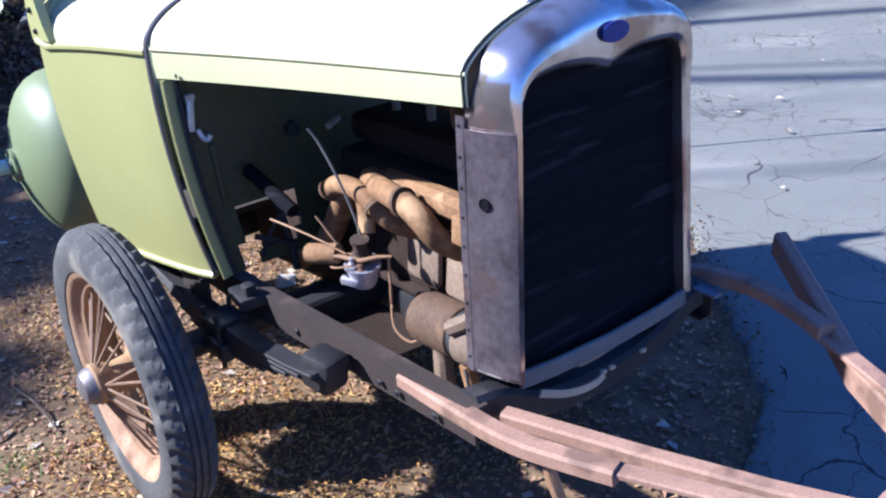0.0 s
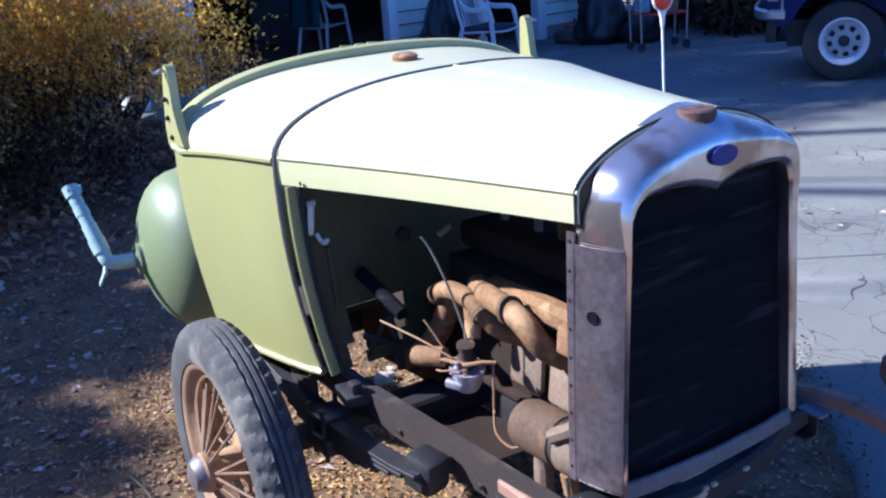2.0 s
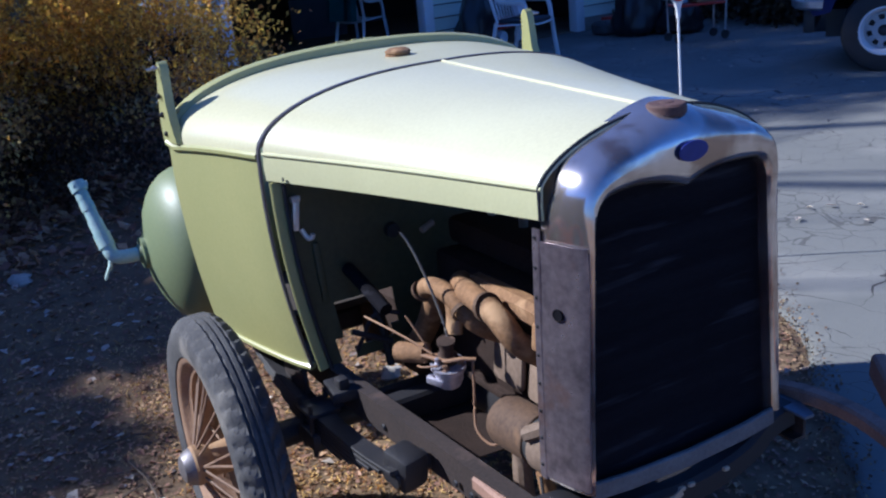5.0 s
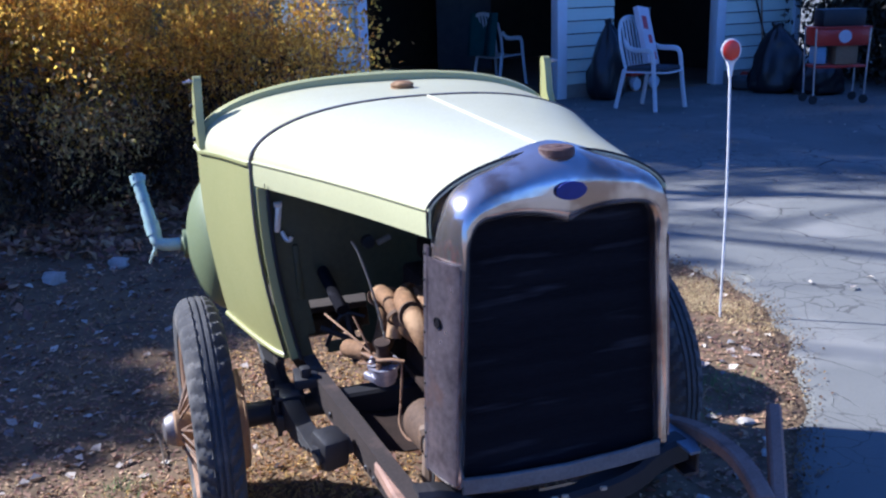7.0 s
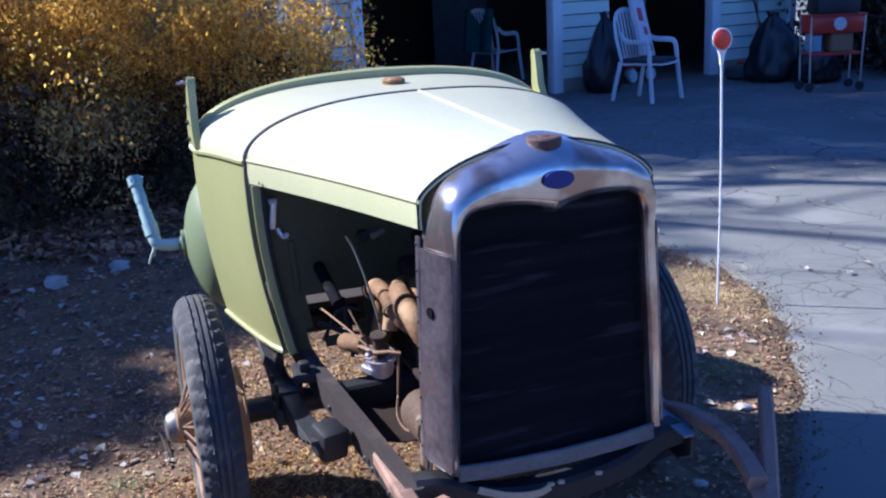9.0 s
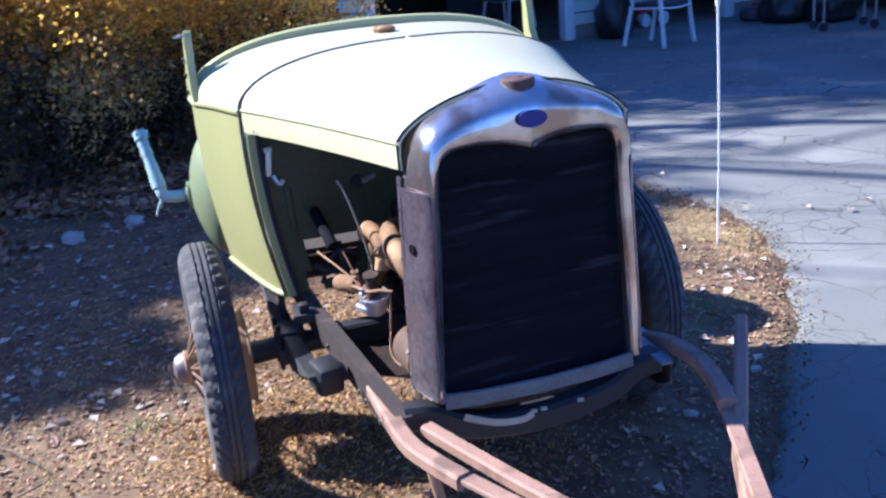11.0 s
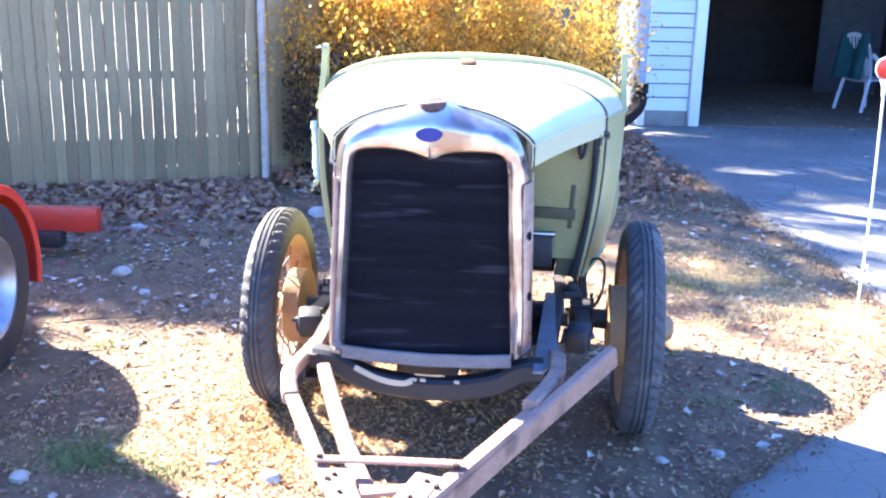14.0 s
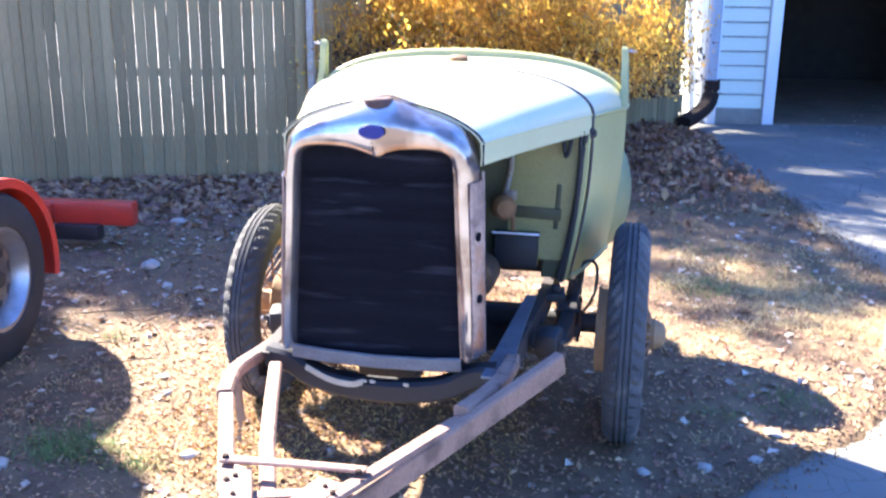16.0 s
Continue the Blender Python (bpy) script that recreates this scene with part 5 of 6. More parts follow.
sweep(bm, [(0.0, -0.11, 2.5), (0.0, -0.11, 0.46)], rect_section(0.13, 0.10, 0.02), up=(0, 1, 0))
spout = part("downspout", bm, M_SPOUT, garage, "grey-blue downspout")
bm = bmesh.new()
sweep(bm, chaikin([(0.02, -0.11, 0.52), (0.02, -0.12, 0.34), (-0.05, -0.22, 0.20), (-0.36, -0.62, 0.08)]), rect_section(0.17, 0.13, 0.025))
part("elbow", bm, M_RUST_DARK, spout, "dark brown downspout elbow")
bm = bmesh.new()
box(bm, 1.0, 0.04, 2.0, at(4.6, 4.6, 1.02, 0, 0, -12), 0.01)
part("inner_door", bm, M_DOOR, garage, "inner door panel darkened for the doorway's shade")


def gworld(x, y, z=0.0):
    return garage.matrix_basis @ Vector((x, y, z))


# ---- loose things by the garage ----
def plastic_chair(x, y, rz, label):
    c = tagged(empty("garden_chair", x, y, 0.02, rz), label, "chair", "white garden chairs")
    c.scale = (1.04, 1.04, 1.10)
    for sx in (-1, 1):
        bm = bmesh.new()
        sweep(bm, chaikin([(sx * 0.28, -0.27, 0.0), (sx * 0.26, -0.22, 0.35), (sx * 0.255, -0.20, 0.60), (sx * 0.255, -0.14, 0.64), (sx * 0.25, 0.12, 0.63), (sx * 0.235, 0.22, 0.72)]), rect_section(0.055, 0.028, 0.01), up=(1, 0, 0))
        part("arm_leg", bm, M_WHITE, c)
        bm = bmesh.new()
        sweep(bm, [(sx * 0.25, 0.32, 0.0), (sx * 0.225, 0.22, 0.42)], rect_section(0.055, 0.028, 0.01), up=(1, 0, 0))
        part("rear_leg", bm, M_WHITE, c)
    bm = bmesh.new()
    panel(bm, [[Vector((-0.24 + 0.48 * u, y0, 0.42 - 0.02 * math.sin(u * math.pi) - 0.03 * (y0 + 0.25))) for u in np.linspace(0, 1, 7)] for y0 in np.linspace(-0.25, 0.22, 5)], 0.018)
    part("seat", bm, M_WHITE, c)
    bm = bmesh.new()
    pts = chaikin([(-0.22, 0.20, 0.42), (-0.25, 0.27, 0.70), (-0.20, 0.33, 0.92), (0, 0.36, 0.98), (0.20, 0.33, 0.92), (0.25, 0.27, 0.70), (0.22, 0.20, 0.42)])
    sweep(bm, pts, rect_section(0.05, 0.022, 0.008), up=(0, 1, 0))
    part("back_frame", bm, M_WHITE, c)
    for u in np.linspace(-0.15, 0.15, 6):
        bm = bmesh.new()
        sweep(bm, [(u * 0.9, 0.215, 0.42), (u, 0.28, 0.70), (u * 0.95, 0.345, 0.95)], rect_section(0.034, 0.010, 0.003), up=(0, 1, 0))
        part("back_slat", bm, M_WHITE, c)
    return c


chair_b = plastic_chair(5.34, 8.42, 22, "white plastic garden chair with a dark cushion")
bm = bmesh.new()
box(bm, 0.46, 0.46, 0.05, at(0, 0, 0.445), 0.02)
cushion = part("seat_cushion", bm, M_CUSHION)
cushion.matrix_basis = pose(5.34, 8.42, 0.055, 0, 0, 22) @ at(0, -0.02, 0.0)
tagged(cushion, "dark flat seat cushion on a white chair", "cushion")
bm = bmesh.new()
box(bm, 0.24, 0.07, 0.70, at(0, 0, 0.35), 0.005)
carton = part("carton", bm, M_BOX)
carton.matrix_basis = pose(5.34, 8.42, 0.055, 0, 0, 22) @ at(0.02, 0.02, 0.485, -20, 8, 4)
tagged(carton, "tall white and red printed carton leaning on a chair", "box")
for k, (z, h) in enumerate(((0.50, 0.16), (0.30, 0.10))):
    bm = bmesh.new()
    box(bm, 0.10 - 0.03 * k, 0.004, h, at(-0.03 + 0.05 * k, -0.037, z))
    part("print_panel", bm, M_BOXRED, carton)
for k in range(3):
    bm = bmesh.new()
    box(bm, 0.012, 0.003, 0.09, at(0.03 + 0.02 * k, -0.037, 0.10))
    part("print_bar", bm, M_BOXRED, carton)
chair_a = plastic_chair(4.82, 11.9, 118, "white plastic garden chair inside the doorway")
bm = bmesh.new()
panel(bm, [[Vector((-0.26 + 0.52 * u, 0.30 + 0.05 * math.sin(u * 9) + 0.1 * v, 1.02 - 0.62 * v)) for u in np.linspace(0, 1, 9)] for v in np.linspace(0, 1, 7)], 0.03)
coat = part("jacket", bm, M_CLOTH)
coat.matrix_basis = pose(4.82, 11.9, 0.08, 0, 0, 118) @ at(0, 0.03, 0.0)
tagged(coat, "dark teal jacket hung over a chair back", "jacket")


def lumpy(bm, r, h, n=30, seed=0):
    """A slack sack: wide foot, slumped shoulders, gathered neck."""
    rings = []
    for f in np.linspace(0, 1, 22):
        rad = r * float(np.interp(f, [0, 0.08, 0.3, 0.55, 0.75, 0.88, 0.94, 1.0], [0.80, 1.02, 1.08, 0.96, 0.74, 0.42, 0.17, 0.26]))
        lean = 0.10 * r * math.sin(f * 3 + seed)
        ring = []
        for a in np.linspace(0, 2 * math.pi, n, endpoint=False):
            c, s = math.cos(a), math.sin(a)
            k = 1 + 0.34 * noise.noise((c * 1.3 + seed, s * 1.3, f * 2)) + 0.16 * noise.noise((c * 4 + seed, s * 4, f * 5)) + 0.05 * math.sin(a * 9 + seed + 3 * f)
            ring.append(Vector((rad * k * c + lean, rad * k * s, h * f * (1 + 0.05 * noise.noise((c * 2, s * 2, seed))))))
        rings.append(ring)
    skin(bm, rings, caps=True)
    return bm


for k, (gx, gy, r, h, label) in enumerate(((3.98, -0.42, 0.24, 1.0, "full black rubbish bag against the garage wall"),
                                            (6.42, -1.75, 0.28, 0.50, "slumped black rubbish bag"), (6.10, -1.25, 0.30, 0.88, "black bag beside the red cart"))):
    bm = bmesh.new()
    lumpy(bm, r, h, 30, k * 3.1)
    bag = part("rubbish_bag", bm, M_BAG, smooth=80)
    p = gworld(gx, gy)
    bag.matrix_basis = at(p.x, p.y, 0.02)
    tagged(bag, label, "bag", "black bags")
for k, gx in enumerate((6.55, 6.78)):
    bm = bmesh.new()
    tube(bm, [(0, -0.42, 0.02), (0, -0.03, 1.6)], 0.014, 8)
    p = gworld(gx + 0.2, 0.0)
    tool = part("rake", bm, M_RUST_DARK if k else M_WOOD)
    tool.matrix_basis = at(p.x, p.y, 0, 0, 8 * (1 - 2 * k), GANG)
    tagged(tool, "long handled garden tool leaning on the wall", "tool", "garden tools")
# red shop cart
cart = tagged(empty("utility_cart", 7.42, 7.72, 0.02, -19), "red folding barbecue cart with chrome legs", "cart")
bm = bmesh.new()
box(bm, 0.62, 0.36, 0.20, at(0, 0, 0.78), 0.02)
box(bm, 0.66, 0.40, 0.02, at(0, 0, 0.89), 0.006)
part("tray", bm, M_RED, cart)
bm = bmesh.new()
box(bm, 0.50, 0.32, 0.20, at(0.02, 0.02, 1.0), 0.02)
part("lid_box", bm, M_DARKPLASTIC, cart)
bm = bmesh.new()
box(bm, 0.60, 0.36, 0.03, at(0, 0, 0.44), 0.01)
part("lower_shelf", bm, M_RED, cart)
bm = bmesh.new()
lathe(bm, [(0.075, -0.003), (0.075, 0.003), (0.0, 0.004)], 24, at(0.02, -0.184, 0.79, 90, 0, 0))
part("round_mark", bm, M_BOX, cart, "round white mark")
bm = bmesh.new()
box(bm, 0.12, 0.25, 0.20, at(-0.22, 0, 0.57), 0.02)
part("shelf_box", bm, M_BUCKET, cart)
bm = bmesh.new()
box(bm, 0.26, 0.25, 0.22, at(0.08, 0, 0.57), 0.01)
part("shelf_carton", bm, M_WOOD, cart)
for sx in (-1, 1):
    for sy in (-1, 1):
        bm = bmesh.new()
        tube(bm, [(sx * 0.30, sy * 0.16, 0.06), (sx * 0.32, sy * 0.17, 0.9)], 0.012, 8)
        part("leg", bm, M_CHROME, cart)
        bm = bmesh.new()
        lathe(bm, [(0.0, -0.015), (0.05, -0.015), (0.055, 0.0), (0.05, 0.015), (0.0, 0.015)], 16, at(sx * 0.30, sy * 0.16, 0.055, 90, 0, 0))
        part("caster", bm, M_DARKPLASTIC, cart)
# hand cart behind the chair
p = gworld(4.95, 0.25)
bm = bmesh.new()
box(bm, 0.5, 0.3, 0.16, at(0, 0, 0.27), 0.03)
mower = tagged(part("hand_mower", bm, M_RED), "small red machine with pale wheels in the doorway", "mower")
mower.matrix_basis = at(p.x, p.y, 0.02, 0, 0, 20)
for sx in (-1, 1):
    for sy in (-1, 1):
        bm = bmesh.new()
        lathe(bm, [(0, -0.02), (0.05, -0.02), (0.055, -0.03), (0.085, -0.03), (0.09, 0.0), (0.085, 0.03), (0.055, 0.03), (0.05, 0.02), (0, 0.02)], 20, at(sx * 0.2, sy * 0.19, 0.09, 90, 0, 0))
        part("wheel", bm, M_WHITE, mower)
bm = bmesh.new()
tube(bm, [(0.15, 0.1, 0.3), (0.35, 0.15, 0.7), (0.5, 0.15, 1.1)], 0.014, 8)
part("handle", bm, M_WIRE, mower)
# red tool box on the ground by the wall
p = gworld(6.75, -0.32)
tool_box = tagged(empty("tool_box", p.x, p.y, 0.012, GANG + 4), "low red metal tool box on the driveway", "tool box")
bm = bmesh.new()
box(bm, 0.52, 0.22, 0.13, at(0, 0, 0.067), 0.008)
part("body", bm, M_RED, tool_box)
bm = bmesh.new()
skin(bm, [[Vector((x, -0.112, 0.133)), Vector((x, -0.08, 0.175)), Vector((x, 0.08, 0.175)), Vector((x, 0.112, 0.133))] for x in (-0.262, 0.262)], caps=True)
part("lid", bm, M_RED, tool_box)
bm = bmesh.new()
tube(bm, [(-0.09, 0, 0.176), (-0.07, 0, 0.21), (0.07, 0, 0.21), (0.09, 0, 0.176)], 0.008, 8)
part("handle", bm, M_DARKPLASTIC, tool_box)
# tyre lying flat by the corner board
p = gworld(6.20, -0.75)
bm = bmesh.new()
lathe(bm, [(0.19, -0.05), (0.22, -0.075), (0.28, -0.075), (0.31, -0.05), (0.315, 0.0), (0.31, 0.05), (0.28, 0.075), (0.22, 0.075), (0.19, 0.05)], 36, closed=True)
old = part("old_tyre", bm, M_TYRE)
old.matrix_basis = at(p.x, p.y, 0.095)
tagged(old, "old black tyre lying flat on the driveway", "tyre")
# blue tub among the shrubs beyond the cart
bm = bmesh.new()
lathe(bm, [(0, 0), (0.15, 0.0), (0.19, 0.30), (0.20, 0.31), (0.18, 0.305), (0.14, 0.02), (0, 0.02)], 24)
tub = part("plastic_tub", bm, M_BUCKET)
tub.matrix_basis = at(8.9, 6.9, 0.45)
tagged(tub, "pale blue plastic tub on a block", "tub")
bm = bmesh.new()
box(bm, 0.6, 0.5, 0.45, at(0, 0, 0.225), 0.02)
blk = part("stand", bm, M_DARKPLASTIC)
blk.matrix_basis = at(8.9, 6.9, 0.005, 0, 0, 30)
tagged(blk, "dark low stand under a tub", "stand")

# ---- driveway marker ----
mark = tagged(empty("driveway_marker", 1.775, 1.925, 0), "thin white driveway marker with an orange-red reflector", "marker")
bm = bmesh.new()
tube(bm, [(0, 0, -0.05), (0.0, -0.006, 0.6), (-0.02, -0.01, 1.18)], 0.0055, 8)
part("rod", bm, M_WHITE, mark)
HEAD = at(-0.022, -0.012, 1.245, 90, 0, -28)
bm = bmesh.new()
lathe(bm, [(0, -0.012), (0.045, -0.012), (0.047, 0.012), (0.041, 0.014), (0.040, 0.006), (0, 0.006)], 28, HEAD @ Matrix.Diagonal((0.92, 1.1, 1, 1)))
part("reflector_case", bm, M_WHITE, mark)
bm = bmesh.new()
lathe(bm, [(0.040, 0.006), (0.039, 0.015), (0.03, 0.018), (0, 0.019)], 28, HEAD @ Matrix.Diagonal((0.92, 1.1, 1, 1)))
part("reflector", bm, M_REDTAG, mark, "round orange-red reflector")
bm = bmesh.new()
skin(bm, [[Vector((-0.020 + a * w, -0.011 + b * 0.006, z)) for a, b in ((-1, -1), (1, -1), (1, 1), (-1, 1))] for z, w in ((1.13, 0.006), (1.17, 0.011), (1.205, 0.024))], caps=True)
part("neck", bm, M_WHITE, mark)


# ---- red utility trailer ----
def road_wheel(name, parent, m, r, width, rim_r, mat_rim, label):
    w = new(name)
    w.parent = parent
    w.matrix_basis = m
    tagged(w, label)
    h = width / 2
    bm = bmesh.new()
    lathe(bm, [(rim_r, h * 0.8), (rim_r + 0.02, h), (r - 0.05, h), (r - 0.015, h * 0.88), (r, h * 0.6), (r, h * 0.2), (r - 0.006, h * 0.17), (r - 0.006, h * 0.1), (r, h * 0.07),
               (r, -h * 0.6), (r - 0.015, -h * 0.88), (r - 0.05, -h), (rim_r + 0.02, -h), (rim_r, -h * 0.8)], 48)
    part("tyre", bm, M_TYRE_BLACK, w)
    bm = bmesh.new()
    lathe(bm, [(rim_r + 0.004, h * 0.8), (rim_r + 0.012, h * 0.92), (rim_r - 0.004, h * 0.93), (rim_r - 0.016, h * 0.7), (rim_r - 0.035, h * 0.35), (rim_r - 0.045, -h * 0.6), (rim_r, -h * 0.8)], 48)
    rim = part("rim", bm, mat_rim, w)
    # spoked disc with eight windows
    bm = bmesh.new()
    ro, ri, n = rim_r - 0.036, rim_r * 0.42, 48
    zo, zi = h * 0.30, h * 0.55
    out_v = [bm.verts.new((ro * math.cos(2 * math.pi * k / n), ro * math.sin(2 * math.pi * k / n), zo)) for k in range(n)]
    mid_o = [bm.verts.new((ro * 0.86 * math.cos(2 * math.pi * k / n), ro * 0.86 * math.sin(2 * math.pi * k / n), zo + 0.010)) for k in range(n)]
    mid_i = [bm.verts.new((ro * 0.60 * math.cos(2 * math.pi * k / n), ro * 0.60 * math.sin(2 * math.pi * k / n), zi)) for k in range(n)]
    in_v = [bm.verts.new((ri * 0.6 * math.cos(2 * math.pi * k / n), ri * 0.6 * math.sin(2 * math.pi * k / n), zi)) for k in range(n)]
    for k in range(n):
        j = (k + 1) % n
        bm.faces.new((out_v[k], out_v[j], mid_o[j], mid_o[k]))
        if k % 6 not in (0, 1, 2):
            bm.faces.new((mid_o[k], mid_o[j], mid_i[j], mid_i[k]))
        bm.faces.new((mid_i[k], mid_i[j], in_v[j], in_v[k]))
    bmesh.ops.solidify(bm, geom=list(bm.faces), thickness=0.006)
    part("spoke_disc", bm, mat_rim, rim)
    bm = bmesh.new()
    lathe(bm, [(0, zi + 0.035), (ri * 0.35, zi + 0.03), (ri * 0.55, zi), (ri * 0.62, zi - 0.02), (0, zi - 0.03)], 24)
    part("hub", bm, M_DARKPLASTIC, rim)
    # dark disc imitates the shade behind the rim's windows
    bm = bmesh.new()
    lathe(bm, [(ro, -h * 0.3), (0, -h * 0.3)], 32)
    part("inner_shadow_plate", bm, M_DARKPLASTIC, rim, "dark plate standing for shade inside the rim")
    return w


trailer = tagged(empty("utility_trailer", -1.94, 0.95, 0, 7), "red flatbed utility trailer with a spoked wheel", "trailer")
FR, FH = 0.425, 0.34
ANG = np.linspace(math.radians(-14), math.radians(194), 28)
for wy in (0.0, -0.80):
    road_wheel("wheel", trailer, at(0.0, wy - 0.03, 0.345, 0, 90, 0), 0.360, 0.20, 0.205, M_CHROME, "wheel with a silver spoked rim")
    bm = bmesh.new()
    sweep(bm, [(-0.02, wy + FR * math.cos(a), FH + FR * math.sin(a) * 0.96) for a in ANG], rect_section(0.014, 0.24, 0.004), up=(1, 0, 0))
    part("fender", bm, M_RED, trailer, "rounded red wheel fender", smooth=40)
    bm = bmesh.new()
    panel(bm, [[Vector((0.098, wy + r * math.cos(a), FH + r * math.sin(a) * 0.96)) for a in ANG] for r in (FR, FR - 0.035)], 0.008)
    part("fender_lip", bm, M_RED, trailer)
    bm = bmesh.new()
    panel(bm, [[Vector((-0.13, wy + r * math.cos(a), FH + r * math.sin(a) * 0.96)) for a in ANG] for r in (FR, 0.12)], 0.01)
    part("fender_liner", bm, M_DARKPLASTIC, trailer)
    road_wheel("wheel", trailer, at(-2.37, wy, 0.35, 0, -90, 0), 0.360, 0.20, 0.205, M_CHROME, "wheel with a silver spoked rim")
    bm = bmesh.new()
    tube(bm, [(-2.3, wy, 0.35), (-0.06, wy, 0.35)], 0.03, 12)
    part("axle", bm, M_BLACK, trailer)
bm = bmesh.new()
panel(bm, [[Vector((0.098, -0.40 + 0.17 * u * (1 + 0.55 * v), 0.50 + 0.20 * v - 0.03 * (1 - u * u))) for u in np.linspace(-1, 1, 7)] for v in (0, 0.5, 1)], 0.008)
part("fender_web", bm, M_RED, trailer, "red web between the fenders")
for x in (-0.62, -1.75):
    bm = bmesh.new()
    box(bm, 0.09, 3.6, 0.11, at(x, 0.0, 0.205), 0.006)
    part("frame_beam", bm, M_RED, trailer, "red steel frame beam")
for y in (-1.80, 1.76):
    bm = bmesh.new()
    box(bm, 2.12, 0.09, 0.14, at(-1.155, y, 0.205), 0.008)
    part("end_beam", bm, M_RED, trailer, "red steel end beam")
for y in np.linspace(-1.6, 1.6, 12):
    bm = bmesh.new()
    box(bm, 1.1, 0.20, 0.03, at(-1.185, y, 0.255), 0.004)
    part("deck_plank", bm, M_INSIDE, trailer)
# high boarded sides round the deck, unseen, added to lengthen the ground shadow
for x in (-0.66, -1.71):
    for k in range(7):
        bm = bmesh.new()
        box(bm, 0.03, 2.28, 0.218, at(x, -0.61, 0.40 + 0.226 * k), 0.004)
        part("side_board", bm, M_WOOD, trailer)
    for y in (-1.65, -0.60, 0.45):
        bm = bmesh.new()
        box(bm, 0.05, 0.08, 1.60, at(x - 0.041, y, 1.06), 0.004)
        part("stake", bm, M_WOOD, trailer)
bm = bmesh.new()
box(bm, 0.26, 0.10, 0.09, at(-0.42, 1.70, 0.10), 0.008)
part("light_box", bm, M_DARKPLASTIC, trailer)
bm = bmesh.new()
box(bm, 0.05, 0.14, 0.24, at(-0.10, 0.44, 0.20, 10, 0, 0), 0.01)
part("fender_stay", bm, M_RED, trailer)
# red wedge under the tyre
chock = tagged(empty("wheel_chock", -1.77, 0.31, 0.004, 12), "red plastic wheel chock against the trailer's tyre", "chock")
bm = bmesh.new()
skin(bm, [[Vector((x, -0.13, 0.0)), Vector((x, 0.11, 0.0)), Vector((x, 0.10, 0.14)), Vector((x, 0.05, 0.155)), Vector((x, -0.12, 0.03))] for x in (-0.09, -0.08, 0.08, 0.09)], caps=True)
part("wedge", bm, M_RED, chock)
bm = bmesh.new()
sweep(bm, [(0.0, -0.11, 0.045), (0.0, 0.045, 0.162)], rect_section(0.018, 0.014, 0.004))
part("rib", bm, M_RED, chock)

# ---- blue pickup ----
TW = Vector((6.55, 4.45, 0))
truck = tagged(empty("pickup_truck", TW.x, TW.y, 0.012, math.degrees(math.atan2(0.80, -0.60))), "dark blue pickup truck with white spoked wheels", "truck")
# local x runs to the truck's front, local +y is the side that faces the house's yard
TR = -1 if (Matrix.Rotation(math.atan2(0.80, -0.60), 4, "Z") @ Vector((0, 1, 0))).x > 0 else 1
side_y = TR * 0.0


def tl(x, y, z):
    return Vector((x, TR * y, z))


bm = bmesh.new()
WB = -3.0
outline = [(0.70, 0.72), (0.72, 0.90), (0.70, 1.10), (0.58, 1.17), (-0.60, 1.23), (-0.72, 1.23), (-4.05, 1.23), (-4.10, 0.70), (-3.55, 0.62)]
arch2 = [(WB + 0.47 * math.cos(a), 0.42 + 0.46 * math.sin(a)) for a in np.linspace(math.radians(165), math.radians(20), 12)]
arch1 = [(0.47 * math.cos(a), 0.43 + 0.46 * math.sin(a)) for a in np.linspace(math.radians(165), math.radians(15), 14)]
loop = outline + [(WB - 0.47, 0.54)] + arch2[::1] + [(WB + 0.48, 0.50), (-0.48, 0.50)] + arch1 + [(0.49, 0.54), (0.60, 0.52)]
rings = []
for y, shrink in ((0.02, 1.0), (-0.02, 1.0), (-1.66, 1.0), (-1.70, 1.0)):
    rings.append([tl(x, y + 0.04, z) for x, z in loop])
rows = skin(bm, rings)
f0 = bm.faces.new(rows[0])
f1 = bm.faces.new(rows[-1][::-1])
bmesh.ops.triangulate(bm, faces=[f0, f1])
body = part("body", bm, M_BLUE, truck, smooth=30)
bm = bmesh.new()
cabin = [(-0.70, 1.22), (-1.25, 1.82), (-2.35, 1.84), (-2.50, 1.22)]
skin(bm, [[tl(x, -0.02, z) if z < 1.3 else tl(x, -0.16, z) for x, z in cabin], [tl(x, -1.64, z) if z < 1.3 else tl(x, -1.50, z) for x, z in cabin]], caps=True)
part("cab", bm, M_BLUE, truck, smooth=30)
bm = bmesh.new()
panel(bm, [[tl(-1.05, -0.035, 1.30), tl(-2.25, -0.035, 1.30)], [tl(-1.35, -0.135, 1.72), tl(-2.2, -0.135, 1.72)]], 0.01)
part("side_window", bm, M_DARKPLASTIC, truck, "dark side glass")
bm = bmesh.new()
sweep(bm, chaikin([tl(0.52, 0.055, 0.62), tl(0.68, 0.06, 0.63), tl(0.79, -0.10, 0.64), tl(0.80, -0.8, 0.64), tl(0.79, -1.5, 0.64), tl(0.66, -1.72, 0.62)]), rect_section(0.05, 0.10, 0.02))
part("bumper", bm, M_CHROME, truck, "chrome front bumper")
bm = bmesh.new()
box(bm, 0.10, 1.5, 0.20, at(0.64, TR * -0.79, 0.46), 0.02)
part("air_dam", bm, M_DARKPLASTIC, truck)
bm = bmesh.new()
box(bm, 0.03, 1.2, 0.26, at(0.725, TR * -0.83, 0.90), 0.01)
part("grille", bm, M_DARKPLASTIC, truck)
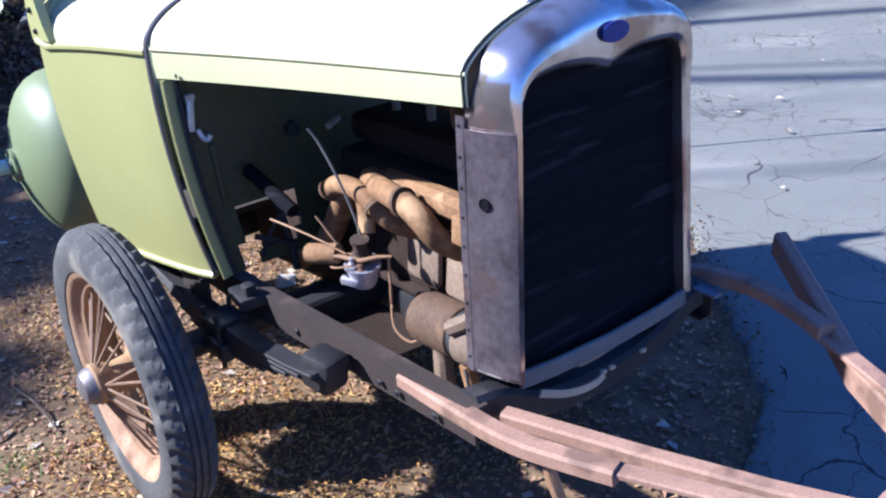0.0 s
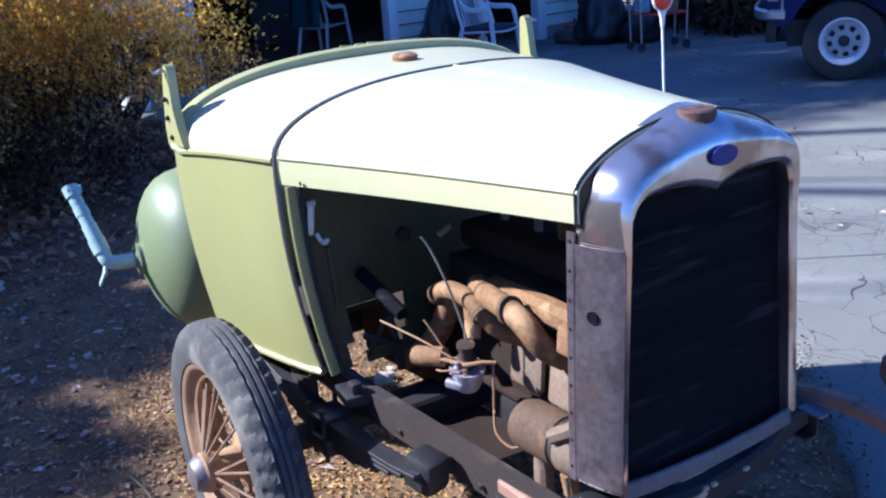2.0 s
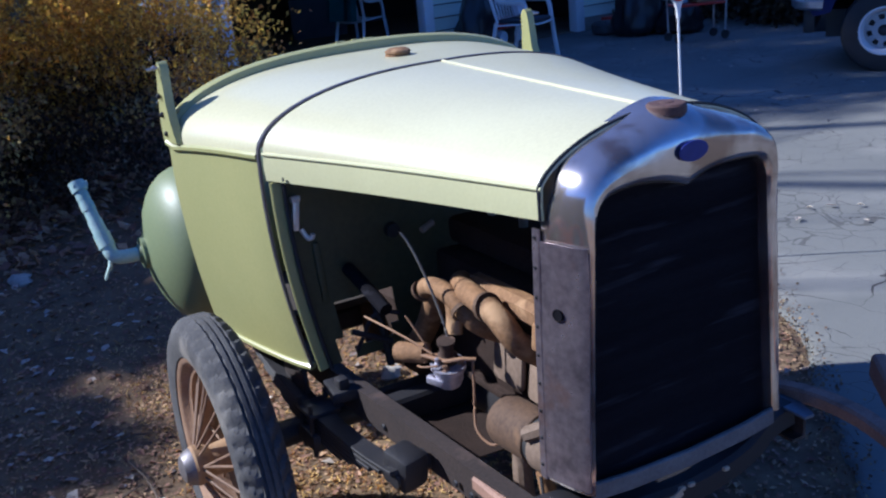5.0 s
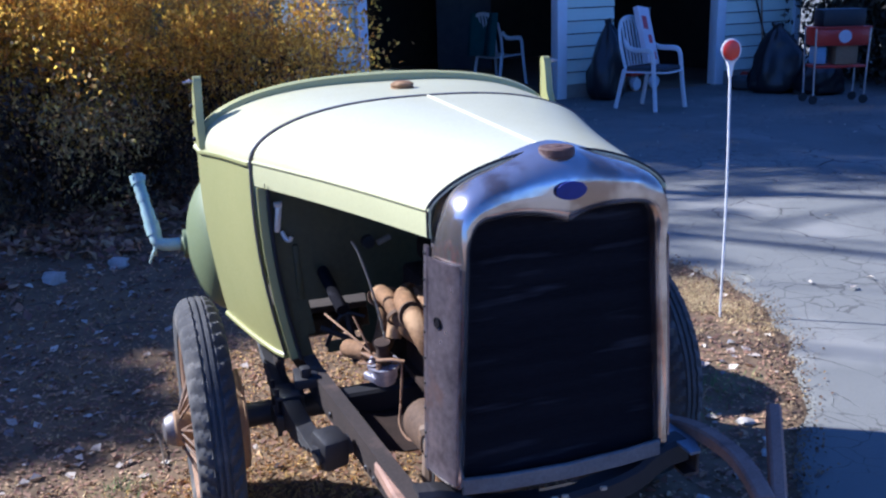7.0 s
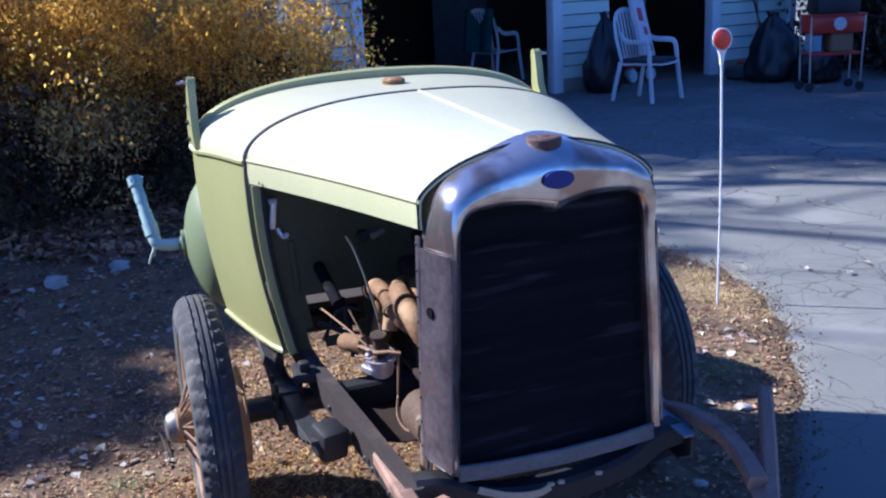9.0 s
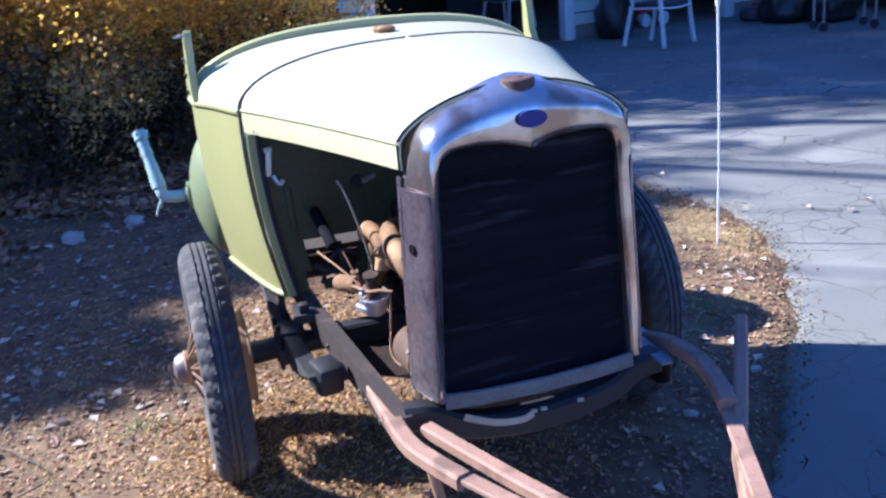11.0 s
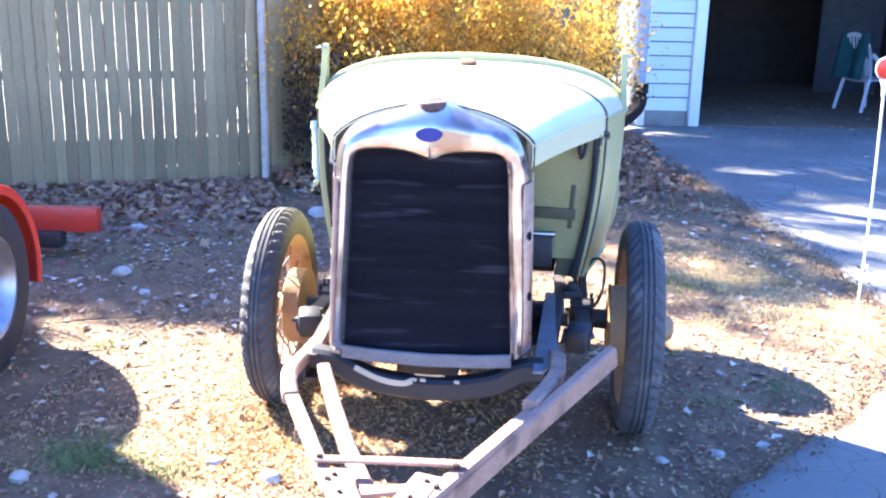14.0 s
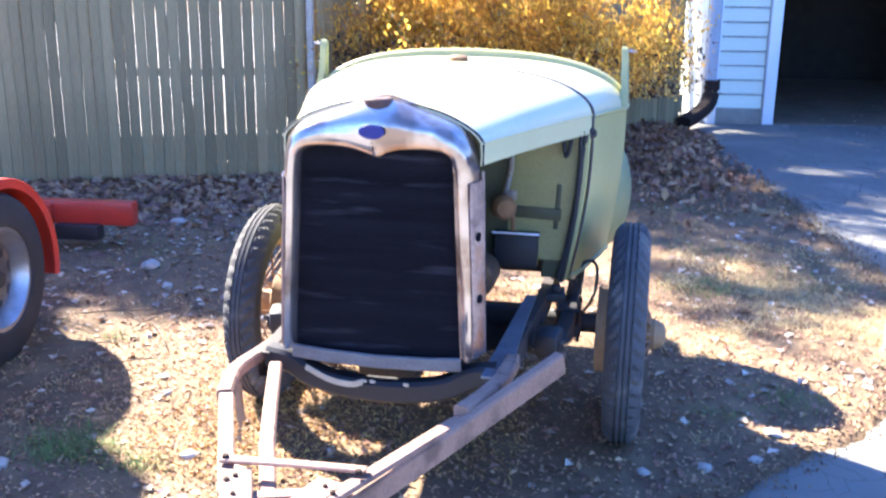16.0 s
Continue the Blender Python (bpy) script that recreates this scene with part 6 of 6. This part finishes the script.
for y in (-0.12, -1.50):
    bm = bmesh.new()
    box(bm, 0.03, 0.22, 0.17, at(0.733, TR * y, 0.90), 0.01)
    part("headlight", bm, M_HEADLIGHT, truck, "square headlight")
bm = bmesh.new()
box(bm, 0.10, 0.03, 0.20, at(0.63, TR * 0.058, 0.95), 0.01)
part("marker_light", bm, M_AMBER, truck, "amber corner lamp")
bm = bmesh.new()
box(bm, 0.10, 0.03, 0.10, at(0.63, TR * 0.058, 0.80), 0.01)
part("parking_light", bm, M_HEADLIGHT, truck)
bm = bmesh.new()
tube(bm, [tl(0.545, 0.066, 0.60), tl(0.545, 0.068, 1.10)], 0.010, 8)
part("trim_strip", bm, M_CHROME, truck)
for x in (0.0, WB):
    for y in (-0.08, -1.58):
        out = 1 if y > -0.5 else -1
        road_wheel("wheel", truck, at(x, TR * y, 0.36, -90 * TR * out, 0, 0), 0.368, 0.22, 0.205, M_WHITE, "wheel with a white eight-hole rim")
bm = bmesh.new()
box(bm, 4.4, 1.2, 0.25, at(-1.7, TR * -0.83, 0.42))
part("underbody", bm, M_DARKPLASTIC, truck)


# ---- hedge and trees ----
def branch(bm, p, way, ln, r, depth, rng, tips):
    pts, q, w = [p.copy()], p.copy(), way.copy()
    for _ in range(3):
        w = (w + Vector(rng.normal(0, 0.16, 3))).normalized()
        q = q + w * ln / 3
        pts.append(q.copy())
    rings = []
    for i, s in enumerate(pts):
        a = (pts[min(i + 1, 3)] - pts[max(i - 1, 0)]).normalized()
        e1 = a.orthogonal().normalized()
        e2 = a.cross(e1)
        rad = r * (1 - 0.18 * i)
        rings.append([s + e1 * rad * math.cos(t) + e2 * rad * math.sin(t) for t in (0, 1.26, 2.51, 3.77, 5.03)])
    skin(bm, rings)
    tips += pts[1:]
    if depth:
        for _ in range(3 if depth > 1 else 2):
            branch(bm, pts[rng.integers(1, 4)], (w + Vector(rng.normal(0, 0.55, 3)) + Vector((0, 0, 0.15))).normalized(), ln * 0.68, r * 0.55, depth - 1, rng, tips)


def hedge():
    rng = np.random.default_rng(5)
    h = tagged(empty("hedge", -0.4, 6.4, 0), "tall ragged hedge with golden autumn leaves and bare twigs", "hedge")
    bm = bmesh.new()
    # autumn leaf tones, split by height to paint the hedge's sunlit top
    gold, brown = [], []
    length = (FC - FA).length
    way = (FC - FA).normalized()
    out = Vector((way.y, -way.x, 0))
    for k in range(26):
        s = 0.3 + 2.6 * (k + rng.uniform(-0.3, 0.3)) / 25
        p = FA + way * s + out * rng.uniform(0.12, 0.40)
        tips = []
        branch(bm, Vector((p.x, p.y, -0.02)), Vector((out.x * 0.25, out.y * 0.25, 1.0)).normalized(), rng.uniform(0.55, 0.80), 0.014, 3, rng, tips)
        for tip in tips:
            if tip.z < 0.45 and rng.random() < 0.75:
                continue
            n = rng.integers(9, 20)
            c = np.array(tip) + rng.normal(0, 0.10, (n, 3)) + np.array([0, 0, 0.05])
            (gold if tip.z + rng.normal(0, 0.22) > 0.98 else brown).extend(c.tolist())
    # mounds of leaf that lean out over the yard
    p0, p1 = Vector((-1.55, 5.05, 0)), Vector((0.92, 5.25, 0))
    for k in range(14):
        q = p0.lerp(p1, (k + 0.5) / 14 * 0.92) + Vector((-0.15, 0.75, 0)) * rng.uniform(0.6, 1.2)
        branch(bm, Vector((q.x, q.y, -0.02)), Vector((0.12, -0.35, 1)).normalized(), 0.85, 0.013, 3, rng, [])
    for k in range(1350):
        u = rng.uniform(0, 1)
        z = (0.72 if u < 0.6 else 0.60) + 1.0 * rng.beta(1.2, 1.1) + 0.12 * math.sin(u * 17)
        under = 0.25 * math.sin(u * 9) + 0.15 * math.sin(u * 23)
        if z < 0.86 + 0.12 * under and rng.random() < 0.6:
            continue
        back = abs(rng.normal(0, 0.55)) + 0.10 * math.sin(u * 14 + z * 3)
        q = p0.lerp(p1, u) + Vector((-0.35, 0.94, 0)) * back
        if q.y > 6.6:
            continue
        if rng.random() < 0.10 and z > 1.2:
            # upright plume
            top = np.array((rng.normal(0, 0.05), rng.normal(0, 0.05), rng.uniform(0.25, 0.5)))
            m = 46
            c = np.array((q.x, q.y, z)) + top * rng.uniform(0, 1, m)[:, None] + rng.normal(0, 0.035, (m, 3))
            gold.extend(c.tolist())
            continue
        n = rng.integers(24, 50)
        c = np.array((q.x, q.y, z)) + rng.normal(0, 1, (n, 3)) * (0.11, 0.11, 0.085)
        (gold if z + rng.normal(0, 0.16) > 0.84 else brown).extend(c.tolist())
    # a looser end that hangs out towards the driveway
    for k in range(90):
        q = (rng.uniform(0.25, 0.80), rng.uniform(4.35, 5.1), rng.uniform(0.75, 1.25))
        c = np.array(q) + rng.normal(0, 1, (46, 3)) * (0.11, 0.11, 0.08)
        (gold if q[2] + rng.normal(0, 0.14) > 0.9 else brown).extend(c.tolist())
    for k in range(5):
        branch(bm, Vector((0.1 + 0.15 * k, 5.2 - 0.08 * k, -0.02)), Vector((0.10, -0.45, 1)).normalized(), 0.95, 0.012, 3, rng, [])
    for k in range(200):
        s = rng.uniform(0.15, 2.7)
        z = rng.uniform(0.7, 1.65)
        q = FA + way * s + out * abs(rng.normal(0.25, 0.15))
        n = rng.integers(22, 44)
        c = np.array((q.x, q.y, z)) + rng.normal(0, 1, (n, 3)) * (0.12, 0.12, 0.09)
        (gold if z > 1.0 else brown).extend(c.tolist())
    part("branches", bm, M_TWIG, h, smooth=0)
    h.children[0]["kind"] = "stuff"
    # dense growth low down and inside, blocking light and coloured dark as shade
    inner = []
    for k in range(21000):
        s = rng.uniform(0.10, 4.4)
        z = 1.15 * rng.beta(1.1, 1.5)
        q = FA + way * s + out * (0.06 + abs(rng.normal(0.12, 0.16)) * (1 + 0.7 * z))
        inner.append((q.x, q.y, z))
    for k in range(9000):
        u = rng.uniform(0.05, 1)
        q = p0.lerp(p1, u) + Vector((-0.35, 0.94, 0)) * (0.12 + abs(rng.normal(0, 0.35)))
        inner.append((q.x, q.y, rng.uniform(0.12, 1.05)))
    for name, pts, mat, seed, size in (("gold_leaves", gold, M_LEAF_GOLD, 3, 0.034), ("brown_leaves", brown, M_LEAF_BROWN, 4, 0.034), ("dead_growth", inner, M_HEDGE_SHADE, 6, 0.050)):
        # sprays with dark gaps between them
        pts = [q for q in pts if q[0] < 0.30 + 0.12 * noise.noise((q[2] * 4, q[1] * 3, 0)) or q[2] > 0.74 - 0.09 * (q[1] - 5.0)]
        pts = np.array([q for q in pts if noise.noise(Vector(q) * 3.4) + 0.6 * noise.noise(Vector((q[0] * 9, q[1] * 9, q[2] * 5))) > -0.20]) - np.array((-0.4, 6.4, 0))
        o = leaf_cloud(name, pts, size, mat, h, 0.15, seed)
        o["kind"] = "stuff"
    return h


hedge()


def tree(x, y, trunk, r, z0, z1, count, seed, label, leaf=0.12):
    """A trunk with limbs, and leaf clumps that fill a ragged egg between two heights."""
    rng = np.random.default_rng(seed)
    t = tagged(empty("tree", x, y, 0), label, "tree", "yard trees")
    bm = bmesh.new()
    branch(bm, Vector((0, 0, -0.05)), Vector((0, 0, 1)), trunk, 0.03 + 0.02 * z1, 0, rng, [])
    for k in range(8):
        a = k * 2.4
        branch(bm, Vector((0, 0, trunk * (0.60 + 0.05 * k))), Vector((math.cos(a) * 0.7, math.sin(a) * 0.7, 0.8)).normalized(), r * 0.8, 0.012 + 0.005 * z1, 2, rng, [])
    part("trunk", bm, M_TWIG, t)
    clumps = 90
    g = rng.normal(0, 1, (clumps, 3))
    g /= np.linalg.norm(g, axis=1)[:, None]
    g *= rng.uniform(0.25, 1, clumps)[:, None] ** 0.5
    c = g * (r, r, (z1 - z0) / 2) + (0, 0, (z0 + z1) / 2)
    pts = np.repeat(c, count // clumps, 0) + rng.normal(0, 0.13 * r + 0.06, (count // clumps * clumps, 3))
    leaf_cloud("crown", pts, leaf, M_LEAF_BROWN, t, 0.1, seed)["kind"] = "stuff"


# unseen trees, sized and placed only for the shade they throw
for k, (x, y, r, z1) in enumerate(((-6.75, 4.35, 0.72, 4.7), (-5.55, 4.95, 0.72, 4.5), (-4.8, 5.5, 0.62, 4.3), (-4.45, 6.0, 0.42, 4.3))):
    tree(x, y, 2.6, r, 0.9, z1, 13000, 11 + k, "small dense brown-leaved tree, unseen, added to shade the yard", 0.13)
for k, (x, y) in enumerate(((-2.3, 11.0), (-1.9, 13.2), (-1.5, 15.6), (-0.6, 18.2))):
    tree(x, y, 6.5, 1.9, 4.2, 11.5, 14000, 21 + k, "tall brown-leaved tree, unseen, added to shade the driveway", 0.18)


def slender_tree(x, y, h, r, low, leaves, seed):
    """A tall thin unseen tree; leaf clumps hung at one height add dappled shade."""
    g = np.random.default_rng(seed)
    bm = bmesh.new()
    branch(bm, Vector((0, 0, -0.05)), Vector((0, 0, 1)), h, r, 0, g, [])
    for k in range(4):
        a = k * 2.4 + seed
        branch(bm, Vector((0, 0, h * (0.45 + 0.07 * k))), Vector((math.cos(a) * 0.7, math.sin(a) * 0.7, 0.8)).normalized(), h * 0.20, r * 0.30, 0, g, [])
    t = tagged(empty("tree", x, y, 0), "slender unseen tree added to streak the ground with shade", "tree", "slender trees")
    part("trunk", bm, M_TWIG, t, smooth=60)
    clumps = []
    for k in range(14):
        c = g.normal(0, 1, 3) * (0.42, 0.42, 0.38) + (0, 0, low)
        clumps.append(c + g.normal(0, 0.13, (leaves // 14, 3)))
    leaf_cloud("dry_leaves", np.concatenate(clumps), 0.12, M_LEAF_BROWN, t, 0.1, seed)["kind"] = "stuff"


for k, (x, y, h, r, low, leaves) in enumerate(((-3.5, 8.52, 9.5, 0.15, 4.75, 1100), (-3.4, 7.55, 9.5, 0.14, 4.8, 1000), (-2.9, 8.7, 9.5, 0.09, 4.6, 1900), (-2.0, 8.9, 9.5, 0.12, 4.0, 1900), (-2.55, 10.3, 9.0, 0.09, 4.6, 1900), (-3.75, 6.6, 8.0, 0.05, 5.1, 1300), (-2.45, 11.8, 9.0, 0.09, 4.6, 1900))):
    slender_tree(x, y, h, r, low, leaves, 81 + k)


def shrub(x, y, r, h, seed):
    g = np.random.default_rng(seed)
    t = tagged(empty("shrub", x, y, 0), "dull dark shrub beyond the driveway", "shrub", "driveway shrubs")
    bm = bmesh.new()
    tips = []
    for k in range(6):
        branch(bm, Vector((g.normal(0, 0.1), g.normal(0, 0.1), -0.02)), Vector((g.normal(0, 0.4), g.normal(0, 0.4), 1)).normalized(), h * 0.5, 0.02, 2, g, tips)
    part("branches", bm, M_TWIG, t, smooth=0)
    p = g.normal(0, 1, (6000, 3)) * (r * 0.5, r * 0.5, h * 0.3) + (0, 0, h * 0.5)
    p[:, 2] = np.abs(p[:, 2]) + 0.03
    leaf_cloud("foliage", p, 0.11, M_SHRUB, t, 0.1, seed)["kind"] = "stuff"


for k, (x, y, r, h) in enumerate(((9.6, 9.6, 0.9, 1.6), (10.6, 8.4, 0.9, 1.5), (11.6, 7.2, 1.0, 1.5), (9.4, 8.0, 0.55, 0.7), (12.6, 8.6, 1.2, 1.9), (13.0, 5.6, 1.1, 1.6), (11.6, 10.0, 1.2, 2.0))):
    shrub(x, y, r, h, 60 + k)

# ---- litter on the ground ----
rng = np.random.default_rng(21)


def on_earth(n, x0, x1, y0, y1, keep=lambda x, y: True):
    pts = []
    while len(pts) < n:
        x, y = rng.uniform(x0, x1), rng.uniform(y0, y1)
        if x < edge_x(y) - 0.02 and keep(x, y):
            pts.append((x, y, height(x, y) + 0.006))
    return pts


def stuff(ob, label, category):
    return tagged(ob, label, category, kind="stuff")


stuff(leaf_cloud("fallen_leaves", on_earth(8500, -4.0, 2.2, -0.6, 6.0), 0.034, M_LITTER, flat=0.7, seed=31), "brown fallen leaves scattered on the earth", "leaves")
stuff(leaf_cloud("pale_leaves", on_earth(800, -3.6, 2.2, -0.6, 5.5), 0.046, M_LITTER_PALE, flat=0.85, seed=32, aspect=0.75), "pale dry leaves scattered on the earth", "leaves")
stuff(leaf_cloud("shade_leaves", on_earth(330, -3.3, -0.8, 1.2, 4.2) + on_earth(110, 0.85, 2.1, 0.6, 4.8), 0.048, M_LITTER_PALE, flat=0.8, seed=38, aspect=0.7), "pale curled leaves on the shaded earth", "leaves")
# bank of leaves along the fence and hedge
bank = []
for k in range(9500):
    if rng.random() < 0.45:
        s, a, b = rng.uniform(0, 3.2), FA, FB
    else:
        s, a, b = rng.uniform(0, 4.6), FA, FC
    way = (b - a).normalized()
    out = Vector((way.y, -way.x, 0)) * (1 if way.x > 0 else -1)
    d = abs(rng.normal(0.2, 0.52)) + 0.03
    p = a + way * s + out * d
    if p.x > edge_x(p.y) + 0.1:
        continue
    bank.append((p.x, p.y, max(0.012, rng.uniform(0.1, 1.0) * (0.07 if b is FB else 0.16) * math.exp(-d * 1.9))))
stuff(leaf_cloud("leaf_bank", bank, 0.085, M_LITTER, flat=0.55, seed=33, aspect=0.65), "drift of dry brown leaves along the fence foot", "leaves")
pile = [(1.05 + rng.normal(0, 0.28), 6.0 + rng.normal(0, 0.75), 0) for _ in range(900)]
pile = [(x, y, abs(rng.normal(0, 0.07)) * math.exp(-((x - 1.05) / 0.4) ** 2) + 0.012) for x, y, z in pile if x < edge_x(y) + 0.12]
stuff(leaf_cloud("leaf_pile", pile, 0.075, M_LITTER, flat=0.5, seed=34, aspect=0.65), "heap of brown leaves by the driveway's edge", "leaves")
drive = [(rng.uniform(1.4, 9), rng.uniform(0.8, 9.2), 0.026) for _ in range(170)]
drive = [p for p in drive if p[0] > edge_x(p[1]) + 0.1]
drive += [(p.x, p.y, 0.026) for p in (gworld(rng.uniform(0.8, 3.4), rng.uniform(-1.2, 3.5)) for _ in range(130))]
stuff(leaf_cloud("driveway_leaves", drive, 0.05, M_LITTER_PALE, flat=0.92, seed=35), "a few pale leaves on the asphalt", "leaves")


def blades(name, pts, size, material, seed, label, lean=0.9):
    r = np.random.default_rng(seed)
    p = np.array(pts)
    n = len(p)
    a = r.uniform(0, 2 * np.pi, n)
    d = np.stack([np.cos(a), np.sin(a), np.zeros(n)], 1)
    ln = size * r.uniform(0.5, 1.4, n)[:, None]
    w = np.stack([-np.sin(a), np.cos(a), np.zeros(n)], 1) * 0.0014
    tip = p + d * ln * lean + np.array([0, 0, 1]) * ln * r.uniform(0.05, 0.6, n)[:, None]
    mid = p + d * ln * lean * 0.45 + np.array([0, 0, 1]) * ln * 0.30
    v = np.stack([p - w, p + w, mid + w * 0.8, mid - w * 0.8, tip], 1)
    base = np.arange(n)[:, None] * 5
    faces = (base + [0, 1, 2, 3]).tolist() + (base + [3, 2, 4]).tolist()
    return stuff(raw(name, v.reshape(-1, 3).tolist(), faces, material), label, "grass")


def patchy(x, y):
    return noise.noise((x * 1.1 + 4, y * 1.1, 2)) + 0.6 * noise.noise((x * 4, y * 4, 8)) + 0.3 * noise.noise((x * 11, y * 11, 3)) > rng.uniform(-0.15, 0.35)


blades("dry_grass", on_earth(15000, -3.2, 2.2, -0.7, 5.2, lambda x, y: patchy(x, y) and not (-0.5 < x < 1.1 and y < 1.2)), 0.026, M_STRAW, 41, "flattened straw-coloured dry grass")
# pale blades crowd the sunlit patches so the lit earth reads brighter
blades("pale_grass", on_earth(9000, 0.9, 2.2, 0.8, 5.2, patchy) + on_earth(12000, 0.8, 2.2, 1.3, 2.9, patchy) + on_earth(2500, -2.0, -0.4, -0.3, 1.8, patchy), 0.024, M_STRAW_PALE, 43, "pale flattened dry grass, thickened to brighten the sunlit patches")
greens = []
for cx, cy, sd, n in ((-1.16, 0.27, 0.10, 900), (-0.85, 0.20, 0.05, 160), (1.05, 2.65, 0.14, 520), (1.5, 2.9, 0.2, 420), (1.25, 3.5, 0.25, 300), (1.3, 1.25, 0.10, 200), (1.02, 1.05, 0.08, 120), (-1.55, 1.25, 0.06, 90), (-0.95, 1.30, 0.05, 90), (0.9, 4.6, 0.3, 300), (-2.2, 2.6, 0.25, 260)):
    for _ in range(n):
        x, y = cx + rng.normal(0, sd), cy + rng.normal(0, sd * 0.7)
        if x < edge_x(y):
            greens.append((x, y, height(x, y) + 0.003))
blades("green_grass", greens, 0.05, M_MOSS, 42, "small tufts of green grass", 0.7)
# crushed leaf litter, thickest round the car
bits = on_earth(15000, -1.6, 2.1, -0.7, 2.8) + on_earth(9000, -3.4, 0.4, 1.2, 4.6)
stuff(leaf_cloud("leaf_litter", bits, 0.017, M_LITTER, flat=0.75, seed=44, aspect=0.7), "crushed brown leaf litter on the earth", "leaves")
# wood chips under the car
chips = [(rng.uniform(-0.75, 0.35), rng.uniform(0.35, 2.4), 0) for _ in range(7500)] + [(rng.normal(-0.62, 0.22), rng.uniform(0.15, 1.3), 0) for _ in range(5000)]
stuff(leaf_cloud("wood_chips", [(x, y, height(x, y) + 0.008) for x, y, z in chips], 0.021, M_CHIP, flat=0.6, seed=36, aspect=0.24), "straw and wood chips under the car", "chips")
crumbs = []
while len(crumbs) < 6000:
    y = rng.uniform(-0.9, 6.5)
    x = edge_x(y) + rng.normal(-0.02, 0.06)
    crumbs.append((x, y, 0.012 + abs(rng.normal(0, 0.006))))
stuff(leaf_cloud("edge_crumbs", crumbs, 0.013, M_CRUMB, flat=0.5, seed=37, aspect=0.8), "brown crumbs of earth along the driveway's edge", "dirt")
sticks = bmesh.new()
for k in range(46):
    x, y = rng.uniform(-3.0, -0.8), rng.uniform(0.4, 4.6)
    a, ln = rng.uniform(0, 6.3), rng.uniform(0.08, 0.40)
    tube(sticks, [(x, y, 0.012), (x + math.cos(a) * ln * 0.5 + 0.01, y + math.sin(a) * ln * 0.5, 0.022), (x + math.cos(a) * ln, y + math.sin(a) * ln, 0.012)], 0.003, 5, 1)
stuff(part("twigs", sticks, M_TWIG), "thin fallen twigs on the earth", "twigs")


def stone(x, y, r, seed, label="pale grey stone on the bare earth"):
    bm = bmesh.new()
    bmesh.ops.create_icosphere(bm, subdivisions=2, radius=r)
    for v in bm.verts:
        k = 1 + 0.6 * noise.noise(v.co * (1.9 / r) + Vector((seed, 0, 0)))
        v.co = Vector((v.co.x * k * 1.2, v.co.y * k, v.co.z * k * 0.62))
    o = part("stone", bm, M_STONE, smooth=60)
    o.matrix_basis = at(x, y, height(x, y) + r * 0.30, 0, 0, seed * 50)
    tagged(o, label, "stone", "stones in the yard")


for k, (x, y, r) in enumerate(((-0.73, 0.30, 0.026), (-0.52, 0.22, 0.032), (-1.30, 0.10, 0.03), (-0.42, 0.05, 0.022), (-1.05, 0.75, 0.02), (0.95, 0.62, 0.022), (1.20, 0.95, 0.024),
                               (1.12, 0.72, 0.02), (-1.95, 2.3, 0.05), (-1.7, 2.0, 0.03), (-2.3, 3.3, 0.04), (-1.25, 3.9, 0.07), (-0.9, 4.1, 0.06), (0.75, 0.55, 0.018), (0.15, 1.75, 0.04), (0.02, 1.62, 0.03))):
    stone(x, y, r, k + 1)

# ---- boards and pickets, piece by piece ----
bm = bmesh.new()
box(bm, 0.0767, 0.017, 1.76, at(0, 0, 0.88), 0.0025)
first = part("picket", bm, M_FENCE, fence_left)
prng = np.random.default_rng(8)
for f, ln, start in ((fence_left, LEFT_LEN, 0.09), (fence_right, RIGHT_LEN, 0.09)):
    n = int((ln - 0.1) / 0.0798)
    for k in range(n):
        m = at(start + 0.0798 * k + prng.normal(0, 0.0007), prng.normal(0, 0.0015), -0.02 + prng.normal(0, 0.008), 0, prng.normal(0, 0.05), 0)
        if f is fence_left and k == 0:
            first.matrix_basis = m
        else:
            share("picket", first, f, m)
EXPO = 0.165
for a, b in SOLID:
    bm = bmesh.new()
    w = b - a - 0.03
    x0 = (a + b) / 2
    panel(bm, [[Vector((-w / 2, -0.004, 0.0)), Vector((w / 2, -0.004, 0.0))], [Vector((-w / 2, -0.036, 0.002)), Vector((w / 2, -0.036, 0.002))],
               [Vector((-w / 2, -0.014, EXPO - 0.012)), Vector((w / 2, -0.014, EXPO - 0.012))]], 0.004)
    board = part("siding_board", bm, M_SIDING, garage, smooth=0)
    board.matrix_basis = at(x0, -0.004, 0.19)
    for k in range(1, int((H - 0.19) / EXPO)):
        share("siding_board", board, garage, at(x0, -0.004, 0.19 + EXPO * k))
